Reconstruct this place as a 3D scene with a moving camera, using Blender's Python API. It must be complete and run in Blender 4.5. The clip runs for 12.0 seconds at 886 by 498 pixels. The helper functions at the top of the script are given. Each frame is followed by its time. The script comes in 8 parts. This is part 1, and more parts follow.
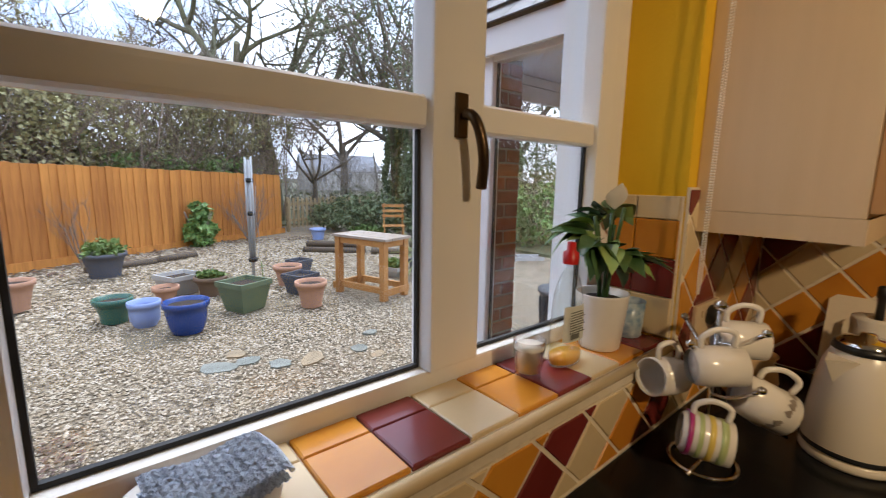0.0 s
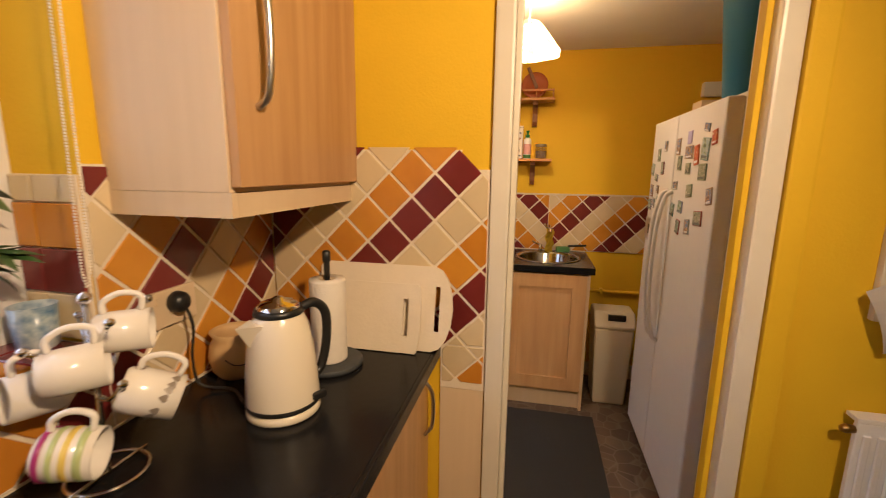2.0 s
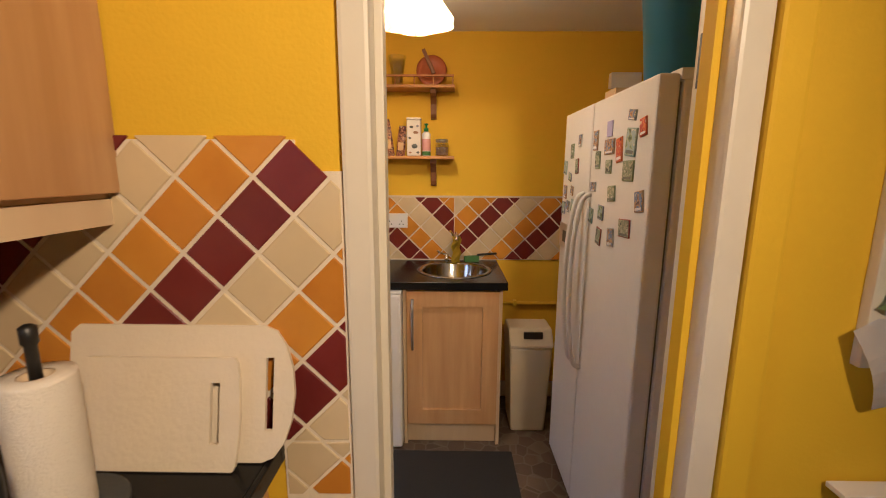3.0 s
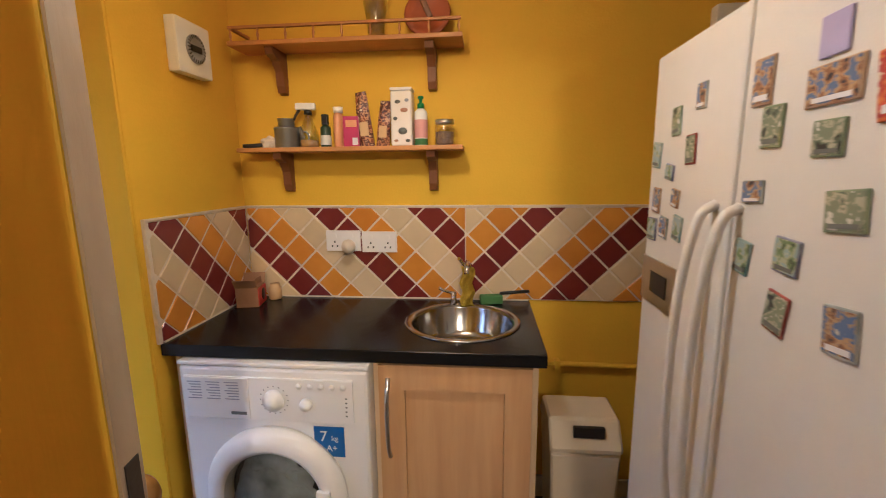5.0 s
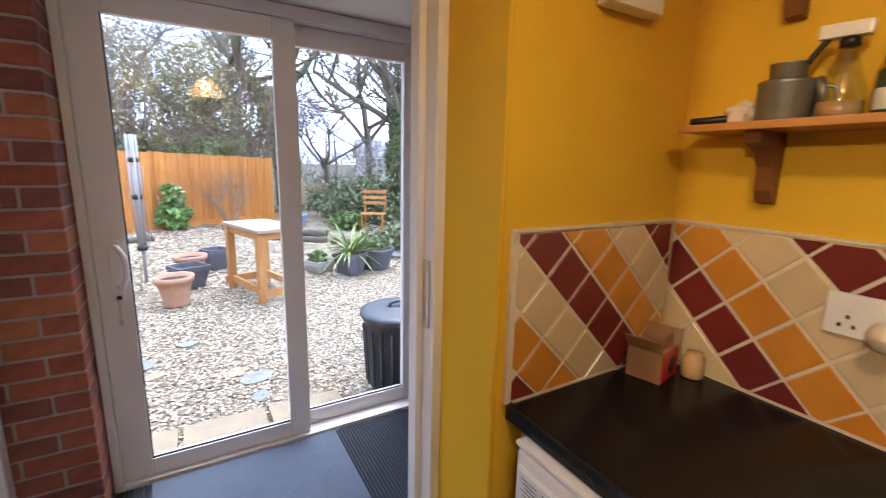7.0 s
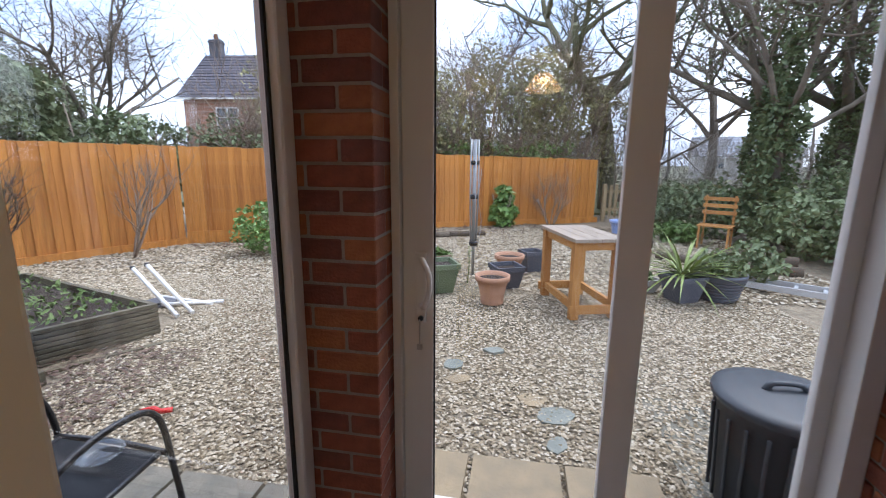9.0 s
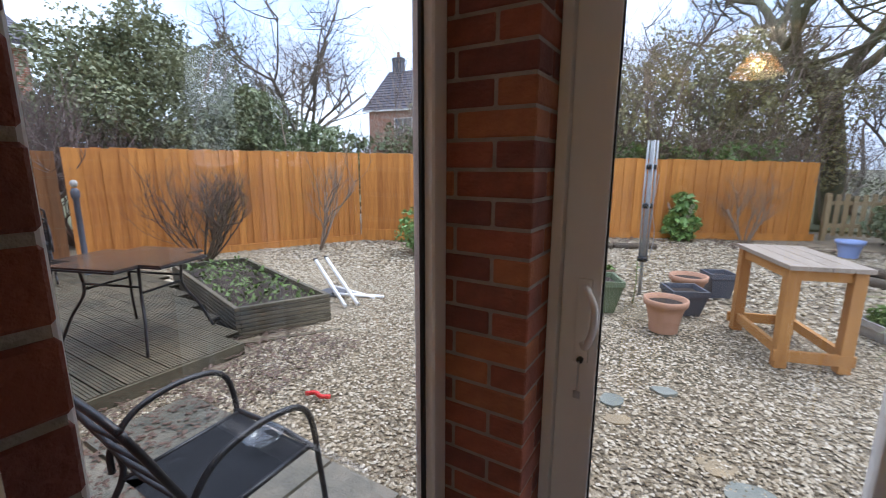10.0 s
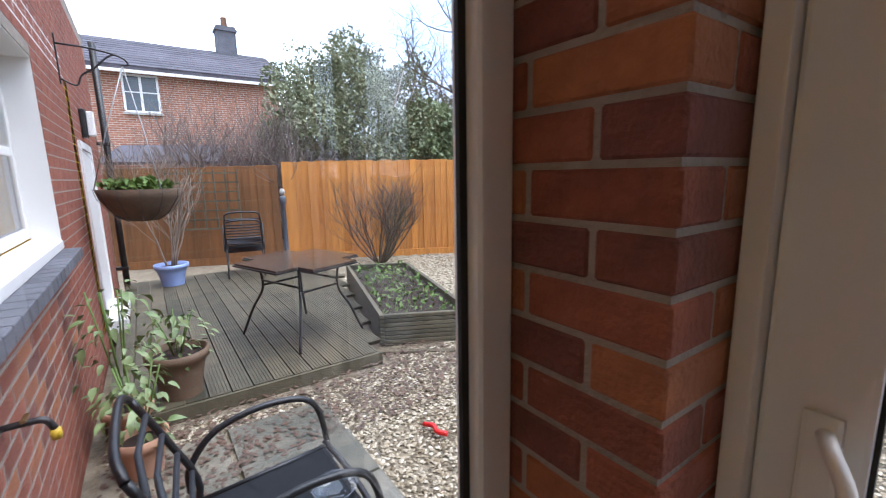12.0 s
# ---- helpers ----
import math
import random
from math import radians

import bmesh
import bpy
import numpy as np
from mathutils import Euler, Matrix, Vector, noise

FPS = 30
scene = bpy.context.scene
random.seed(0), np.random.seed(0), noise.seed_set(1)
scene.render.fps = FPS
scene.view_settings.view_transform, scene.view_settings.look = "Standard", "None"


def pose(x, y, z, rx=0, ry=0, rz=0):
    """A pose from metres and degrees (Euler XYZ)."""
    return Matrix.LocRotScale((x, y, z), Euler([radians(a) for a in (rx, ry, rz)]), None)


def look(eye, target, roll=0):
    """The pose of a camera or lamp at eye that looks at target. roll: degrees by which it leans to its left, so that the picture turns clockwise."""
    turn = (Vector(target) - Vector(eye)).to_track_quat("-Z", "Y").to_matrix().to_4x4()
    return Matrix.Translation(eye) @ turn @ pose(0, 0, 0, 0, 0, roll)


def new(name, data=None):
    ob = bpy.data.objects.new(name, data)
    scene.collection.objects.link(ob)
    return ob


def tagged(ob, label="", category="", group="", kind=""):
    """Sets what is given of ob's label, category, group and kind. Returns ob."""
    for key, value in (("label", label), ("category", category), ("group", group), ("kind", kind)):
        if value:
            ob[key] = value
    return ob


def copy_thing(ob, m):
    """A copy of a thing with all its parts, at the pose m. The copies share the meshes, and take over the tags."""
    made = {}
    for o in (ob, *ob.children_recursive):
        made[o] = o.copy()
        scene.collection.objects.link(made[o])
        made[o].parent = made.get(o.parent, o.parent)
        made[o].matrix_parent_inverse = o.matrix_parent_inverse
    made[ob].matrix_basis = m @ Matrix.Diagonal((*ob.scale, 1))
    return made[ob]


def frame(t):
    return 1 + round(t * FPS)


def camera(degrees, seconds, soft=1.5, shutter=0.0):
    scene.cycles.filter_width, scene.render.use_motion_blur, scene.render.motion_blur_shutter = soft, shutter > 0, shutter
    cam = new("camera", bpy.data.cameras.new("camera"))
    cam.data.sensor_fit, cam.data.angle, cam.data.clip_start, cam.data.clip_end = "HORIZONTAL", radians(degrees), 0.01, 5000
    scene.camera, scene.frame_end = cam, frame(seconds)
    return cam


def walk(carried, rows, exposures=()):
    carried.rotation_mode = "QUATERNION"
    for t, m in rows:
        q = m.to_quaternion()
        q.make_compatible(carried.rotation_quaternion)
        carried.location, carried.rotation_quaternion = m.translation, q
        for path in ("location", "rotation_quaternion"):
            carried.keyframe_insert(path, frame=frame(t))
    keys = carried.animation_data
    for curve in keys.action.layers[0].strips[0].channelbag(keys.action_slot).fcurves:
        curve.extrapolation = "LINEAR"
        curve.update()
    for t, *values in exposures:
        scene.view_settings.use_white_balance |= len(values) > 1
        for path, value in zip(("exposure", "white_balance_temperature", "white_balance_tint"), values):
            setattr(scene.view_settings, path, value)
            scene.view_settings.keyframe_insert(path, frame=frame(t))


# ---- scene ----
# ---- camera and walk ----
cam = camera(92.1, 12.0, soft=1.0, shutter=0.2)
ROWS = [
    (0, 0.047, -0.013, 1.448, -39.50, -9.22, -0.93),
    (0.5, 0.050, -0.136, 1.452, -48.66, -9.13, -1.07),
    (1, 0.075, -0.259, 1.451, -58.13, -9.40, -0.48),
    (1.5, 0.217, -0.367, 1.442, -68.90, -10.11, -0.91),
    (2, 0.411, -0.462, 1.436, -77.87, -10.40, -0.74),
    (2.5, 0.633, -0.508, 1.426, -84.61, -10.60, -0.59),
    (3, 0.868, -0.528, 1.443, -89.16, -10.47, -0.25),
    (3.2, 0.955, -0.537, 1.439, -89.86, -10.66, -0.24),
    (4.8, 1.649, -0.655, 1.415, -86.99, -10.05, 0.44),
    (5, 1.725, -0.637, 1.419, -84.46, -10.08, 0.57),
    (5.5, 1.916, -0.599, 1.405, -74.10, -10.10, 0.68),
    (6, 2.100, -0.550, 1.400, -59.29, -9.71, 0.09),
    (6.5, 2.232, -0.438, 1.398, -45.40, -10.62, -1.29),
    (7, 2.327, -0.304, 1.419, -30.25, -11.10, -1.28),
    (7.5, 2.372, -0.154, 1.407, -15.18, -11.49, -1.39),
    (7.7, 2.402, -0.081, 1.408, -9.55, -11.55, -1.18),
    (9.3, 2.347, 0.475, 1.398, 15.72, -11.27, -0.53),
    (9.5, 2.326, 0.518, 1.406, 20.23, -11.16, -0.62),
    (10, 2.296, 0.604, 1.403, 31.28, -11.00, -0.18),
    (10.5, 2.235, 0.740, 1.377, 42.46, -10.92, 0.07),
    (11, 2.173, 0.881, 1.389, 53.88, -10.53, 0.92),
    (11.5, 2.143, 0.983, 1.390, 57.16, -10.24, 1.38),
    (12, 2.167, 1.152, 1.386, 55.11, -9.94, 1.08),
]
walk(cam, [(t, pose(x, y, z, 90 + pitch, roll, yaw)) for t, x, y, z, yaw, pitch, roll in ROWS],
     exposures=((0.0, -0.38, 5800, 11), (1.0, 0.0, 6000, 16), (2.0, 0.6, 5900, 18), (3.2, 0.5, 5200, 16), (4.8, 0.68, 4800, 15), (5.5, 0.64, 4650, 15), (6.0, 0.6, 4500, 15), (6.5, 0.45, 5000, 15), (7.5, 0.58, 5500, 13), (9.3, -0.62, 5700, 11), (11.5, -0.42, 5600, 10), (12.0, -0.22, 5700, 10)))

# ---- world and light ----
world = bpy.data.worlds.new("sky")
scene.world = world
world.use_nodes = True
wn = world.node_tree.nodes
sky = wn.new("ShaderNodeTexSky")
sky.sky_type, sky.sun_disc = "NISHITA", False
sky.sun_elevation, sky.sun_rotation = radians(62), radians(41)
sky.dust_density, sky.ozone_density, sky.air_density = 4.0, 1.0, 1.0
cloud = wn.new("ShaderNodeTexNoise")
cloud.inputs["Scale"].default_value, cloud.inputs["Detail"].default_value = 2.5, 5
veil = wn.new("ShaderNodeMix")
veil.data_type = "RGBA"
veil.inputs[0].default_value = 0.8
bank = wn.new("ShaderNodeMix")
bank.data_type = "RGBA"
bank.inputs[6].default_value, bank.inputs[7].default_value = (3.0, 3.8, 5.3, 1), (5.9, 6.1, 6.5, 1)
wl = world.node_tree.links
spread = wn.new("ShaderNodeMapRange")
spread.inputs[1].default_value, spread.inputs[2].default_value = 0.36, 0.58
wl.new(cloud.outputs["Fac"], spread.inputs[0])
wl.new(spread.outputs[0], bank.inputs[0])
wl.new(sky.outputs[0], veil.inputs[6])
wl.new(bank.outputs[2], veil.inputs[7])
wl.new(veil.outputs[2], wn["Background"].inputs[0])
wn["Background"].inputs[1].default_value = 0.58
sun = new("sun", bpy.data.lights.new("sun", "SUN"))
sun.data.energy, sun.data.angle, sun.data.color = 4.2, radians(45), (1.0, 0.97, 0.93)
sun.matrix_world = look((0, 0, 10), (-3.0, -3.5, 0))


def bulb(name, at, watts, colour, size):
    ob = new(name, bpy.data.lights.new(name, "POINT"))
    ob.data.energy, ob.data.color, ob.data.shadow_soft_size = watts, colour, size
    ob.location = at
    return ob


bulb("utility bulb", (2.50, -0.40, 2.02), 8.5, (1.0, 0.82, 0.54), 0.035)
spot = new("kitchen spotlight", bpy.data.lights.new("kitchen spotlight", "SPOT"))
spot.data.energy, spot.data.color, spot.data.shadow_soft_size = 84, (1.0, 0.70, 0.37), 0.05
spot.data.spot_size, spot.data.spot_blend = radians(122), 1.0
spot.matrix_world = look((0.30, -1.05, 2.12), (1.5, -0.02, 1.25))

# ---- helpers ----
MATS = {}


def mat(name, colour, rough=0.6, metal=0.0, grain=None, scale=20.0, bump=0.15, spread=0.2, fine=4.0, spec=0.5, stretch=None):
    """A material with colour variation at two scales and a fine relief."""
    m = bpy.data.materials.new(name)
    m.use_nodes = True
    nt = m.node_tree
    bs = nt.nodes["Principled BSDF"]
    bs.inputs["Roughness"].default_value = rough
    bs.inputs["Metallic"].default_value = metal
    bs.inputs["Specular IOR Level"].default_value = spec
    c2 = grain if grain else tuple(c * (1 - spread) for c in colour)
    tc = nt.nodes.new("ShaderNodeTexCoord")
    mp = nt.nodes.new("ShaderNodeMapping")
    nt.links.new(tc.outputs["Object"], mp.inputs[0])
    if stretch:
        mp.inputs["Scale"].default_value = stretch
    n1 = nt.nodes.new("ShaderNodeTexNoise")
    n1.inputs["Scale"].default_value = scale
    n1.inputs["Detail"].default_value = 6
    n2 = nt.nodes.new("ShaderNodeTexNoise")
    n2.inputs["Scale"].default_value = scale / 6
    n2.inputs["Detail"].default_value = 3
    nt.links.new(mp.outputs[0], n1.inputs[0])
    nt.links.new(mp.outputs[0], n2.inputs[0])
    add = nt.nodes.new("ShaderNodeMath")
    add.operation = "ADD"
    nt.links.new(n1.outputs["Fac"], add.inputs[0])
    nt.links.new(n2.outputs["Fac"], add.inputs[1])
    info = nt.nodes.new("ShaderNodeObjectInfo")
    a2 = nt.nodes.new("ShaderNodeMath")
    a2.operation = "MULTIPLY_ADD"
    a2.inputs[1].default_value = 0.35
    nt.links.new(info.outputs["Random"], a2.inputs[0])
    nt.links.new(add.outputs[0], a2.inputs[2])
    ramp = nt.nodes.new("ShaderNodeMapRange")
    ramp.inputs[1].default_value, ramp.inputs[2].default_value = 0.8, 1.55
    nt.links.new(a2.outputs[0], ramp.inputs[0])
    mix = nt.nodes.new("ShaderNodeMix")
    mix.data_type = "RGBA"
    mix.inputs[6].default_value = (*c2, 1)
    mix.inputs[7].default_value = (*colour, 1)
    nt.links.new(ramp.outputs[0], mix.inputs[0])
    nt.links.new(mix.outputs[2], bs.inputs["Base Color"])
    if bump:
        n3 = nt.nodes.new("ShaderNodeTexNoise")
        n3.inputs["Scale"].default_value = scale * fine
        n3.inputs["Detail"].default_value = 4
        nt.links.new(mp.outputs[0], n3.inputs[0])
        bp = nt.nodes.new("ShaderNodeBump")
        bp.inputs["Strength"].default_value = bump
        bp.inputs["Distance"].default_value = 0.01
        nt.links.new(n3.outputs["Fac"], bp.inputs["Height"])
        nt.links.new(bp.outputs[0], bs.inputs["Normal"])
    MATS[name] = m
    return m


def glass_mat(name, tint=(1, 1, 1), rough=0.0, mixf=0.07):
    m = bpy.data.materials.new(name)
    m.use_nodes = True
    nt = m.node_tree
    nt.nodes.remove(nt.nodes["Principled BSDF"])
    tr = nt.nodes.new("ShaderNodeBsdfTransparent")
    tr.inputs[0].default_value = (*tint, 1)
    gl = nt.nodes.new("ShaderNodeBsdfGlossy")
    gl.inputs["Roughness"].default_value = rough
    mx = nt.nodes.new("ShaderNodeMixShader")
    lw, up5, gain = nt.nodes.new("ShaderNodeLayerWeight"), nt.nodes.new("ShaderNodeMath"), nt.nodes.new("ShaderNodeMath")
    lw.inputs[0].default_value = 0.5
    up5.operation, up5.inputs[1].default_value = "POWER", 5.0
    gain.operation, gain.inputs[1].default_value, gain.inputs[2].default_value = "MULTIPLY_ADD", 1 - mixf, mixf
    nt.links.new(lw.outputs["Facing"], up5.inputs[0])
    nt.links.new(up5.outputs[0], gain.inputs[0])
    nt.links.new(gain.outputs[0], mx.inputs[0])
    nt.links.new(tr.outputs[0], mx.inputs[1])
    nt.links.new(gl.outputs[0], mx.inputs[2])
    nt.links.new(mx.outputs[0], nt.nodes["Material Output"].inputs[0])
    return m


def box(bm, x0, y0, z0, x1, y1, z1, m=None):
    """Adds a box between two corners."""
    r = bmesh.ops.create_cube(bm, size=1.0)["verts"]
    k = Matrix.Translation(((x0 + x1) / 2, (y0 + y1) / 2, (z0 + z1) / 2)) @ Matrix.Diagonal((abs(x1 - x0), abs(y1 - y0), abs(z1 - z0), 1))
    bmesh.ops.transform(bm, matrix=m @ k if m else k, verts=r)
    return r


def bevel(bm, w, seg=2):
    bmesh.ops.bevel(bm, geom=bm.edges[:], offset=w, segments=seg, affect="EDGES", profile=0.7)
    return bm


def boxes(*corners, bev=0.0, seg=2):
    bm = bmesh.new()
    for c in corners:
        box(bm, *c)
    if bev:
        bevel(bm, bev, seg)
    return bm


def lathe(profile, seg=28, cap=True):
    """Turns (radius, height) pairs about z."""
    bm = bmesh.new()
    rings = []
    for r, z in profile:
        rings.append([bm.verts.new((r * math.cos(2 * math.pi * i / seg), r * math.sin(2 * math.pi * i / seg), z)) for i in range(seg)])
    for a, b in zip(rings, rings[1:]):
        for i in range(seg):
            bm.faces.new((a[i], a[(i + 1) % seg], b[(i + 1) % seg], b[i]))
    if cap:
        bm.faces.new(list(reversed(rings[0])))
        bm.faces.new(rings[-1])
    for f in bm.faces:
        f.smooth = True
    return bm


def tube(path, r, seg=8, bm=None, taper=1.0):
    """A round bar along a path of points."""
    bm = bm or bmesh.new()
    pts = [Vector(p) for p in path]
    rings = []
    n = len(pts)
    for i, p in enumerate(pts):
        d = (pts[min(i + 1, n - 1)] - pts[max(i - 1, 0)]).normalized()
        a = d.orthogonal().normalized() if i == 0 else (last - d * last.dot(d)).normalized()
        last = a
        b = d.cross(a)
        rr = r * (1 + (taper - 1) * i / max(1, n - 1))
        rings.append([bm.verts.new(p + (a * math.cos(2 * math.pi * k / seg) + b * math.sin(2 * math.pi * k / seg)) * rr) for k in range(seg)])
    for a, b in zip(rings, rings[1:]):
        for k in range(seg):
            f = bm.faces.new((a[k], a[(k + 1) % seg], b[(k + 1) % seg], b[k]))
            f.smooth = True
    bm.faces.new(list(reversed(rings[0])))
    bm.faces.new(rings[-1])
    return bm


def smooth(path, n=6):
    """Rounds a path of points with a Catmull-Rom spline."""
    p = [Vector(q) for q in path]
    p = [p[0] * 2 - p[1]] + p + [p[-1] * 2 - p[-2]]
    out = []
    for i in range(1, len(p) - 2):
        for k in range(n):
            t = k / n
            out.append(0.5 * (2 * p[i] + (p[i + 1] - p[i - 1]) * t + (2 * p[i - 1] - 5 * p[i] + 4 * p[i + 1] - p[i + 2]) * t * t + (3 * p[i] - p[i - 1] - 3 * p[i + 1] + p[i + 2]) * t ** 3))
    out.append(p[-2])
    return out


def mesh_of(name, bm, material):
    me = bpy.data.meshes.new(name)
    bmesh.ops.recalc_face_normals(bm, faces=bm.faces[:])
    bm.to_mesh(me)
    bm.free()
    if material:
        me.materials.append(material)
    return me


def part(name, bm, material, parent, label=""):
    """Links a bmesh as one mesh under a thing or a part."""
    ob = new(name, mesh_of(name, bm, material))
    ob.parent = parent
    return tagged(ob, label=label)


def thing(name, at=(0, 0, 0), rz=0.0, label="", category="", group=""):
    ob = new(name)
    ob.empty_display_size = 0.05
    ob.matrix_world = pose(*at, 0, 0, rz)
    return tagged(ob, label=label, category=category, group=group)


def single(name, bm, material, at=(0, 0, 0), rz=0.0, label="", category="", group="", kind=""):
    ob = new(name, mesh_of(name, bm, material))
    ob.matrix_world = pose(*at, 0, 0, rz)
    return tagged(ob, label=label, category=category, group=group, kind=kind)


def struct(name, bm, material, label="", category="", parent=None):
    ob = new(name, mesh_of(name, bm, material))
    if parent:
        ob.parent = parent
        return tagged(ob, label=label)
    return tagged(ob, label=label, category=category, kind="structure")


def ground_z(x):
    return -0.16 + 0.035 * max(-3.5, min(0.0, x))

# ---- materials ----
YELLOW = mat("yellow wall paint", (0.76, 0.475, 0.010), 0.6, scale=3, bump=0.10, spread=0.10, fine=40, spec=0.2)
WHITE = mat("white ceiling paint", (0.78, 0.76, 0.72), 0.8, scale=5, spread=0.06, bump=0.2, fine=20)
UPVC = mat("white upvc", (0.78, 0.76, 0.73), 0.35, scale=6, spread=0.05, bump=0.02)
GLOSS = mat("cream gloss paint", (0.74, 0.68, 0.56), 0.35, scale=8, spread=0.1, bump=0.05)
BRICK = mat("red brick", (0.36, 0.10, 0.045), 0.9, grain=(0.20, 0.055, 0.03), scale=14, bump=0.6, fine=5)
MORTAR = mat("mortar", (0.34, 0.29, 0.24), 0.95, scale=30, bump=0.6, spread=0.3)
WORKTOP = mat("black slate laminate", (0.011, 0.011, 0.012), 0.22, spec=0.2, grain=(0.008, 0.008, 0.009), scale=9, bump=0.05)
BIRCH = mat("birch veneer", (0.64, 0.40, 0.19), 0.38, grain=(0.42, 0.23, 0.09), scale=5, bump=0.08, stretch=(5, 5, 0.4))
GROUT = mat("pale grout", (0.78, 0.68, 0.52), 0.85, scale=40, bump=0.2)
T_CREAM = mat("cream glazed tile", (0.70, 0.56, 0.34), 0.22, scale=9, spread=0.18, bump=0.08, fine=2)
T_ORANGE = mat("amber glazed tile", (0.66, 0.30, 0.028), 0.22, grain=(0.50, 0.19, 0.015), scale=9, bump=0.08, fine=2)
T_RED = mat("burgundy glazed tile", (0.20, 0.030, 0.026), 0.22, grain=(0.13, 0.018, 0.016), scale=9, bump=0.08, fine=2)


def cobble_vinyl():
    """Sheet vinyl printed with small brown and grey cobbles."""
    m = mat("brown stone vinyl", (0.15, 0.10, 0.07), 0.4, grain=(0.05, 0.035, 0.027), scale=16, bump=0.05)
    nt = m.node_tree
    tc, vor = nt.nodes.new("ShaderNodeTexCoord"), nt.nodes.new("ShaderNodeTexVoronoi")
    vor.inputs["Scale"].default_value = 13
    tone = nt.nodes.new("ShaderNodeValToRGB")
    tone.color_ramp.elements[0].color, tone.color_ramp.elements[1].color = (0.035, 0.024, 0.018, 1), (0.20, 0.155, 0.115, 1)
    tone.color_ramp.elements.new(0.55).color = (0.10, 0.065, 0.045, 1)
    edge = nt.nodes.new("ShaderNodeTexVoronoi")
    edge.feature = "DISTANCE_TO_EDGE"
    edge.inputs["Scale"].default_value = 13
    cut = nt.nodes.new("ShaderNodeMapRange")
    cut.inputs[2].default_value = 0.07
    old = nt.nodes["Principled BSDF"].inputs["Base Color"].links[0].from_socket
    both, line = nt.nodes.new("ShaderNodeMix"), nt.nodes.new("ShaderNodeMix")
    both.data_type = line.data_type = "RGBA"
    both.inputs[0].default_value = 0.6
    line.inputs[6].default_value = (0.16, 0.13, 0.10, 1)
    for q in (vor, edge):
        nt.links.new(tc.outputs["Object"], q.inputs[0])
    nt.links.new(vor.outputs["Color"], tone.inputs[0])
    nt.links.new(old, both.inputs[6])
    nt.links.new(tone.outputs[0], both.inputs[7])
    nt.links.new(edge.outputs["Distance"], cut.inputs[0])
    nt.links.new(cut.outputs[0], line.inputs[0])
    nt.links.new(both.outputs[2], line.inputs[7])
    nt.links.new(line.outputs[2], nt.nodes["Principled BSDF"].inputs["Base Color"])
    return m


VINYL = cobble_vinyl()
MAT_BLACK = mat("black rubber mat", (0.02, 0.02, 0.021), 0.85, scale=60, bump=0.4)
MAT_GREY = mat("grey door mat", (0.11, 0.13, 0.17), 0.9, scale=80, bump=0.5)
CARPET = mat("dark ribbed carpet", (0.035, 0.04, 0.05), 0.95, scale=90, bump=0.6)
APPLIANCE = mat("white enamel", (0.80, 0.79, 0.77), 0.3, scale=4, spread=0.03, bump=0.0)
STEEL = mat("brushed steel", (0.60, 0.59, 0.57), 0.28, 1.0, scale=30, spread=0.15, bump=0.03)
DARKMETAL = mat("black coated metal", (0.015, 0.015, 0.017), 0.4, scale=20, bump=0.05)
FENCE = mat("orange stained fence timber", (0.70, 0.30, 0.06), 0.8, grain=(0.34, 0.12, 0.024), scale=6, bump=0.5, stretch=(6, 6, 0.5))
TIMBER = mat("honey pine timber", (0.50, 0.25, 0.07), 0.7, grain=(0.34, 0.15, 0.04), scale=6, bump=0.3, stretch=(4, 4, 1))
GREYWOOD = mat("weathered dark decking", (0.15, 0.125, 0.08), 0.6, grain=(0.045, 0.043, 0.028), scale=7, bump=0.5, spec=0.35)
GRAVEL = mat("gravel", (0.32, 0.26, 0.175), 0.85, grain=(0.10, 0.08, 0.055), scale=60, bump=1.0, fine=2)
TERRA = mat("terracotta", (0.48, 0.27, 0.17), 0.85, scale=20, bump=0.3)
GLASS = glass_mat("window glass", mixf=0.045)
GASKET = mat("black rubber gasket", (0.01, 0.01, 0.01), 0.6, bump=0)

# ---- structure ----
XW, XU, XB = 1.65, 1.75, 3.45     # kitchen end wall, utility side of it, utility back wall
YI, YM, YO = 0.375, 0.62, 0.72    # inner face, back of the brick leaf, outer face of the garden wall
CEIL = 2.21
WX0, WX1, WZ0, WZ1 = -1.25, 1.06, 1.06, 2.08   # kitchen window opening
struct("floor", boxes((-2.6, -2.6, -0.2, 3.75, YI, 0.0), (1.66, YI, -0.2, 3.75, 1.95, 0.0)), VINYL, "dark brown mottled stone-look vinyl floor", "floor")
struct("ceiling", boxes((-2.6, -2.6, CEIL, 3.75, YO, CEIL + 0.2), (1.66, YO, 2.09, 3.75, 1.95, 2.16)), WHITE, "plain white painted ceiling", "ceiling")
struct("wall_kitchen_window", boxes((-2.6, YI, 0, WX0, YM, 2.4), (WX0, YI, 0, WX1, YM, WZ0 - 0.012), (WX0, YI, WZ1, WX1, YM, 2.4), (WX1, YI, 0, 1.97, YM, 2.4), (1.97, YI, 2.06, 2.87, YM, 2.4), (2.87, YI, 0, 3.75, YM, 2.4)), YELLOW, "yellow painted plaster garden wall with window", "wall")
wall_end = struct("wall_kitchen_end", boxes((XW, -0.34, 0, XU, YI, CEIL), (XW, -1.06, 2.05, XU, -0.34, CEIL), (XW, -2.6, 0, XU, -1.06, CEIL)), YELLOW, "yellow painted wall with doorway to utility room", "wall")
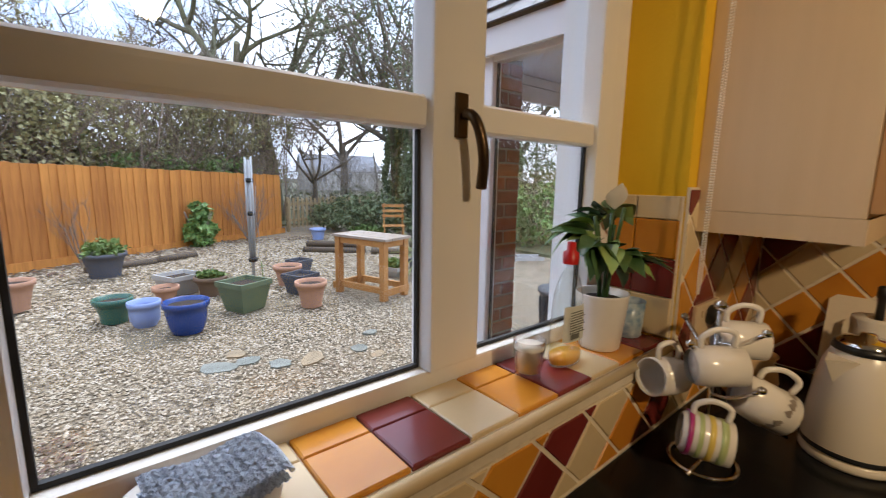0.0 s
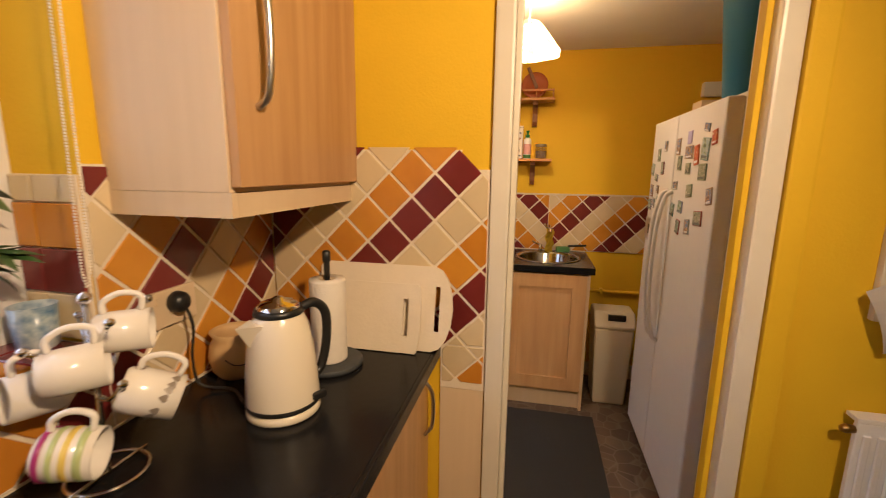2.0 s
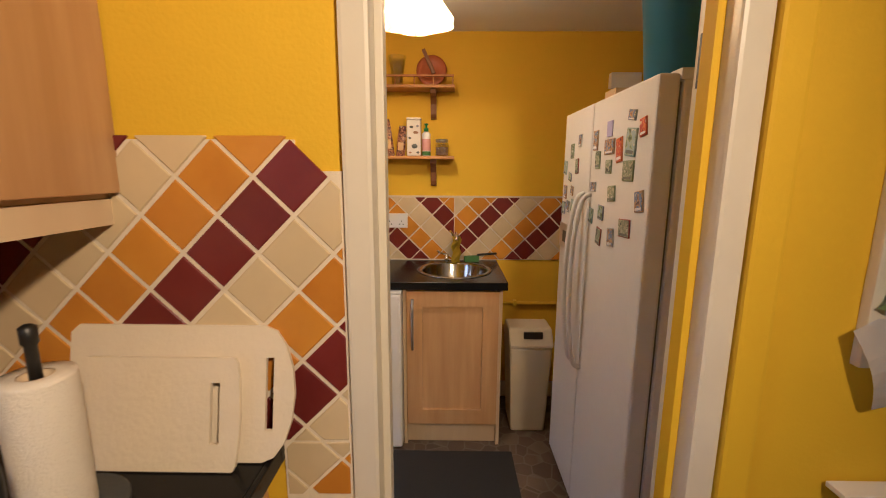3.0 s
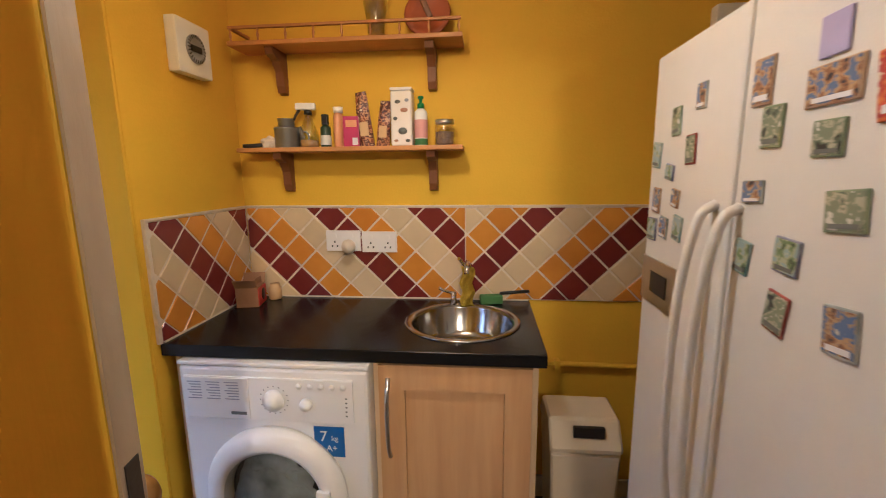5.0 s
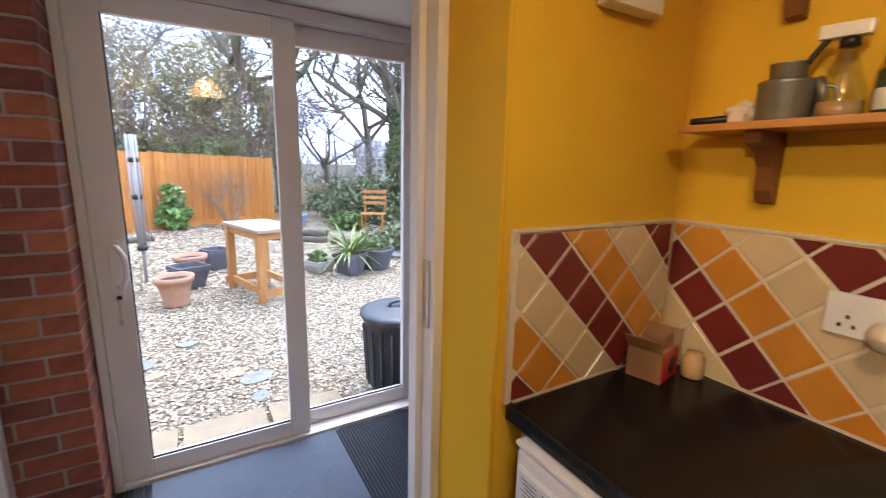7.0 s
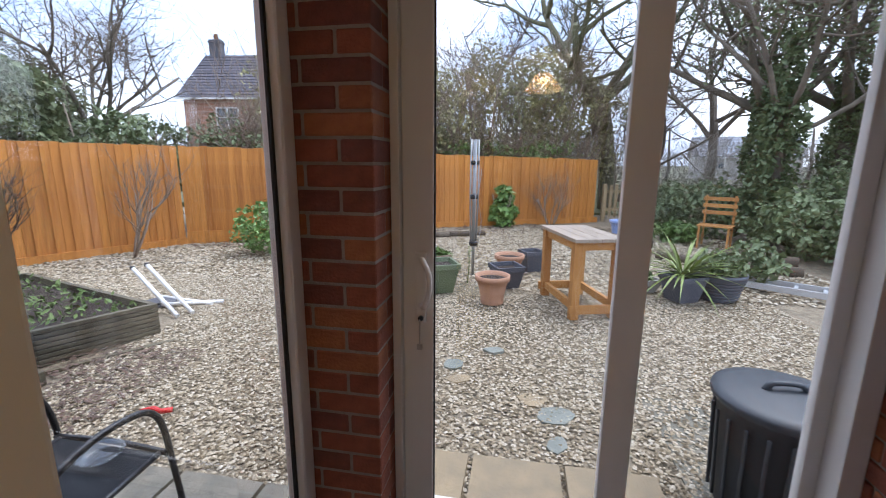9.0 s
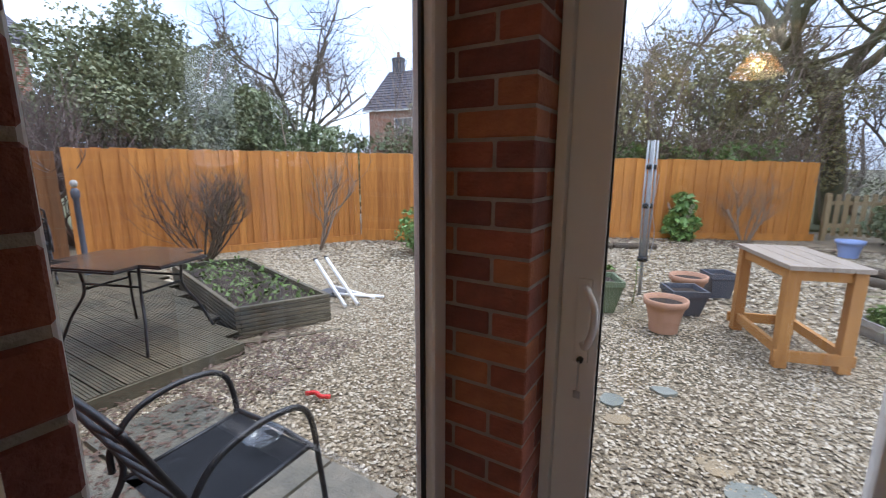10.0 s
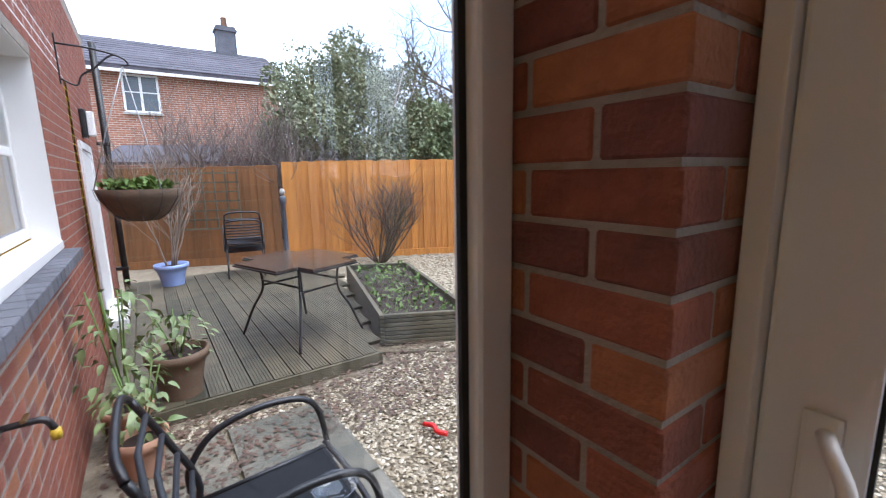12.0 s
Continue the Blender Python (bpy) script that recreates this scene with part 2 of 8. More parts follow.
wall_back = struct("wall_utility_back", boxes((XB, -2.6, 0, XB + 0.3, YI, CEIL)), YELLOW, "yellow painted back wall of utility room", "wall")
struct("wall_south", boxes((-2.6, -2.8, 0, 3.75, -2.6, CEIL)), YELLOW, "yellow painted plaster wall", "wall")
struct("wall_west", boxes((-2.8, -2.8, 0, -2.6, YO, CEIL)), YELLOW, "yellow painted plaster wall", "wall")
struct("porch_lining", boxes((1.75, YM, 2.06, XB, YO, 2.09), (2.91, YM, 0, XB, YO, 2.06)), UPVC, "white boarded lining round the porch door", "wall")


def frame_parts(owner, x0, x1, z0, z1, y0, y1, w, m, name="jamb", axis="x", bev=0.006, foot=True):
    """Two uprights, a head and a foot butted between them."""
    def b(a0, c0, a1, c1):
        return boxes((a0, y0, c0, a1, y1, c1) if axis == "x" else (y0, a0, c0, y1, a1, c1), bev=bev)
    part("upright", b(x0, z0, x0 + w, z1), m, owner)
    part("upright", b(x1 - w, z0, x1, z1), m, owner)
    part("head", b(x0 + w, z1 - w, x1 - w, z1), m, owner)
    if foot:
        part("foot", b(x0 + w, z0, x1 - w, z0 + w), m, owner)


# doorway lining between kitchen and utility
d1 = tagged(new("door_frame_1"), "cream gloss wooden doorway lining, worn paint", "door frame", kind="structure")
part("jamb", boxes((XW - 0.018, -0.392, 0, XU + 0.018, -0.338, 2.04), bev=0.008), GLOSS, d1)
part("jamb", boxes((XW - 0.018, -1.062, 0, XU + 0.018, -1.008, 2.04), bev=0.008), GLOSS, d1)
part("head", boxes((XW - 0.018, -1.008, 1.995, XU + 0.018, -0.392, 2.048), bev=0.006), GLOSS, d1)
part("stop", boxes((XW + 0.03, -1.008, 0, XW + 0.07, -0.992, 1.995), bev=0.003), YELLOW, d1, "yellow painted door stop")
part("stop", boxes((XW + 0.03, -0.408, 0, XW + 0.07, -0.392, 1.995), bev=0.003), GLOSS, d1)
part("architrave", boxes((XW - 0.03, -1.125, 0, XW - 0.0, -1.064, 2.11), bev=0.008), YELLOW, d1, "yellow painted architrave")
part("hinge", boxes((XW + 0.075, -1.0085, 1.60, XW + 0.098, -1.004, 1.70)), DARKMETAL, d1, "blackened steel hinge")

# porch door frame in the garden wall
d2 = tagged(new("door_frame_2"), "white wooden door frame with steel strike plate", "door frame", kind="structure")
part("jamb", boxes((1.878, 0.60, 0, 1.985, 0.655, 2.06), bev=0.005), GLOSS, d2)
part("jamb", boxes((2.835, 0.60, 0, 2.905, 0.70, 2.06), bev=0.005), UPVC, d2)
part("stop", boxes((2.815, 0.655, 0, 2.835, 0.70, 2.0), bev=0.004), UPVC, d2)
part("head", boxes((1.985, 0.60, 2.0, 2.835, 0.70, 2.06), bev=0.004), UPVC, d2)
part("threshold", boxes((1.985, 0.59, 0.0, 2.835, 0.71, 0.022), bev=0.004), STEEL, d2, "metal threshold strip")
part("strike_plate", boxes((2.829, 0.618, 1.00, 2.8345, 0.648, 1.18), bev=0.001), STEEL, d2, "tarnished steel strike plate")
part("lining", boxes((2.862, YI + 0.004, 0, 2.8705, 0.60, 2.06)), YELLOW, d2, "yellow painted reveal")

# half-glazed door, standing open into the utility room
hx, hy, ex, ey = 1.985, 0.60, 2.145, -0.235
leaf_w = math.hypot(ex - hx, ey - hy)
DOORPAINT = mat("yellow gloss door paint", (0.76, 0.50, 0.014), 0.4, grain=(0.66, 0.41, 0.012), scale=5, bump=0.06, stretch=(5, 5, 0.4))
# dirty cream gloss of the door edge, its shade put into the darker colour
WORNSHADE = mat("worn cream paint darkened for shade", (0.44, 0.36, 0.26), 0.55, grain=(0.26, 0.19, 0.12), scale=14, bump=0.25, stretch=(1, 1, 0.3))
leaf = thing("glazed_door", (hx, hy, 0.012), math.degrees(math.atan2(ey - hy, ex - hx)), "yellow painted half-glazed wooden door standing open", "door")
part("stile", boxes((0, -0.044, 0, 0.11, 0, 1.975), bev=0.004), DOORPAINT, leaf)
part("stile", boxes((leaf_w - 0.125, -0.044, 0, leaf_w - 0.004, 0, 1.975), bev=0.004), DOORPAINT, leaf)
part("edge_strip", boxes((leaf_w - 0.0036, -0.042, 0, leaf_w, -0.002, 1.975)), WORNSHADE, leaf, "worn cream painted closing edge with shade in its colour")
part("latch_plate", boxes((leaf_w, -0.034, 0.93, leaf_w + 0.0015, -0.010, 1.09)), DARKMETAL, leaf, "dark steel latch plate")
part("top_rail", boxes((0.11, -0.044, 1.865, leaf_w - 0.125, 0, 1.975), bev=0.004), DOORPAINT, leaf)
part("lock_rail", boxes((0.11, -0.044, 0.68, leaf_w - 0.125, 0, 0.85), bev=0.004), DOORPAINT, leaf)
part("bottom_rail", boxes((0.11, -0.044, 0, leaf_w - 0.125, 0, 0.20), bev=0.004), DOORPAINT, leaf)
part("panel", boxes((0.11, -0.032, 0.20, leaf_w - 0.125, -0.012, 0.68)), DOORPAINT, leaf)
pane = part("pane", boxes((0.11, -0.026, 0.85, leaf_w - 0.125, -0.020, 1.865)), GLASS, leaf, "clear glass pane")
pane.visible_shadow = False
BRASS = mat("aged brass", (0.45, 0.28, 0.09), 0.35, 1.0, scale=30, bump=0.05)
for side in (1, -1):
    k = lathe([(0.026, 0), (0.026, 0.006), (0.011, 0.01), (0.011, 0.04), (0.027, 0.052), (0.03, 0.066), (0.02, 0.078), (0.0, 0.08)], 20)
    bmesh.ops.transform(k, matrix=pose(leaf_w - 0.055, 0 if side > 0 else -0.044, 0.98, -90 * side), verts=k.verts)
    part("knob", k, BRASS, leaf, "aged brass door knob")

# kitchen window
w1 = tagged(new("window_1"), "white wood-grain casement window with tall lights", "window", kind="structure")
WY0, WY1 = 0.535, 0.580
frame_parts(w1, WX0, WX1, WZ0, WZ1, WY0, WY1, 0.062, UPVC)
MX = [(-0.60, -0.50), (-0.088, -0.026), (0.468, 0.578)]
for a, c in MX:
    part("mullion", boxes((a, WY0 - 0.012, WZ0 + 0.062, c, WY1, WZ1 - 0.062), bev=0.006), UPVC, w1)
lights = [(WX0 + 0.062, MX[0][0]), (MX[0][1], MX[1][0]), (MX[1][1], MX[2][0]), (MX[2][1], WX1 - 0.10)]
part("upright", boxes((WX1 - 0.118, WY0 - 0.006, WZ0 + 0.062, WX1 - 0.0625, WY1, WZ1 - 0.062), bev=0.005), UPVC, w1)
for n, (a, c) in enumerate(lights):
    c = WX1 - 0.118 if n == 3 else c
    part("transom", boxes((a, WY0, 1.527, c, WY1 - 0.004, 1.578), bev=0.012, seg=3), UPVC, w1)
    g = part("pane", boxes((a, 0.565, WZ0 + 0.062, c, 0.571, 1.527)), GLASS, w1, "clear glass pane")
    g.visible_shadow = False
    g = part("pane", boxes((a, 0.565, 1.578, c, 0.571, WZ1 - 0.062)), GLASS, w1, "clear glass pane")
    g.visible_shadow = False
    part("gasket", boxes((a, 0.556, WZ0 + 0.0625, c, 0.5645, WZ0 + 0.0695), (a, 0.556, WZ0 + 0.0695, a + 0.006, 0.5645, 1.527), (c - 0.006, 0.556, WZ0 + 0.0695, c, 0.5645, 1.527)), GASKET, w1, "black rubber glazing gasket")
part("sill_board", boxes((WX0, 0.581, 0.992, WX1, 0.628, 1.054), (WX0, 0.628, 0.988, WX1, 0.722, 1.036), bev=0.004), UPVC, w1, "white outer sill board")
part("outer_lining", boxes((WX0, 0.5805, 1.037, WX0 + 0.008, 0.715, WZ1), (WX1 - 0.008, 0.5805, 1.037, WX1, 0.715, WZ1), (WX0 + 0.008, 0.5805, WZ1 - 0.008, WX1 - 0.008, 0.715, WZ1)), UPVC, w1, "white outer reveal lining")
ANTIQUE = mat("antique bronze", (0.10, 0.065, 0.035), 0.32, 0.9, scale=40, bump=0.1)
hnd = part("handle", tube(smooth([(0.522, 0.508, 1.552), (0.522, 0.490, 1.545), (0.526, 0.478, 1.52), (0.531, 0.474, 1.48), (0.535, 0.482, 1.435)]), 0.009, 8), ANTIQUE, w1, "antique bronze window handle")
part("handle_plate", boxes((0.510, 0.515, 1.515, 0.534, 0.523, 1.585), bev=0.003), ANTIQUE, w1, "antique bronze handle plate")

# sliding porch door
sd = tagged(new("door_1"), "white upvc sliding patio door, locked, double glazed", "sliding door", kind="structure")
part("upright", boxes((1.945, 1.76, 0, 1.975, 1.87, 2.085), bev=0.004), UPVC, sd)
part("upright", boxes((3.385, 1.76, 0, 3.449, 1.90, 2.085), bev=0.004), UPVC, sd)
part("head", boxes((1.975, 1.78, 2.03, 3.385, 1.90, 2.085), bev=0.004), UPVC, sd)
part("track", boxes((1.975, 1.76, 0, 3.385, 1.92, 0.028), bev=0.004), UPVC, sd)


def sash(x0, x1, y0, y1, l, r, zt):
    part("stile", boxes((x0, y0, 0.03, x0 + l, y1, zt), bev=0.006), UPVC, sd)
    part("stile", boxes((x1 - r, y0, 0.03, x1, y1, zt), bev=0.006), UPVC, sd)
    part("rail", boxes((x0 + l, y0, zt - 0.09, x1 - r, y1, zt), bev=0.006), UPVC, sd)
    part("rail", boxes((x0 + l, y0, 0.03, x1 - r, y1, 0.108), bev=0.006), UPVC, sd)
    g = part("pane", boxes((x0 + l, (y0 + y1) / 2 - 0.003, 0.108, x1 - r, (y0 + y1) / 2 + 0.003, zt - 0.09)), GLASS, sd, "clear glass pane")
    g.visible_shadow = False
    part("gasket", boxes((x0 + l, (y0 + y1) / 2 - 0.012, 0.1085, x1 - r, (y0 + y1) / 2 - 0.004, 0.114), (x0 + l, (y0 + y1) / 2 - 0.012, 0.114, x0 + l + 0.005, (y0 + y1) / 2 - 0.004, zt - 0.09)), GASKET, sd, "black rubber glazing gasket")


sash(1.977, 2.775, 1.785, 1.825, 0.108, 0.098, 2.028)
sash(2.690, 3.384, 1.845, 1.885, 0.085, 0.05, 2.028)
part("handle", tube(smooth([(2.045, 1.782, 1.075), (2.058, 1.752, 1.07), (2.078, 1.742, 1.03), (2.078, 1.742, 0.97), (2.060, 1.752, 0.915), (2.045, 1.782, 0.91)]), 0.010, 8), UPVC, sd, "white plastic D handle")
part("handle_plate", boxes((2.022, 1.776, 0.85, 2.062, 1.7845, 1.10), bev=0.006), UPVC, sd)
part("lock", lathe([(0.009, 0), (0.009, 0.012), (0.0, 0.012)], 14), DARKMETAL, sd, "dark lock cylinder").matrix_local = pose(2.043, 1.776, 0.865, 90)
part("key", boxes((2.041, 1.752, 0.775, 2.045, 1.758, 0.865), (2.034, 1.752, 0.755, 2.052, 1.758, 0.775)), STEEL, sd, "steel key hanging in the lock")
part("latch", boxes((3.36, 1.80, 1.955, 3.384, 1.845, 1.975), bev=0.003), STEEL, sd, "small metal catch")

# porch side window
w2 = tagged(new("window_2"), "white upvc fixed side window of porch", "window", kind="structure")
part("upright", boxes((1.632, 1.54, 0, 1.70, 1.6085, 2.085), bev=0.014, seg=3), UPVC, w2)
part("upright", boxes((1.632, 0.722, 0, 1.748, 0.756, 2.085), bev=0.010, seg=3), UPVC, w2)
part("head", boxes((1.637, 0.756, 2.02, 1.695, 1.54, 2.085), bev=0.006), UPVC, w2)
part("foot", boxes((1.637, 0.756, 0, 1.695, 1.54, 0.10), bev=0.006), UPVC, w2)
g = part("pane", boxes((1.656, 0.756, 0.10, 1.662, 1.54, 2.02)), GLASS, w2, "clear glass pane with streaks")
g.visible_shadow = False
part("gasket", boxes((1.6625, 1.526, 0.10, 1.672, 1.5395, 2.02), (1.6625, 0.7565, 0.10, 1.672, 0.764, 2.02)), GASKET, w2, "black rubber glazing gasket")

# skirting in the utility room
struct("baseboard", boxes((XB - 0.016, -1.75, 0, XB - 0.002, -0.83, 0.10), bev=0.003), GLOSS, "cream painted skirting board", "skirting")

# ground, one sheet
ground = bmesh.new()
xs = [-400, -60, -20, -7, -3.5, -2, 0, 2, 5, 20, 60, 400]
ys = [-400, -60, -3, 0, 3, 6, 9, 14, 20, 60, 400]
gv = [[ground.verts.new((x, y, ground_z(x))) for y in ys] for x in xs]
for i in range(len(xs) - 1):
    for j in range(len(ys) - 1):
        ground.faces.new((gv[i][j], gv[i + 1][j], gv[i + 1][j + 1], gv[i][j + 1]))
struct("ground", ground, GRAVEL, "pale buff gravel garden ground", "ground")
FIELD = mat("rough winter grass", (0.13, 0.135, 0.06), 0.95, grain=(0.07, 0.06, 0.035), scale=3, bump=0.6)
struct("field", boxes((-300, 14.2, -0.30, 300, 380, -0.10), (7.5, 4.0, -0.30, 300, 14.2, -0.10), (-300, -60, -0.40, -11.5, 14.2, -0.24)), FIELD, "rough dull green winter grass beyond the fence", "field")
# ---- kitchen things ----
kw = thing("worktop", (0, 0, 0), 0, "black slate-effect laminate kitchen worktop along the window", "worktop")
part("slab", boxes((0.36, -0.185, 0.862, XW - 0.002, YI - 0.001, 0.90), bev=0.003, seg=2), WORKTOP, kw)
part("rolled_edge", boxes((0.36, -0.197, 0.861, XW - 0.002, -0.1852, 0.9005), bev=0.005, seg=4), WORKTOP, kw)
part("seal", boxes((0.36, YI - 0.012, 0.9003, XW - 0.008, YI - 0.0075, 0.905)), GROUT, kw, "pale sealant bead")
base = thing("base_cabinet", (0, 0, 0), 0, "birch base cabinets under black kitchen worktop", "cabinet")
part("body", boxes((0.37, -0.14, 0.10, XW - 0.004, YI - 0.01, 0.861)), BIRCH, base)
part("plinth", boxes((0.37, -0.09, 0.0, XW - 0.004, YI - 0.01, 0.0995)), BIRCH, base)
for i in range(2):
    x1 = XW - 0.012 - i * 0.5
    dr = part("door", boxes((x1 - 0.492, -0.16, 0.12, x1, -0.1405, 0.85), bev=0.003), BIRCH, base)
    part("handle", tube(smooth([(x1 - 0.05, -0.161, 0.80), (x1 - 0.05, -0.185, 0.76), (x1 - 0.05, -0.185, 0.66), (x1 - 0.05, -0.161, 0.62)], 4), 0.006, 8), STEEL, dr, "brushed steel bow handle")

# wall cabinet
PALEBIRCH = mat("pale cream carcass board", (0.70, 0.55, 0.36), 0.5, grain=(0.62, 0.47, 0.29), scale=4, bump=0.03, stretch=(6, 6, 0.5))
cab = thing("wall_cabinet", (0, 0, 0), 0, "birch wall cabinet with steel bow handle above the worktop", "cabinet")
part("body", boxes((1.108, 0.092, 1.39, XW - 0.001, YI - 0.001, 2.12), bev=0.002), PALEBIRCH, cab)
part("pelmet", boxes((1.108, 0.088, 1.342, 1.126, YI - 0.002, 1.3895), (1.1265, 0.088, 1.342, XW - 0.001, 0.106, 1.3895)), PALEBIRCH, cab, "cream light pelmet")
cd = part("door", boxes((1.112, 0.069, 1.40, XW - 0.004, 0.0905, 2.115), bev=0.003), BIRCH, cab)
part("handle", tube(smooth([(1.175, 0.068, 1.82), (1.172, 0.040, 1.79), (1.170, 0.030, 1.69), (1.172, 0.040, 1.58), (1.175, 0.068, 1.55)], 5), 0.0075, 8), STEEL, cd, "brushed steel bow handle")

# kettle
CREAMEN = mat("cream enamel", (0.78, 0.70, 0.55), 0.25, scale=3, spread=0.04, bump=0.0)
BLACKP = mat("black plastic", (0.015, 0.015, 0.015), 0.4, scale=20, bump=0.05)
CHROME = mat("chrome", (0.75, 0.74, 0.72), 0.08, 1.0, scale=10, spread=0.05, bump=0)
ket = thing("kettle", (1.205, 0.07, 0.901), -30, "cream enamel electric kettle with black base band", "kettle")
part("body", lathe([(0.078, 0.022), (0.079, 0.035), (0.076, 0.09), (0.070, 0.15), (0.061, 0.20), (0.050, 0.226), (0.046, 0.232)], 32), CREAMEN, ket)
part("base", lathe([(0.077, 0), (0.080, 0.004), (0.080, 0.014), (0.074, 0.0215)], 32), CREAMEN, ket)
part("band", lathe([(0.0795, 0.0225), (0.0803, 0.024), (0.0803, 0.031), (0.0795, 0.0325)], 32, False), BLACKP, ket, "black band round the foot")
part("collar", lathe([(0.0505, 0.2265), (0.053, 0.228), (0.049, 0.240), (0.046, 0.2405)], 32, False), BLACKP, ket, "black lid collar")
part("lid", lathe([(0.046, 0.2325), (0.045, 0.243), (0.036, 0.251), (0.015, 0.254), (0.012, 0.262), (0.0, 0.263)], 32, False), CHROME, ket, "chrome lid")
sp = bmesh.new()
v = [sp.verts.new(p) for p in ((-0.050, -0.030, 0.216), (-0.050, 0.030, 0.216), (-0.094, 0, 0.214), (-0.067, 0, 0.165), (-0.052, 0, 0.200))]
for f in ((0, 2, 1), (0, 3, 2), (1, 2, 3), (0, 1, 3)):
    sp.faces.new([v[q] for q in f])
part("spout", sp, CREAMEN, ket)
part("handle", tube(smooth([(0.046, 0, 0.225), (0.085, 0, 0.232), (0.115, 0, 0.20), (0.115, 0, 0.13), (0.098, 0, 0.07), (0.074, 0, 0.055)], 5), 0.011, 10), BLACKP, ket, "black handle")
part("switch", boxes((0.030, -0.0795, 0.036, 0.062, -0.066, 0.050), bev=0.003), BLACKP, ket, "black switch")

# kitchen roll on its stand
ROLL = mat("white kitchen paper", (0.80, 0.74, 0.64), 0.9, scale=60, bump=0.3, spread=0.06)
SLATE = mat("dark slate", (0.05, 0.055, 0.06), 0.6, scale=12, bump=0.2)
st = thing("kitchen_roll_holder", (1.44, 0.075, 0.901), 0, "dark slate kitchen roll holder with black pole", "roll holder")
part("base", lathe([(0.088, 0), (0.09, 0.004), (0.09, 0.012), (0.086, 0.016)], 36), SLATE, st)
part("pole", lathe([(0.008, 0.0165), (0.008, 0.29), (0.011, 0.295), (0.011, 0.318), (0.006, 0.322)], 14), BLACKP, st)
rl = thing("kitchen_roll", (1.44, 0.075, 0.918), 0, "white paper kitchen roll on black pole", "kitchen roll")
part("paper", lathe([(0.0225, 0), (0.047, 0.0), (0.048, 0.005), (0.048, 0.222), (0.047, 0.228), (0.0225, 0.228)], 32, False), ROLL, rl)
part("card_core", lathe([(0.0195, 0.001), (0.0222, 0.001), (0.0222, 0.2275), (0.0195, 0.2275), (0.0195, 0.001)], 24, False), PALEBIRCH, rl, "brown card core")

# chopping boards leaning on the end wall
BOARD = mat("white chopping board plastic", (0.78, 0.68, 0.52), 0.5, scale=25, bump=0.1, spread=0.08)


def chopping_board(w, h, thick, slot, bow, at, ry, label):
    """A board in the y, z plane, with a bowed grip end toward -y and a slot cut through it."""
    bm = bmesh.new()
    out = [(0.0, 0.0), (w * 0.55, 0.0)]
    n = 8
    for i in range(n + 1):
        a = -math.pi / 2 + math.pi * i / n
        out.append((w - bow + bow * math.cos(a), h / 2 + h / 2 * math.sin(a) * (1 if bow > 0.02 else 1)))
    out += [(w * 0.55, h), (0.015, h), (0, h - 0.015)]
    s0, s1, a0, a1 = slot
    hole = [(s0, a0), (s1, a0), (s1, a1), (s0, a1)]
    vo = [bm.verts.new((0, -p[0], p[1])) for p in out]
    vh = [bm.verts.new((0, -p[0], p[1])) for p in hole]
    eo = [bm.edges.new((vo[i], vo[(i + 1) % len(vo)])) for i in range(len(vo))]
    eh = [bm.edges.new((vh[i], vh[(i + 1) % 4])) for i in range(4)]
    bmesh.ops.triangle_fill(bm, use_beauty=True, edges=eo + eh)
    r = bmesh.ops.extrude_face_region(bm, geom=bm.faces[:])
    bmesh.ops.translate(bm, vec=(thick, 0, 0), verts=[q for q in r["geom"] if isinstance(q, bmesh.types.BMVert)])
    ob = single("chopping_board", bm, BOARD, label=label, category="chopping board")
    ob.matrix_world = pose(*at, 0, ry, 0)
    return ob


chopping_board(0.43, 0.255, 0.009, (0.375, 0.390, 0.06, 0.195), 0.06, (1.575, 0.19, 0.903), 13, "large white plastic chopping board leaning on tiles")
chopping_board(0.30, 0.205, 0.009, (0.245, 0.262, 0.05, 0.16), 0.012, (1.548, 0.15, 0.903), 13, "small white plastic chopping board leaning on larger board")

# pottery jar
POTTERY = mat("oatmeal stoneware", (0.62, 0.42, 0.20), 0.5, grain=(0.52, 0.33, 0.15), scale=12, bump=0.1)
jar = thing("stoneware_jar", (1.33, 0.285, 0.901), 0, "round oatmeal stoneware jar with flared rim", "jar")
part("body", lathe([(0.042, 0), (0.058, 0.02), (0.066, 0.055), (0.060, 0.09), (0.050, 0.105), (0.060, 0.122), (0.056, 0.124), (0.046, 0.108), (0.055, 0.09), (0.058, 0.05), (0.0, 0.012)], 28, False), POTTERY, jar)
part("smile_line", tube(smooth([(-0.064, -0.018, 0.066), (-0.056, -0.036, 0.052), (-0.036, -0.054, 0.048), (-0.012, -0.064, 0.058)], 4), 0.0015, 6), BLACKP, jar, "dark painted curve")
ks = thing("wall_socket", (1.215, YI - 0.0095, 1.115), 0, "cream double wall socket on kitchen tiles", "socket")
part("plate", boxes((-0.073, -0.010, -0.043, 0.073, 0, 0.043), bev=0.003), PALEBIRCH, ks)
for x in (-0.036, 0.036):
    part("switch", boxes((x - 0.006, -0.0135, 0.012, x + 0.006, -0.0102, 0.03), bev=0.001), PALEBIRCH, ks)
kp = thing("kettle_plug", (1.225, YI - 0.020, 1.125), 0, "black plug and cable of the kettle", "plug")
part("plug", lathe([(0.024, 0), (0.026, 0.004), (0.024, 0.022), (0.014, 0.032), (0.0, 0.033)], 20, False), BLACKP, kp).matrix_local = pose(0, 0, 0, 90)
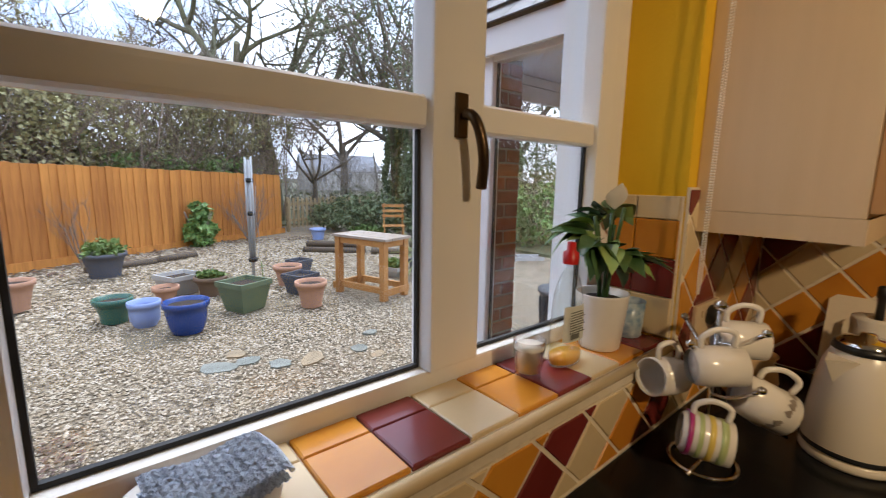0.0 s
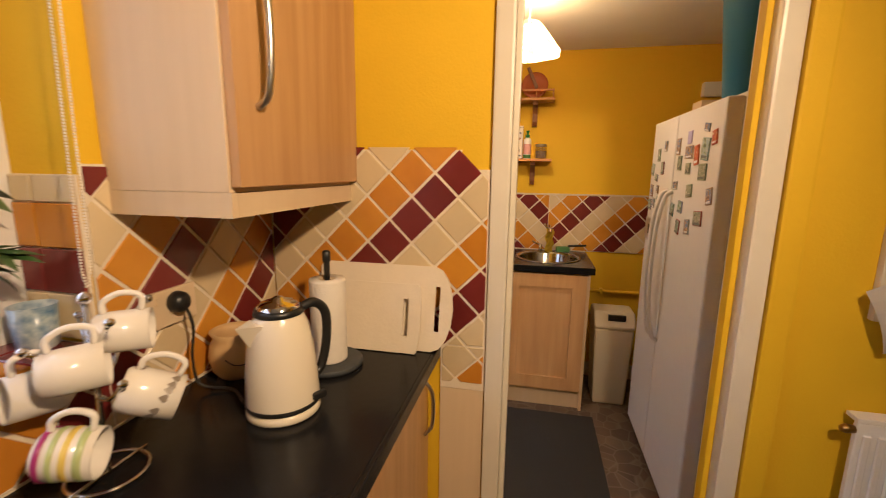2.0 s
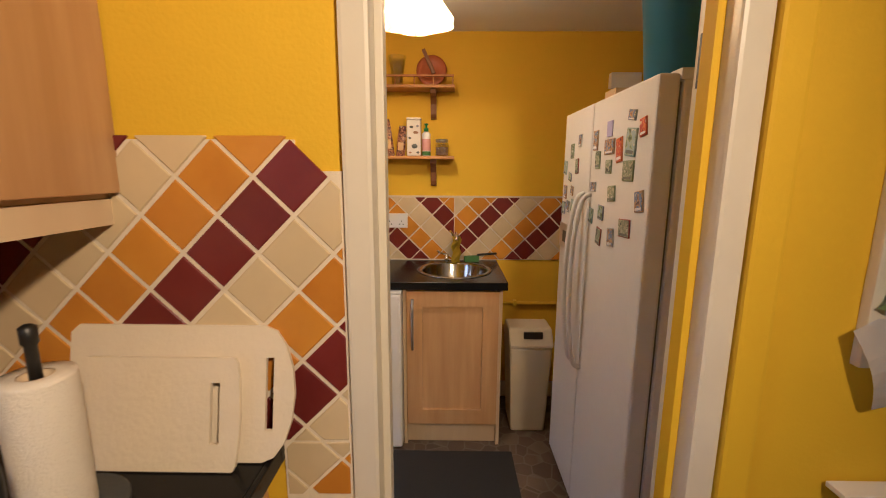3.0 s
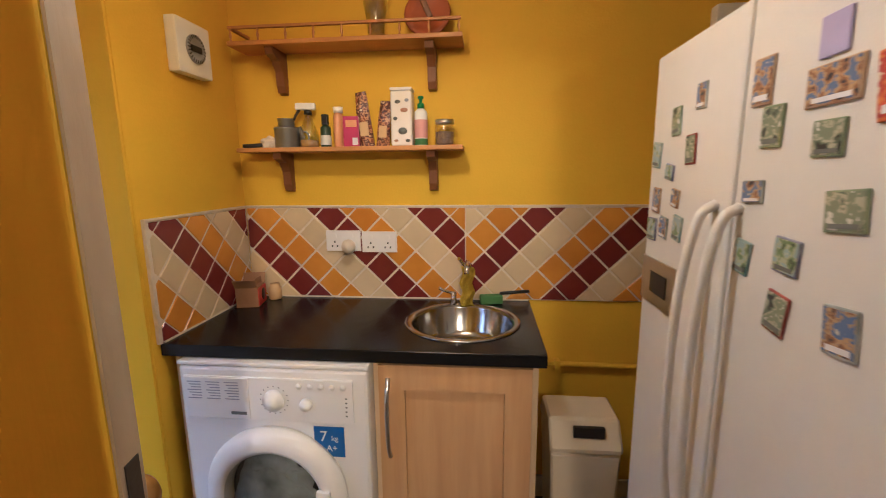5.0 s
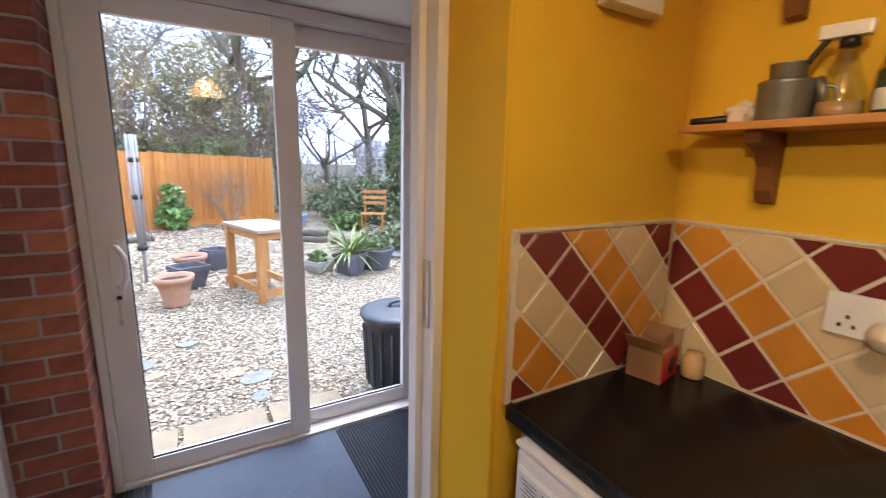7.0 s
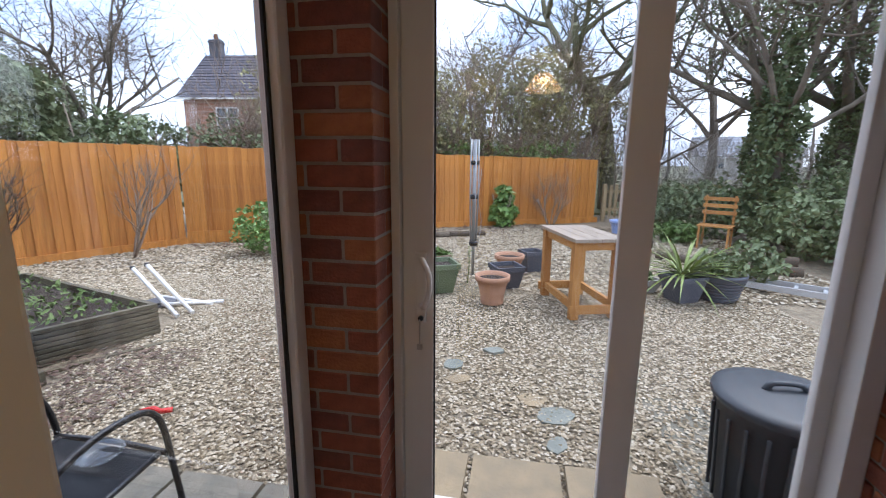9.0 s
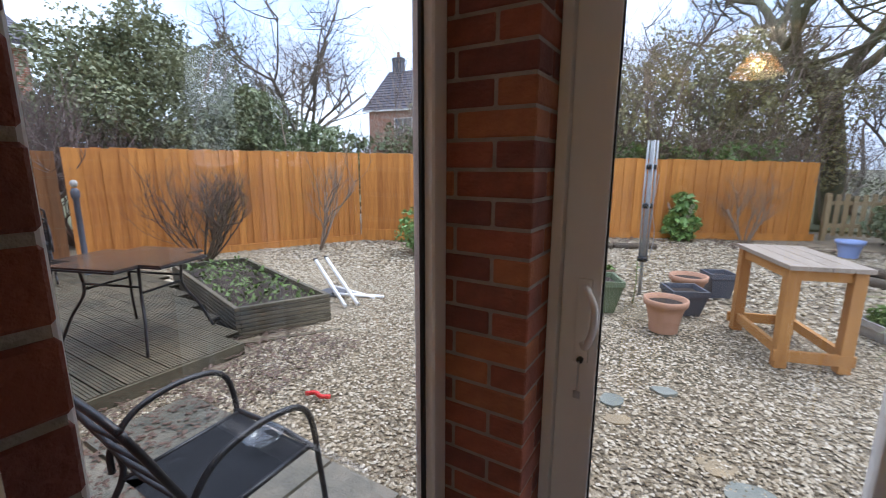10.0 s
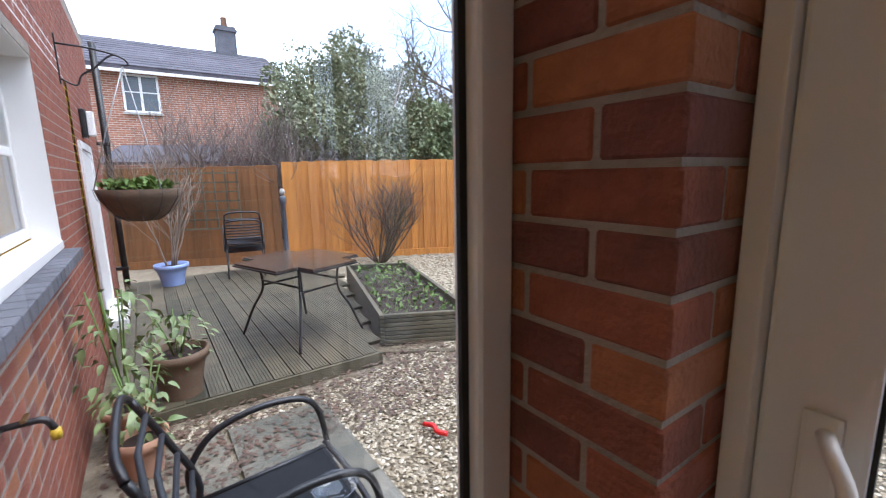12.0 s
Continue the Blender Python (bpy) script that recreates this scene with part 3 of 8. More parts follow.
part("cable", tube(smooth([(0, -0.026, -0.004), (0.004, -0.04, -0.06), (-0.002, -0.035, -0.14), (0.0, -0.05, -0.205), (0.02, -0.12, -0.219), (-0.03, -0.19, -0.219)], 6), 0.0034, 8), BLACKP, kp)

# mug tree
tree = thing("mug_tree", (0.945, 0.25, 0.901), 0, "chrome wire mug tree with ball ends", "mug tree")
ring = [(0.06 * math.cos(a * math.pi / 12), 0.06 * math.sin(a * math.pi / 12), 0.004) for a in range(25)]
part("base_ring", tube(ring, 0.004, 8), CHROME, tree)
part("pole", tube([(0, 0, 0.004), (0, 0, 0.15), (0, 0, 0.315)], 0.005, 8), CHROME, tree)
part("brace", tube([(-0.075, 0, 0.004), (0, 0, 0.006), (0.075, 0, 0.004)], 0.004, 8), CHROME, tree)
part("finial", lathe([(0.0, -0.012), (0.010, -0.006), (0.012, 0), (0.010, 0.006), (0, 0.012)], 14, False), CHROME, tree).matrix_local = pose(0, 0, 0.322)
arms = [(250, 0.27), (330, 0.275), (170, 0.235), (60, 0.245), (255, 0.165), (20, 0.19)]
for a, z in arms:
    ca, sa = math.cos(radians(a)), math.sin(radians(a))
    arm = part("arm", tube(smooth([(0, 0, z - 0.02), (ca * 0.04, sa * 0.04, z - 0.01), (ca * 0.085, sa * 0.085, z + 0.025)], 4), 0.004, 8), CHROME, tree)
    part("ball", lathe([(0.0, -0.008), (0.007, -0.004), (0.008, 0), (0.007, 0.004), (0, 0.008)], 12, False), CHROME, arm).matrix_local = pose(ca * 0.087, sa * 0.087, z + 0.028)
WHITECH = mat("white china", (0.80, 0.76, 0.70), 0.2, scale=5, spread=0.03, bump=0)
HEARTM = mat("grey heart print", (0.32, 0.27, 0.22), 0.4, bump=0)
PINK = mat("plum stripe", (0.42, 0.04, 0.20), 0.3, bump=0)
LIME = mat("lime stripe", (0.50, 0.58, 0.25), 0.3, bump=0)
YEL = mat("lemon stripe", (0.80, 0.60, 0.12), 0.3, bump=0)


def mug(m4, r, h, label, stripes=(), hearts=False):
    mg = thing("mug", (0, 0, 0), 0, label, "mug", "mugs on the mug tree")
    mg.matrix_world = m4
    part("cup", lathe([(r * 0.80, 0), (r * 0.92, 0.005), (r, h * 0.3), (r, h), (r - 0.003, h), (r - 0.0035, h * 0.3), (r * 0.8, 0.008), (0, 0.007)], 26, False), WHITECH, mg)
    part("handle", tube(smooth([(r - 0.001, 0, h * 0.85), (r + 0.025, 0, h * 0.85), (r + 0.032, 0, h * 0.5), (r + 0.018, 0, h * 0.2), (r - 0.002, 0, h * 0.18)], 4), 0.0055, 8), WHITECH, mg)
    for i, (m, z0, z1) in enumerate(stripes):
        part("stripe", lathe([(r + 0.0004, h * z0), (r + 0.0009, h * z0 + 0.0004), (r + 0.0009, h * z1), (r + 0.0004, h * z1)], 26, False), m, mg, "painted stripe")
    if hearts:
        for i in range(18):
            a, z = i * 2.4, h * (0.2 + 0.65 * ((i * 0.618) % 1))
            hb = bmesh.new()
            for dx in (-0.0028, 0.0028):
                c = bmesh.ops.create_circle(hb, cap_ends=True, segments=10, radius=0.0042)["verts"]
                bmesh.ops.translate(hb, vec=(dx, 0.002, 0), verts=c)
            q = [hb.verts.new(p) for p in ((-0.0062, 0.0002, 0), (0.0062, 0.0002, 0), (0, -0.008, 0))]
            hb.faces.new(q)
            part("heart", hb, HEARTM, mg, "grey printed heart").matrix_local = pose((r + 0.0012) * math.cos(a), (r + 0.0012) * math.sin(a), z, 90, 0, math.degrees(a) + 90)
    return mg


def hung(at, axis, h):
    """A mug lying in the air with its handle up; axis points from its foot to its rim."""
    z = Vector(axis).normalized()
    x = (Vector((0, 0, 1)) - z * z.z).normalized()
    y = z.cross(x)
    m = Matrix((x, y, z)).transposed().to_4x4()
    return Matrix.Translation(Vector(at) - z * h / 2) @ m


mug(hung((0.905, 0.235, 1.120), (0.70, -0.70, 0.05), 0.086), 0.037, 0.086, "plain white china mug hanging on chrome tree")
mug(hung((0.985, 0.225, 1.155), (0.60, -0.78, 0.0), 0.082), 0.036, 0.082, "plain white china mug hanging on chrome tree")
mug(hung((0.975, 0.175, 1.050), (0.55, -0.65, -0.40), 0.090), 0.040, 0.090, "white china mug with small grey hearts", hearts=True)
mug(hung((0.900, 0.318, 1.070), (-0.80, 0.25, 0.10), 0.080), 0.037, 0.080, "plain white china mug hanging on chrome tree")
mug(hung((0.880, 0.232, 0.990), (0.45, -0.88, -0.12), 0.082), 0.040, 0.082, "white mug with plum, lime and lemon stripes", stripes=((PINK, 0.10, 0.20), (LIME, 0.30, 0.40), (YEL, 0.50, 0.62), (LIME, 0.72, 0.86)))

# bead chain of the blind
CH = mat("white bead chain", (0.82, 0.76, 0.66), 0.4, bump=0)
chain = bmesh.new()
for i in range(236):
    z = 1.225 + 0.0054 * i
    for dx in (-0.008, 0.008):
        w = dx * min(1.0, 0.35 + i * 0.12)
        c = bmesh.ops.create_icosphere(chain, subdivisions=1, radius=0.0026)["verts"]
        bmesh.ops.translate(chain, vec=(1.0 + w + 0.02 * (z - 1.22), 0.31, z), verts=c)
tagged(single("blind_chain", chain, CH, label="long white bead chain loop of window blind", category="blind chain"), kind="stuff")

# things on the sill
SILLZ = 1.0925
WAX = mat("white wax", (0.78, 0.72, 0.62), 0.6, scale=8, bump=0.05)
CLEAR = glass_mat("clear tumbler", (0.96, 0.97, 0.97), 0.02, 0.10)
cn = thing("glass_candle", (0.643, 0.455, SILLZ), 0, "white wax candle in a clear glass tumbler", "candle")
part("tumbler", lathe([(0.020, 0), (0.024, 0.004), (0.030, 0.072), (0.0285, 0.072), (0.022, 0.012), (0.0, 0.012)], 24, False), CLEAR, cn, "clear glass tumbler")
part("wax", lathe([(0.0215, 0.0125), (0.0275, 0.062), (0.0, 0.060)], 24, True), WAX, cn, "white wax")
SOAPC = glass_mat("clear bottle plastic", (0.93, 0.95, 0.93), 0.05, 0.12)
SOAP = mat("amber washing-up liquid", (0.85, 0.42, 0.03), 0.15, scale=3, bump=0)
LABEL = mat("pale printed label", (0.70, 0.72, 0.66), 0.5, scale=30, bump=0)
INK = mat("grey print", (0.16, 0.17, 0.16), 0.6, bump=0)
REDP = mat("red plastic", (0.55, 0.012, 0.01), 0.35, bump=0)
so = thing("washing_up_bottle", (0.752, 0.452, SILLZ), 0, "clear washing-up liquid bottle with red cap, nearly empty", "bottle")


def oval(bm, sy=0.55):
    bmesh.ops.transform(bm, matrix=Matrix.Diagonal((1, sy, 1, 1)), verts=bm.verts)
    return bm


part("bottle", oval(lathe([(0.040, 0), (0.044, 0.006), (0.044, 0.06), (0.041, 0.11), (0.038, 0.14), (0.028, 0.17), (0.014, 0.19), (0.013, 0.20)], 26)), SOAPC, so)
part("liquid", oval(lathe([(0.038, 0.004), (0.0415, 0.008), (0.0415, 0.022), (0.0, 0.022)], 26, False)), SOAP, so, "amber liquid")
part("cap", lathe([(0.015, 0.2005), (0.015, 0.222), (0.009, 0.226), (0.008, 0.242), (0.0, 0.243)], 18, False), REDP, so, "red flip cap")
patch = bmesh.new()
arcs = [[patch.verts.new((0.0452 * k * math.cos(a), 0.0452 * 0.55 * k * math.sin(a), z)) for a in [radians(-140 + 100 * i / 10) for i in range(11)]] for z, k in ((0.052, 1.0), (0.085, 0.985), (0.122, 0.935))]
for a, b in zip(arcs, arcs[1:]):
    for i in range(10):
        patch.faces.new((a[i], a[i + 1], b[i + 1], b[i]))
lb = part("label", patch, LABEL, so, "printed back label")
for i in range(9):
    part("print_line", boxes((-0.026, -0.0268 + 0.0001 * i, 0.070 + 0.005 * i, 0.02 - 0.004 * (i % 3), -0.0255, 0.072 + 0.005 * i)), INK, lb)
part("barcode", boxes((-0.022, -0.0268, 0.058, 0.004, -0.0255, 0.068)), INK, lb)

LEAFM = mat("dark green leaf", (0.055, 0.12, 0.035), 0.4, grain=(0.03, 0.075, 0.02), scale=20, bump=0.1)
LEAFP = mat("pale lime leaf", (0.30, 0.40, 0.12), 0.45, grain=(0.18, 0.28, 0.07), scale=20, bump=0.1)
SOIL = mat("potting soil", (0.035, 0.022, 0.015), 0.95, scale=60, bump=0.8)
POTW = mat("white glazed pot", (0.76, 0.72, 0.66), 0.3, scale=8, spread=0.05, bump=0.05)


def leaf_mesh(l, w, fold=0.25, droop=0.4, n=6):
    """A pointed leaf with a folded midrib, drooping toward its tip; grows along +x."""
    bm = bmesh.new()
    rows = []
    for i in range(n + 1):
        t = i / n
        hw = w / 2 * math.sin(math.pi * min(1, t ** 0.75)) if 0 < i < n else 0.0008
        x, z = l * t * (1 - 0.12 * t * droop), -l * droop * t * t
        rows.append([bm.verts.new((x, -hw, z + hw * fold)), bm.verts.new((x, 0, z)), bm.verts.new((x, hw, z + hw * fold))])
    for a, b in zip(rows, rows[1:]):
        for k in (0, 1):
            f = bm.faces.new((a[k], a[k + 1], b[k + 1], b[k]))
            f.smooth = True
    return bm


hp = thing("potted_house_plant", (0.888, 0.458, SILLZ), 0, "leafy houseplant with one white bloom in white pot", "plant")
part("pot", lathe([(0.040, 0), (0.043, 0.004), (0.055, 0.118), (0.0555, 0.122), (0.052, 0.122), (0.049, 0.108), (0.0, 0.106)], 32, False), POTW, hp, "white glazed pot")
part("soil", lathe([(0.048, 0.1065), (0.02, 0.112), (0, 0.111)], 20, False), SOIL, hp, "dark soil")
rnd = random.Random(5)
for i in range(5):
    a = i * 1.3
    part("stem", tube(smooth([(0.008 * math.cos(a), 0.008 * math.sin(a), 0.11), (0.014 * math.cos(a), 0.014 * math.sin(a), 0.19), (0.03 * math.cos(a), 0.03 * math.sin(a), 0.265 + 0.01 * i)], 3), 0.004, 6), LEAFM, hp, "brown-green stem")
for i in range(56):
    a, z = i * 2.4, 0.17 + 0.135 * ((i * 0.618) % 1)
    l = rnd.uniform(0.06, 0.105)
    lf = part("leaf", leaf_mesh(l, l * 0.52, 0.3, rnd.uniform(0.1, 0.7)), LEAFP if i % 3 == 0 else LEAFM, hp)
    rs = rnd.uniform(0.008, 0.045)
    lf.matrix_local = pose(rs * math.cos(a), rs * math.sin(a), z, rnd.uniform(-25, 25), rnd.uniform(-35, 10), math.degrees(a))
part("bloom", leaf_mesh(0.06, 0.045, 0.5, -0.2), WHITECH, hp, "white bloom").matrix_local = pose(-0.005, -0.015, 0.30, 0, -50, 230)
PATP = mat("white blue-patterned china", (0.62, 0.68, 0.66), 0.3, grain=(0.06, 0.16, 0.30), scale=70, bump=0)
single("patterned_pot", lathe([(0.028, 0), (0.032, 0.004), (0.037, 0.085), (0.035, 0.085), (0.030, 0.01), (0, 0.009)], 24, False), PATP, (1.005, 0.455, SILLZ), label="small white china pot with blue flowers", category="pot")

# plate with folded cloth
cl = thing("plate", (0.11, 0.46, SILLZ), 0, "white china plate under a folded dishcloth", "plate")
part("dish", lathe([(0.05, 0), (0.055, 0.004), (0.082, 0.014), (0.083, 0.017), (0.056, 0.009), (0, 0.008)], 32, False), WHITECH, cl)
CLOTH = mat("grey woven cloth", (0.62, 0.68, 0.78), 0.95, grain=(0.34, 0.40, 0.50), scale=120, bump=1.0, fine=1)
cb = bmesh.new()
nx, ny = 40, 26
for layer in range(2):
    vs = [[cb.verts.new((0.125 * (i / nx - 0.5), 0.095 * (j / ny - 0.5), 0.022 + 0.016 * layer + 0.0022 * math.sin(i * 2.1) * math.cos(j * 2.1) + 0.004 * math.sin(i * 0.2 + layer))) for j in range(ny + 1)] for i in range(nx + 1)]
    for i in range(nx):
        for j in range(ny):
            cb.faces.new((vs[i][j], vs[i + 1][j], vs[i + 1][j + 1], vs[i][j + 1]))
bmesh.ops.solidify(cb, geom=cb.faces[:], thickness=0.012)
dcl = thing("dishcloth", (0.125, 0.455, SILLZ + 0.004), 6, "folded blue-grey woven dishcloth on plate", "cloth")
part("weave", cb, CLOTH, dcl)
part("hem", tube(smooth([(0.064, -0.046, 0.034), (0.066, 0.0, 0.037), (0.064, 0.046, 0.034)], 5), 0.003, 6), CLOTH, dcl, "stitched hem")

# radiator and notice board on the end wall
rad = thing("radiator", (XW - 0.004, -1.29, 0.22), 0, "white ribbed steel panel radiator on yellow wall", "radiator")
part("panel", boxes((-0.05, -0.80, 0.03, -0.036, 0, 0.60), bev=0.005), APPLIANCE, rad)
for i in range(24):
    part("rib", boxes((-0.058, -0.78 + i * 0.0325, 0.06, -0.0505, -0.762 + i * 0.0325, 0.57), bev=0.003, seg=1), APPLIANCE, rad)
part("top_grille", boxes((-0.05, -0.80, 0.6005, -0.006, 0, 0.612), bev=0.002), APPLIANCE, rad)
part("bracket", boxes((-0.035, -0.5, 0.1, 0, -0.46, 0.5)), APPLIANCE, rad)
part("valve", lathe([(0.010, 0), (0.012, 0.02), (0.008, 0.03), (0.0, 0.03)], 12), BRASS, rad, "small brass bleed valve").matrix_local = pose(-0.045, 0.001, 0.58, -90)
CORK = mat("cork", (0.35, 0.20, 0.09), 0.9, scale=60, bump=0.4)
nb = thing("notice_board", (XW - 0.001, -1.30, 1.08), 0, "wooden framed cork notice board with pinned papers", "notice board")
part("frame", boxes((-0.022, -0.045, 0, 0, 0, 0.90), (-0.022, -0.60, 0, 0, -0.0455, 0.04), (-0.022, -0.60, 0.86, 0, -0.0455, 0.90), bev=0.004), GLOSS, nb)
part("cork", boxes((-0.012, -0.60, 0.041, -0.002, -0.046, 0.859)), CORK, nb)
PAPER = mat("white paper", (0.75, 0.73, 0.74), 0.8, scale=6, bump=0.02, spread=0.04)
BLUEP = mat("blue printed leaflet", (0.10, 0.34, 0.62), 0.5, grain=(0.20, 0.45, 0.68), scale=10, bump=0)
GREENN = mat("green note", (0.45, 0.62, 0.30), 0.7, bump=0)
for nm, m, y, z, w, h, r, lab in (("calendar_leaflet", BLUEP, -1.345, 1.16, 0.13, 0.28, -6, "blue printed leaflet with picture and text bars pinned on board"), ("paper_sheet", PAPER, -1.33, 1.00, 0.20, 0.17, -22, "curled white paper sheet hanging from board"), ("paper_sheet", PAPER, -1.315, 1.46, 0.30, 0.34, 5, "large white paper sheet with a curled corner pinned on board"), ("sticky_note", GREENN, -1.305, 1.20, 0.07, 0.07, 15, "pale green note on board edge")):
    bm = bmesh.new()
    vs = [[bm.verts.new((-0.03 - 0.02 * math.sin(j * 0.5 + i * 0.3), -w * i / 6, h * j / 6)) for j in range(7)] for i in range(7)]
    for i in range(6):
        for j in range(6):
            bm.faces.new((vs[i][j], vs[i + 1][j], vs[i + 1][j + 1], vs[i][j + 1]))
    bmesh.ops.solidify(bm, geom=bm.faces[:], thickness=0.0012)
    ob = single(nm, bm, m, label=lab, category="paper")
    ob.matrix_world = pose(XW, y, z, r)
    if m is BLUEP:
        for q in range(5):
            part("text_bar", boxes((-0.056, -0.115 + 0.008 * q, 0.03 + 0.05 * q, -0.054, -0.02, 0.042 + 0.05 * q)), PAPER if q % 2 else INK, ob)

# kitchen ceiling light
SHADE = bpy.data.materials.new("glowing shade")
SHADE.use_nodes = True
sb = SHADE.node_tree.nodes["Principled BSDF"]
sb.inputs["Base Color"].default_value = (0.8, 0.55, 0.25, 1)
sb.inputs["Emission Color"].default_value = (1.0, 0.62, 0.22, 1)
sb.inputs["Emission Strength"].default_value = 3.0
kl = thing("kitchen_pendant", (0.15, -1.15, 2.06), 0, "warm glowing pendant lamp in kitchen", "lamp")
part("shade", lathe([(0.06, 0.0), (0.03, 0.06), (0.028, 0.06), (0.057, 0.002)], 20, False), SHADE, kl)
part("cord", tube([(0, 0, 0.05), (0, 0, 0.1), (0, 0, 0.145)], 0.004, 6), WHITECH, kl)
# ---- utility room things ----
uw = thing("sink_worktop", (0, 0, 0), 0, "black slate-effect laminate worktop with round sink cut-out", "worktop")
SX, SY, SR = 3.18, -0.56, 0.205
bm = bmesh.new()
n = 40
ring0 = [bm.verts.new((SX + (SR - 0.02) * math.cos(2 * math.pi * i / n), SY + (SR - 0.02) * math.sin(2 * math.pi * i / n), 0.90)) for i in range(n)]
cor = [bm.verts.new(p) for p in ((2.91, YI - 0.001, 0.90), (2.91, -0.82, 0.90), (XB - 0.001, -0.82, 0.90), (XB - 0.001, YI - 0.001, 0.90))]
eds = [bm.edges.new((ring0[i], ring0[(i + 1) % n])) for i in range(n)] + [bm.edges.new((cor[i], cor[(i + 1) % 4])) for i in range(4)]
bmesh.ops.triangle_fill(bm, use_beauty=True, edges=eds)
r = bmesh.ops.extrude_face_region(bm, geom=bm.faces[:])
bmesh.ops.translate(bm, vec=(0, 0, -0.038), verts=[q for q in r["geom"] if isinstance(q, bmesh.types.BMVert)])
part("slab", bm, WORKTOP, uw)
part("edge_strip", boxes((2.898, -0.82, 0.861, 2.9095, YI - 0.002, 0.9005), bev=0.004, seg=3), WORKTOP, uw)
part("seal", boxes((2.91, YI - 0.013, 0.9004, XB - 0.014, YI - 0.0085, 0.906), (XB - 0.016, -0.815, 0.9004, XB - 0.0115, YI - 0.013, 0.906)), GROUT, uw, "pale sealant bead")
SINKST = mat("polished sink steel", (0.46, 0.45, 0.43), 0.15, 1.0, scale=30, spread=0.15, bump=0.02)
sk = thing("round_sink", (SX, SY, 0.90), 0, "round stainless steel inset sink bowl", "sink")
part("bowl", lathe([(SR, 0.0005), (SR, 0.004), (SR - 0.012, 0.006), (SR - 0.024, 0.003), (SR - 0.03, -0.01), (SR - 0.036, -0.10), (SR - 0.06, -0.125), (0.03, -0.13), (0.0, -0.13)], 48, False), SINKST, sk)
part("plughole", lathe([(0.032, -0.129), (0.030, -0.127), (0.012, -0.128), (0.0, -0.1285)], 20, False), CHROME, sk, "chrome plughole")
tp = thing("sink_tap", (3.385, -0.572, 0.901), 0, "chrome mixer tap with lever handles", "tap")
part("body", lathe([(0.022, 0), (0.022, 0.01), (0.015, 0.02), (0.014, 0.12), (0.017, 0.15), (0.015, 0.165), (0, 0.167)], 18), CHROME, tp)
part("spout", tube(smooth([(0, 0, 0.15), (-0.04, 0.0, 0.178), (-0.09, 0.0, 0.172), (-0.11, 0.0, 0.145)], 5), 0.010, 10), CHROME, tp)
part("lever", tube(smooth([(0.0, 0.012, 0.155), (-0.01, 0.03, 0.18), (-0.02, 0.035, 0.187)], 4), 0.007, 8), CHROME, tp)
tp2 = thing("side_tap", (3.37, -0.515, 0.901), 0, "small chrome valve beside the sink tap", "tap")
part("body", lathe([(0.016, 0), (0.012, 0.02), (0.012, 0.05), (0.0, 0.052)], 14), CHROME, tp2)
part("lever", tube([(0, 0, 0.045), (-0.02, 0.04, 0.062), (-0.03, 0.055, 0.075)], 0.006, 8), CHROME, tp2)
YCLOTH = mat("yellow cloth", (0.80, 0.60, 0.03), 0.95, grain=(0.55, 0.40, 0.02), scale=50, bump=0.8)
cb = bmesh.new()
vs = [[cb.verts.new((-0.034 + 0.012 * math.sin(j * 0.9 + i), 0.050 * (i / 6 - 0.5) + 0.006 * math.sin(j * 1.3), 0.006 + 0.155 * j / 10)) for j in range(11)] for i in range(7)]
for i in range(6):
    for j in range(10):
        cb.faces.new((vs[i][j], vs[i + 1][j], vs[i + 1][j + 1], vs[i][j + 1]))
bmesh.ops.solidify(cb, geom=cb.faces[:], thickness=0.010)
single("yellow_cloth", cb, YCLOTH, (3.372, -0.572, 0.90), 0, "yellow cloth draped over the sink tap", "cloth")
GREENP = mat("green scourer", (0.08, 0.22, 0.06), 0.8, scale=60, bump=0.5)
br = thing("dish_brush", (3.39, -0.66, 0.901), 10, "green and black dish brush beside sink", "brush")
part("head", boxes((-0.02, -0.05, 0.0, 0.02, 0.04, 0.035), bev=0.008), GREENP, br)
part("handle", tube([(0, -0.04, 0.04), (0, -0.10, 0.043), (0, -0.16, 0.045)], 0.007, 8), BLACKP, br)
bx = thing("cardboard_box", (3.30, 0.30, 0.901), 12, "small open brown cardboard box with red label", "box")
bx.matrix_world = pose(3.315, 0.305, 0.901, 0, 0, 12) @ Matrix.Diagonal((0.86, 0.86, 0.95, 1))
CARD = mat("brown cardboard", (0.36, 0.20, 0.10), 0.85, scale=20, bump=0.1)
part("body", boxes((-0.055, -0.05, 0, 0.055, 0.05, 0.085), bev=0.002), CARD, bx)
part("label", boxes((-0.056, -0.0535, 0.006, 0.056, -0.0505, 0.08)), REDP, bx, "red printed label")
part("print", lathe([(0.026, 0), (0.026, 0.0008), (0.0, 0.001)], 20), BLACKP, bx, "black round print").matrix_local = pose(0.012, -0.0537, 0.043, 90)
part("flap", boxes((-0.003, -0.05, 0, 0, 0.05, 0.045)), CARD, bx).matrix_local = pose(-0.054, 0, 0.0855, 0, -35)
part("flap", boxes((0, -0.05, 0, 0.003, 0.05, 0.045)), CARD, bx).matrix_local = pose(0.054, 0, 0.0855, 0, 30)
part("flap", boxes((-0.055, -0.05, 0.0855, 0.055, -0.047, 0.11)), CARD, bx).matrix_local = pose(0, 0.0, 0.0, -8)
single("small_jar", lathe([(0.022, 0), (0.026, 0.004), (0.026, 0.05), (0.02, 0.056), (0.02, 0.066), (0, 0.067)], 18), POTTERY, (3.40, 0.245, 0.901), label="small brown jar behind cardboard box", category="jar")

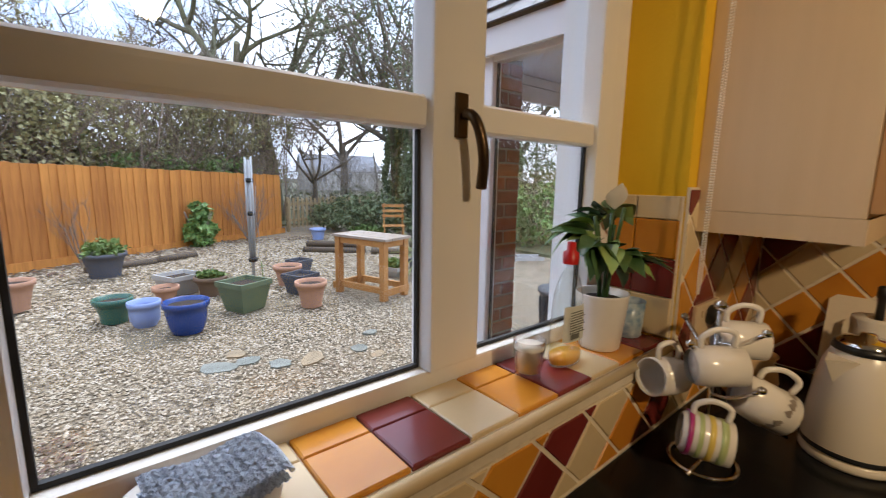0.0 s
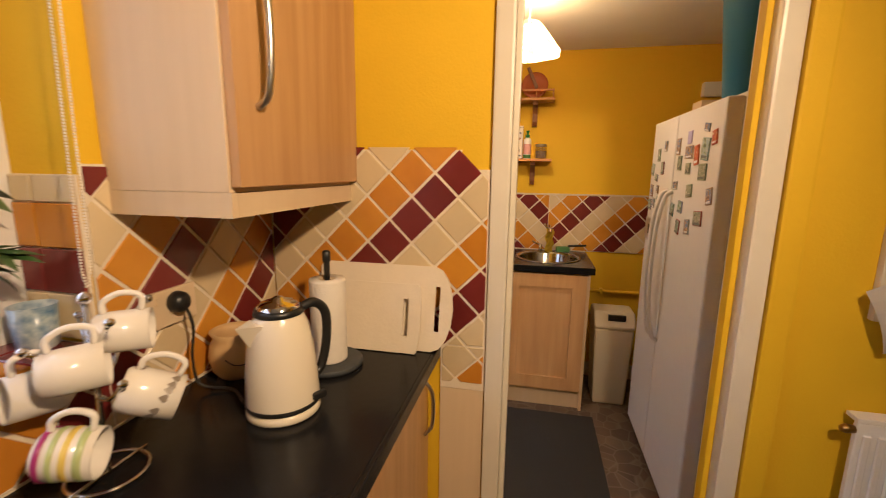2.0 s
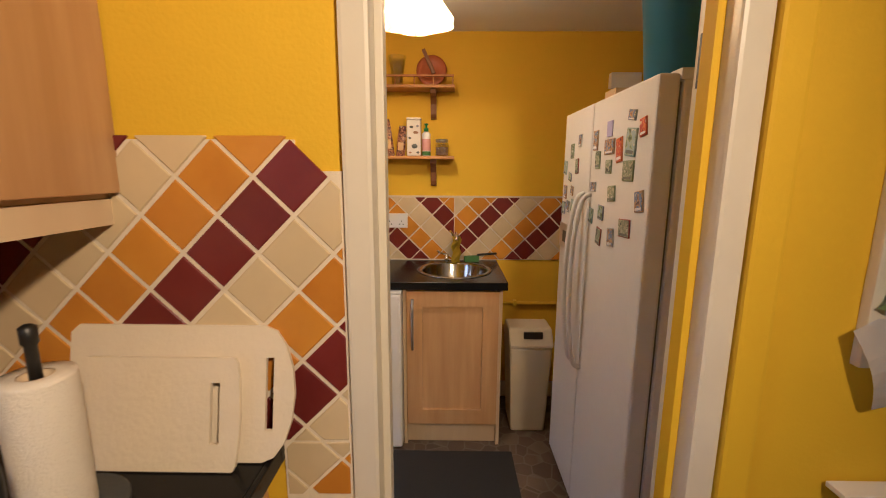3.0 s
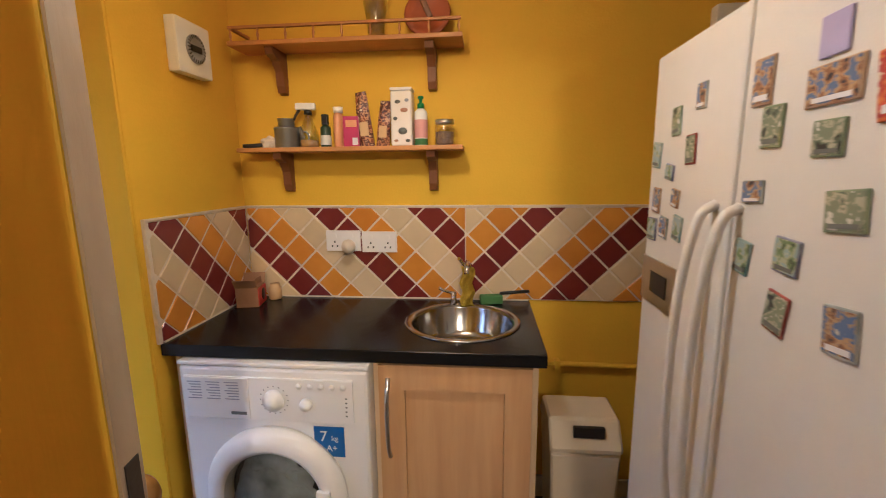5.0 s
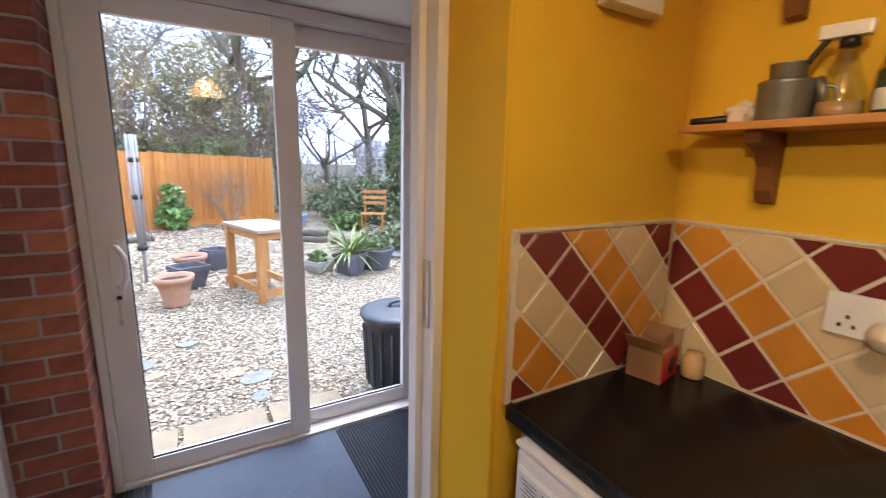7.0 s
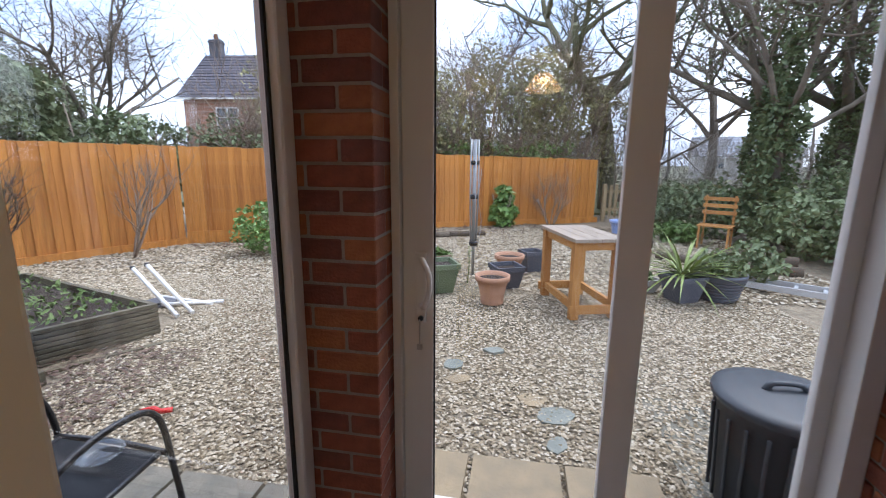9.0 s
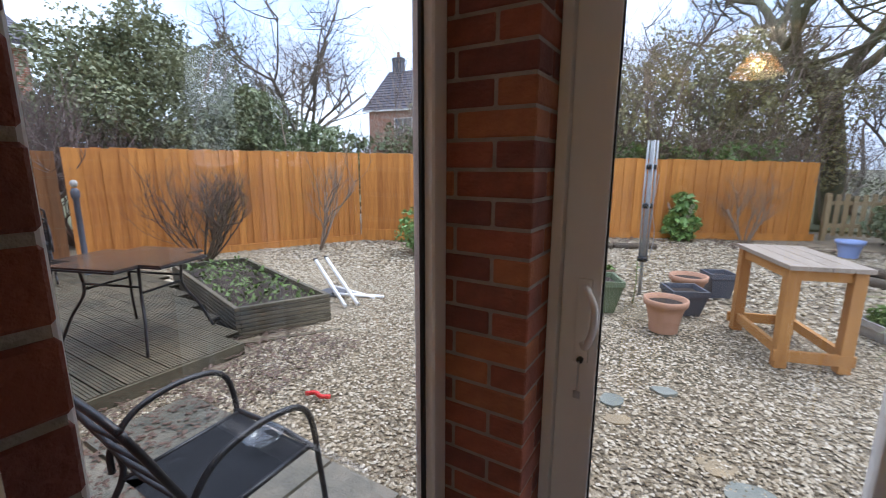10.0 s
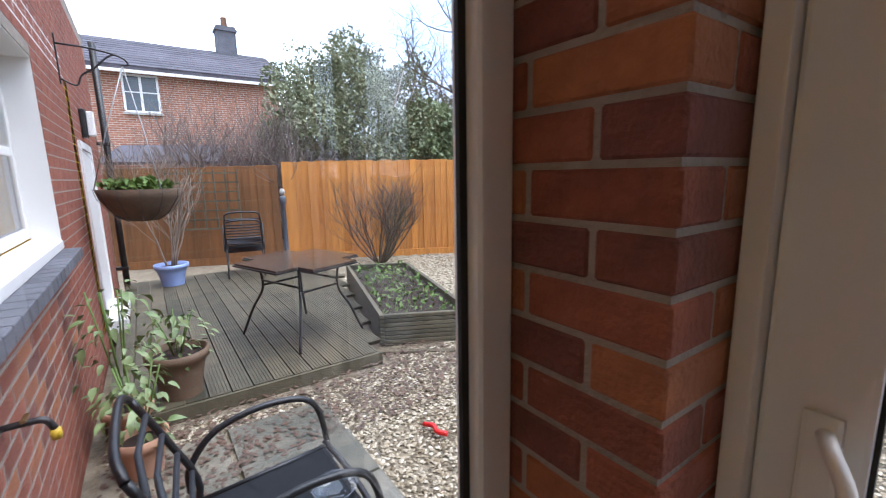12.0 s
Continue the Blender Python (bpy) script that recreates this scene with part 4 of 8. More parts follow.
# washing machine
wm = thing("washing_machine", (2.875, 0.0, 0), 0, "white front-loading washing machine with clothes inside", "washing machine")
part("body", boxes((0, -0.295, 0.012, 0.56, 0.305, 0.845), bev=0.022, seg=4), APPLIANCE, wm)
part("top", boxes((0.0, -0.297, 0.846, 0.56, 0.307, 0.8575), bev=0.005), APPLIANCE, wm)
for y in (-0.26, 0.27):
    part("foot", boxes((0.03, y - 0.02, 0.0, 0.07, y + 0.02, 0.0125)), BLACKP, wm)
pn = part("control_panel", boxes((-0.008, -0.25, 0.675, 0.0, 0.285, 0.815), bev=0.004), APPLIANCE, wm)
part("knob", lathe([(0.034, 0), (0.032, 0.014), (0.022, 0.018), (0.020, 0.028), (0, 0.03)], 24), APPLIANCE, pn, "white programme dial").matrix_local = pose(-0.008, -0.005, 0.745, 0, -90)
part("knob", lathe([(0.020, 0), (0.018, 0.012), (0.014, 0.02), (0, 0.022)], 20), APPLIANCE, pn, "small white dial").matrix_local = pose(-0.008, -0.105, 0.735, 0, -90)
for i in range(16):
    a = i * math.pi / 8
    part("dial_mark", boxes((-0.0092, -0.006 + 0.044 * math.cos(a), 0.744 + 0.044 * math.sin(a), -0.0082, -0.003 + 0.044 * math.cos(a), 0.747 + 0.044 * math.sin(a))), INK, pn)
dw = part("drawer", boxes((-0.012, 0.075, 0.68, -0.0085, 0.28, 0.812), bev=0.001), APPLIANCE, wm, "white detergent drawer")
GREYI = mat("pale grey print", (0.35, 0.36, 0.40), 0.6, bump=0)
for c in range(3):
    for q in range(7):
        part("print_line", boxes((-0.0128, 0.225 - c * 0.06, 0.797 - q * 0.009, -0.0122, 0.27 - c * 0.06 - 0.006 * (q % 3), 0.800 - q * 0.009)), GREYI, dw)
part("badge", boxes((-0.0128, 0.085, 0.694, -0.0122, 0.135, 0.704)), INK, dw, "dark maker's badge bar")
for q in range(5):
    part("button", lathe([(0.009, 0), (0.008, 0.005), (0, 0.006)], 14), APPLIANCE, pn).matrix_local = pose(-0.008, -0.085 - q * 0.034, 0.793, 0, -90)
    part("indicator", boxes((-0.0092, -0.232, 0.70 + q * 0.014, -0.0082, -0.226, 0.704 + q * 0.014)), INK, pn)
dr = part("door", lathe([(0.17, 0), (0.225, 0.0), (0.228, 0.02), (0.21, 0.045), (0.175, 0.055), (0.155, 0.04), (0.152, 0.0)], 48, False), APPLIANCE, wm, "white ring door")
dr.matrix_local = pose(0.0, 0.008, 0.43, 0, -90)
GLASSD = glass_mat("dark porthole glass", (0.72, 0.74, 0.74), 0.02, 0.12)
part("porthole", lathe([(0.158, 0.046), (0.15, 0.042), (0.10, 0.036), (0.0, 0.034)], 40, False), GLASSD, dr, "dark bowl glass")
part("door_grip", boxes((-0.03, -0.045, 0.046, 0.05, -0.0, 0.062), bev=0.01), APPLIANCE, dr).matrix_local = pose(-0.0, -0.145, 0.0)
part("drum", lathe([(0.152, 0.003), (0.151, 0.0025), (0.0, 0.002)], 30, False), mat("dark drum", (0.06, 0.06, 0.06), 0.4, 0.6, bump=0), dr)
WASH = mat("crumpled laundry", (0.60, 0.62, 0.50), 0.9, grain=(0.12, 0.13, 0.10), scale=14, bump=0.6)
wb = bmesh.new()
bmesh.ops.create_icosphere(wb, subdivisions=4, radius=0.13)
for v in wb.verts:
    v.co *= 1 + 0.35 * noise.noise(v.co * 18)
    v.co.z = abs(v.co.z) * 0.2 + 0.003
    v.co.y -= 0.0
part("laundry", wb, WASH, dr, "crumpled pale green laundry")
BLUES = mat("blue sticker", (0.015, 0.13, 0.42), 0.4, bump=0)
stk = part("sticker", boxes((-0.0026, -0.215, 0.56, -0.0006, -0.12, 0.66), bev=0.0004), BLUES, wm, "blue capacity sticker")


def text(s, size, m, parent, m4, depth=0.0006):
    cu = bpy.data.curves.new("text", "FONT")
    cu.body, cu.size, cu.extrude, cu.align_x = s, size, depth, "CENTER"
    ob = new("lettering_curve", cu)
    me = bpy.data.meshes.new_from_object(ob.evaluated_get(bpy.context.evaluated_depsgraph_get()))
    bpy.data.objects.remove(ob)
    me.materials.append(m)
    t = new("lettering", me)
    t.parent = parent
    t.matrix_local = m4
    return t


text("7", 0.05, PAPER, stk, pose(-0.0036, -0.15, 0.612, 90, 0, -90))
text("kg", 0.024, PAPER, stk, pose(-0.0036, -0.185, 0.615, 90, 0, -90))
text("A+", 0.028, PAPER, stk, pose(-0.0036, -0.175, 0.580, 90, 0, -90))
single("lower_sticker", boxes((2.8725, -0.24, 0.12, 2.8745, -0.12, 0.16)), BLUES, label="blue strip sticker low on washing machine", category="sticker")

# sink cupboard
cu = thing("sink_cupboard", (2.93, -0.80, 0), 0, "birch shaker cupboard under the sink", "cabinet")
part("side", boxes((0, 0, 0, 0.50, 0.017, 0.861)), PALEBIRCH, cu)
part("side", boxes((0, 0.485, 0, 0.50, 0.502, 0.861)), PALEBIRCH, cu)
part("plinth", boxes((0.03, 0.0175, 0, 0.048, 0.4845, 0.125)), PALEBIRCH, cu)
part("shelf", boxes((0.05, 0.0175, 0.13, 0.50, 0.4845, 0.148)), PALEBIRCH, cu)
cdr = part("door", boxes((-0.02, 0.02, 0.13, 0, 0.10, 0.85), (-0.02, 0.402, 0.13, 0, 0.482, 0.85), (-0.02, 0.10, 0.77, 0, 0.402, 0.85), (-0.02, 0.10, 0.13, 0, 0.402, 0.21)), BIRCH, cu)
part("panel", boxes((-0.008, 0.1005, 0.2105, -0.002, 0.4015, 0.7695)), BIRCH, cdr)
part("handle", tube(smooth([(-0.021, 0.452, 0.81), (-0.045, 0.452, 0.76), (-0.050, 0.452, 0.68), (-0.045, 0.452, 0.60), (-0.021, 0.452, 0.545)], 5), 0.007, 8), STEEL, cdr, "brushed steel bow handle")
single("worktop_end_support", boxes((2.93, 0.335, 0, 3.44, 0.352, 0.861)), PALEBIRCH, label="cream board supporting the worktop end", category="panel")

# fridge
FRIDGEW = mat("off-white textured fridge enamel", (0.70, 0.68, 0.645), 0.38, scale=30, spread=0.04, bump=0.08, fine=8)
fr = thing("fridge_freezer", (2.0, -1.05, 0), 0, "white american side-by-side fridge covered in magnets", "fridge")
part("body", boxes((0.0, -0.70, 0.02, 0.86, -0.063, 1.67), bev=0.008), FRIDGEW, fr)
part("gasket", boxes((0.012, -0.0625, 0.05, 0.848, -0.056, 1.665)), mat("grey door seal", (0.18, 0.18, 0.19), 0.7, bump=0), fr, "grey door seal")
part("plinth", boxes((0.02, -0.06, 0.0, 0.84, -0.03, 0.055)), BLACKP, fr, "dark kick grille")
fa = part("door", boxes((0.0, -0.0555, 0.06, 0.484, 0.0, 1.685), bev=0.014, seg=4), FRIDGEW, fr)
fb = part("door", boxes((0.490, -0.0555, 0.06, 0.86, 0.0, 1.685), bev=0.014, seg=4), FRIDGEW, fr)
for d, x in ((fa, 0.462), (fb, 0.535)):
    part("handle", tube(smooth([(x, 0.0, 1.36), (x, 0.03, 1.33), (x, 0.052, 1.20), (x, 0.058, 1.02), (x, 0.052, 0.84), (x, 0.03, 0.70), (x, 0.0, 0.67)], 6), 0.0095, 10), FRIDGEW, d, "long curved white handle")
dp = part("dispenser", boxes((0.66, 0.0005, 1.10, 0.85, 0.006, 1.21), bev=0.003), STEEL, fb, "silver dispenser panel")
part("display", boxes((0.70, 0.0062, 1.13, 0.79, 0.008, 1.18)), BLACKP, dp, "black display")
for x in (0.06, 0.80):
    part("hinge_cover", boxes((x - 0.05, -0.10, 1.6705, x + 0.05, -0.06, 1.70), bev=0.006), FRIDGEW, fr)


def print_mat(name, tones):
    """A busy little colour print: patches of several inks, shifted from piece to piece."""
    m = mat(name, tones[0], 0.4, bump=0)
    nt = m.node_tree
    tc, info = nt.nodes.new("ShaderNodeTexCoord"), nt.nodes.new("ShaderNodeObjectInfo")
    off = nt.nodes.new("ShaderNodeVectorMath")
    off.operation = "MULTIPLY_ADD"
    off.inputs[0].default_value = (3.0, 5.0, 7.0)
    nz = nt.nodes.new("ShaderNodeTexNoise")
    nz.inputs["Scale"].default_value, nz.inputs["Detail"].default_value = 55, 3
    cr = nt.nodes.new("ShaderNodeValToRGB")
    cr.color_ramp.interpolation = "CONSTANT"
    cr.color_ramp.elements[0].color, cr.color_ramp.elements[1].color = (*tones[0], 1), (*tones[-1], 1)
    cr.color_ramp.elements[1].position = 0.64
    for i, c in enumerate(tones[1:-1]):
        cr.color_ramp.elements.new(0.36 + 0.07 * i).color = (*c, 1)
    nt.links.new(info.outputs["Random"], off.inputs[1])
    nt.links.new(tc.outputs["Object"], off.inputs[2])
    nt.links.new(off.outputs[0], nz.inputs[0])
    nt.links.new(nz.outputs["Fac"], cr.inputs[0])
    nt.links.new(cr.outputs[0], nt.nodes["Principled BSDF"].inputs["Base Color"])
    return m


PICS = [print_mat("green scenic print", ((0.05, 0.07, 0.04), (0.16, 0.24, 0.10), (0.40, 0.42, 0.28), (0.30, 0.40, 0.42), (0.60, 0.58, 0.48))),
        print_mat("red poster print", ((0.10, 0.01, 0.01), (0.50, 0.05, 0.03), (0.58, 0.20, 0.05), (0.40, 0.05, 0.04), (0.65, 0.55, 0.40))),
        print_mat("photo print", ((0.03, 0.03, 0.03), (0.12, 0.16, 0.11), (0.42, 0.40, 0.30), (0.20, 0.24, 0.16), (0.62, 0.60, 0.55))),
        print_mat("town photo print", ((0.03, 0.03, 0.05), (0.25, 0.12, 0.06), (0.45, 0.30, 0.16), (0.12, 0.18, 0.34), (0.60, 0.55, 0.45)))]
rnd = random.Random(11)
MC = [mat("magnet print %s" % c, v, 0.45, grain=g, scale=45, bump=0) for c, v, g in (("teal", (0.10, 0.22, 0.24), (0.45, 0.50, 0.42)), ("red", (0.50, 0.05, 0.02), (0.60, 0.20, 0.05)), ("sage", (0.30, 0.36, 0.22), (0.14, 0.20, 0.12)), ("sepia", (0.32, 0.16, 0.08), (0.55, 0.42, 0.28)), ("navy", (0.03, 0.03, 0.12), (0.35, 0.35, 0.45)), ("lilac", (0.42, 0.38, 0.60), (0.38, 0.34, 0.55)), ("maroon", (0.18, 0.02, 0.02), (0.40, 0.10, 0.08)), ("pale", (0.55, 0.54, 0.50), (0.20, 0.24, 0.22)))]
spots = [(0.435, 1.548, 0.045, 0.07, 3), (0.3, 1.52, 0.085, 0.05, 3), (0.215, 1.506, 0.045, 0.075, 1), (0.403, 1.48, 0.045, 0.06, 2), (0.296, 1.456, 0.05, 0.045, 2), (0.307, 1.577, 0.045, 0.05, 5), (0.133, 1.524, 0.07, 0.08, 0), (0.139, 1.443, 0.075, 0.06, 2), (0.431, 1.386, 0.05, 0.035, 7), (0.255, 1.371, 0.06, 0.05, 2), (0.44, 1.282, 0.04, 0.055, 0), (0.34, 1.302, 0.05, 0.05, 4), (0.347, 1.219, 0.045, 0.06, 6), (0.237, 1.232, 0.05, 0.06, 7), (0.135, 1.275, 0.08, 0.055, 6), (0.137, 1.6, 0.05, 0.03, 7), (0.05, 1.36, 0.05, 0.06, 3), (0.06, 1.56, 0.04, 0.05, 1), (0.647, 1.461, 0.04, 0.06, 6), (0.723, 1.524, 0.04, 0.06, 2), (0.817, 1.456, 0.045, 0.06, 0), (0.739, 1.416, 0.04, 0.035, 4), (0.817, 1.279, 0.05, 0.055, 4), (0.679, 1.297, 0.04, 0.055, 0), (0.75, 1.29, 0.04, 0.05, 7), (0.8, 1.35, 0.04, 0.06, 3), (0.7, 1.36, 0.035, 0.04, 3), (0.62, 1.56, 0.035, 0.05, 7)]
for x, z, w, h, c in spots:
    ob = single("fridge_magnet", boxes((-w / 2, 0, -h / 2, w / 2, 0.004, h / 2), bev=0.0012, seg=1), MC[c], label={0: "teal picture fridge magnet", 1: "red and orange picture magnet", 2: "sage green scenic magnet", 3: "sepia photo fridge magnet", 4: "dark navy picture magnet", 5: "plain lilac paper note", 6: "maroon label fridge magnet", 7: "pale grey picture magnet"}[c] + " on fridge door", category="magnet", group="fridge magnets")
    ob.matrix_world = pose(2.0 + x, -1.0498, z, 0, rnd.uniform(-9, 9), 0)
    if c != 5:
        part("picture", boxes((-w * 0.46, 0.0042, -h * 0.44, w * 0.46, 0.0050, h * 0.45)), PICS[c % 4], ob, "small printed picture")
        part("caption", boxes((-w * 0.38, 0.0052, -h * 0.40, w * 0.34, 0.0056, -h * 0.28)), PAPER if c % 2 else INK, ob, "caption bar")
BLUEB = mat("blue bucket plastic", (0.02, 0.16, 0.28), 0.4, scale=4, bump=0.02)
bk = thing("bucket", (2.25, -1.22, 1.676), 0, "blue plastic tapered bin on top of fridge", "bucket")
part("tub", lathe([(0.085, 0), (0.09, 0.004), (0.13, 0.42), (0.135, 0.425), (0.127, 0.42), (0.085, 0.01), (0, 0.01)], 32, False), BLUEB, bk)
tb = thing("pale_box", (2.76, -1.27, 1.676), 0, "small pale cardboard box on fridge", "box")
part("carton", boxes((-0.06, -0.07, 0, 0.06, 0.07, 0.10), bev=0.003), PALEBIRCH, tb)
part("label", boxes((-0.061, -0.03, 0.03, -0.0603, 0.04, 0.07)), INK, tb)
single("wall_box", boxes((3.40, -1.60, 1.90, 3.449, -1.43, 1.985), bev=0.01), APPLIANCE, label="small cream switch casing on wall above fridge", category="casing")

# swing bin
binm = mat("cream plastic bin", (0.70, 0.62, 0.48), 0.45, scale=5, spread=0.05, bump=0.02)
bn = thing("swing_bin", (3.16, -0.975, 0), 0, "cream plastic swing bin beside the sink cupboard", "bin")
bm = boxes((-0.13, -0.115, 0.0, 0.13, 0.115, 0.50), bev=0.02, seg=3)
for v in bm.verts:
    k = 0.82 + 0.18 * v.co.z / 0.5
    v.co.x, v.co.y = v.co.x * k, v.co.y * k
part("tub", bm, binm, bn)
bm = boxes((-0.135, -0.118, 0.501, 0.135, 0.118, 0.60), bev=0.02, seg=3)
for v in bm.verts:
    k = 1 - 0.45 * max(0, (v.co.z - 0.52) / 0.08)
    v.co.x *= k
part("lid", bm, binm, bn, "cream domed lid")
part("label", boxes((-0.118, -0.06, 0.552, -0.103, 0.04, 0.588)), BLACKP, bn, "dark label sticker").matrix_local = pose(0.0, 0, 0, 0, 0, 0)
cp = thing("copper_pipe", (0, 0, 0), 0, "painted pipe running along the yellow wall", "pipe")
part("tube", tube([(XB - 0.022, -1.75, 0.63), (XB - 0.022, -1.2, 0.632), (XB - 0.022, -0.80, 0.635)], 0.011, 10), YELLOW, cp)
part("clip", boxes((XB - 0.036, -0.95, 0.615, XB, -0.93, 0.65)), YELLOW, cp)

# sockets and thermostat
so2 = thing("double_socket", (XB - 0.012, -0.135, 1.142), 0, "white plastic double wall socket on tiles", "socket", "sockets over the worktop")
part("plate", boxes((-0.010, -0.073, -0.043, 0, 0.073, 0.043), bev=0.003), APPLIANCE, so2)
for y in (-0.036, 0.036):
    part("switch", boxes((-0.0135, y - 0.008, 0.012, -0.0102, y + 0.008, 0.03), bev=0.001), APPLIANCE, so2)
    for dy, dz in ((0, -0.004), (-0.011, -0.022), (0.011, -0.022)):
        part("pin_hole", boxes((-0.0106, y + dy - 0.003, dz - 0.004, -0.0101, y + dy + 0.003, dz + 0.004)), BLACKP, so2)
so3 = copy_thing(so2, pose(XB - 0.012, 0.012 - 0.13 + 0.13, 1.146))
so2.location.y, so3.location.y = -0.205, -0.053
pl = thing("plug_in_freshener", (XB - 0.025, -0.085, 1.14), 0, "small cream plug-in air freshener", "air freshener")
part("bulb", lathe([(0.0, -0.03), (0.022, -0.024), (0.03, 0), (0.022, 0.022), (0, 0.028)], 20, False), binm, pl).matrix_local = pose(-0.03, 0, -0.012, 0, -90)
part("neck", lathe([(0.016, 0), (0.016, 0.02)], 16), binm, pl).matrix_local = pose(0.0, 0, -0.012, 0, -90)
th = thing("extractor_fan", (3.165, YI - 0.001, 1.835), 0, "white square extractor fan with round grille", "fan")
part("case", boxes((-0.085, -0.04, -0.085, 0.085, 0, 0.085), bev=0.008), APPLIANCE, th)
g = part("grille", lathe([(0.046, 0), (0.046, 0.006), (0.034, 0.008), (0.03, 0.002), (0.0, 0.002)], 32, False), mat("grey grille", (0.30, 0.30, 0.30), 0.5, bump=0), th, "grey ring grille")
g.matrix_local = pose(0, -0.0405, 0, 90)
for i in range(24):
    a = i * math.pi / 12
    part("slot", boxes((-0.002, -0.0485, 0.034, 0.002, -0.0465, 0.045)), BLACKP, th).matrix_local = pose(0, 0, 0, 0, math.degrees(a), 0)
part("badge", boxes((-0.026, -0.0485, -0.010, 0.026, -0.0425, 0.010), bev=0.002), BLACKP, th)

# shelves
SHELFW = mat("golden pine shelf", (0.55, 0.26, 0.06), 0.45, grain=(0.42, 0.17, 0.035), scale=8, bump=0.08, stretch=(3, 0.6, 3))
BRACK = mat("dark stained bracket", (0.20, 0.075, 0.02), 0.5, scale=10, bump=0.1)


def shelf(z, label):
    s = thing("wall_shelf", (XB, -0.125, z), 0, label, "shelf", "utility shelves")
    part("board", boxes((-0.145, -0.43, -0.016, -0.001, 0.43, 0), bev=0.003), SHELFW, s)
    for y in (0.285, -0.31):
        bm = bmesh.new()
        pr = [(-0.004, -0.0165), (-0.12, -0.0165), (-0.115, -0.04), (-0.07, -0.055), (-0.045, -0.09), (-0.04, -0.14), (-0.03, -0.165), (-0.004, -0.17)]
        f = bm.faces.new([bm.verts.new((x, y - 0.016, zz)) for x, zz in pr])
        e = bmesh.ops.extrude_face_region(bm, geom=[f])
        bmesh.ops.translate(bm, vec=(0, 0.032, 0), verts=[q for q in e["geom"] if isinstance(q, bmesh.types.BMVert)])
        part("bracket", bm, BRACK, s, "dark stained curved bracket")
    return s


shelf(1.52, "golden pine shelf on dark brackets, full of bottles")
up = shelf(1.90, "golden pine shelf with low gallery rail")
part("gallery_rail", boxes((-0.142, -0.425, 0.042, -0.128, 0.425, 0.052), (-0.128, 0.411, 0.042, -0.01, 0.425, 0.052), bev=0.002), SHELFW, up)
for i in range(9):
    part("spindle", lathe([(0.005, 0), (0.003, 0.008), (0.0055, 0.02), (0.003, 0.034), (0.005, 0.042)], 10), SHELFW, up).matrix_local = pose(-0.135, -0.418 + i * 0.1045, 0.0005)
SH = 1.5205


def item(name, y, x, bm, m, label, cat, rz=0):
    return single(name, bm, m, (x, y, SH), rz, label, cat)


ZINC = mat("galvanised zinc", (0.32, 0.32, 0.30), 0.45, 0.8, scale=20, bump=0.1)
cf = thing("metal_caddy", (3.37, 0.13, SH), 20, "small galvanised metal canister with lid leaning", "canister")
part("can", lathe([(0.044, 0), (0.046, 0.004), (0.046, 0.070), (0.048, 0.074), (0.044, 0.078), (0.044, 0.01), (0, 0.01)], 28, False), ZINC, cf)
part("inner_can", lathe([(0.030, 0.012), (0.031, 0.108), (0.033, 0.110), (0.029, 0.110), (0.028, 0.014), (0, 0.013)], 24, False), ZINC, cf, "narrow inner can")
part("handle", tube(smooth([(0.0, -0.046, 0.065), (0.0, -0.075, 0.06), (0.0, -0.078, 0.03), (0.0, -0.046, 0.015)], 4), 0.004, 8), ZINC, cf)
part("lid", lathe([(0.0, 0), (0.03, 0.0), (0.032, 0.012), (0.0, 0.013)], 24), ZINC, cf).matrix_local = pose(0.0, -0.045, 0.05, 80, 0, 15)
single("trowel", tube(smooth([(3.33, 0.29, 1.528), (3.34, 0.25, 1.53), (3.36, 0.20, 1.535)], 4), 0.008, 8), DARKMETAL, label="dark metal hand tool lying on shelf", category="tool")
SKULLW = mat("bleached shell", (0.70, 0.62, 0.50), 0.6, scale=15, bump=0.2)
sh = bmesh.new()
bmesh.ops.create_icosphere(sh, subdivisions=3, radius=0.028)
for v in sh.verts:
    v.co *= 1 + 0.4 * noise.noise(v.co * 60)
    v.co.z = max(v.co.z, -0.018)
single("sea_shell", sh, SKULLW, (3.36, 0.20, SH + 0.018), 0, "pale knobbly sea shell on shelf", "shell")
sg = thing("spray_bottle", (3.38, 0.045, SH), 10, "clear spray bottle with white trigger head", "spray bottle")
part("bottle", lathe([(0.036, 0), (0.038, 0.005), (0.037, 0.05), (0.022, 0.09), (0.013, 0.115), (0.013, 0.125)], 24), SOAPC, sg)
part("liquid", lathe([(0.033, 0.004), (0.0355, 0.008), (0.034, 0.03), (0, 0.03)], 24, False), mat("murky water", (0.45, 0.28, 0.12), 0.2, bump=0), sg)
part("collar", lathe([(0.015, 0.1255), (0.015, 0.14), (0.01, 0.142)], 16), BLACKP, sg)
part("trigger_head", boxes((-0.014, -0.03, 0.1425, 0.014, 0.045, 0.168), bev=0.006), APPLIANCE, sg)
part("trigger", tube(smooth([(0, 0.03, 0.145), (0, 0.045, 0.125), (0, 0.055, 0.105)], 3), 0.005, 6), BLACKP, sg)
dk = thing("pump_spray", (3.38, -0.022, SH), 0, "dark green pump spray bottle with black top", "bottle")
part("bottle", lathe([(0.019, 0), (0.02, 0.003), (0.02, 0.075), (0.01, 0.085)], 20), mat("dark green plastic", (0.03, 0.06, 0.035), 0.35, bump=0), dk)
part("label", lathe([(0.0203, 0.01), (0.0206, 0.011), (0.0206, 0.045), (0.0203, 0.046)], 20, False), LABEL, dk)
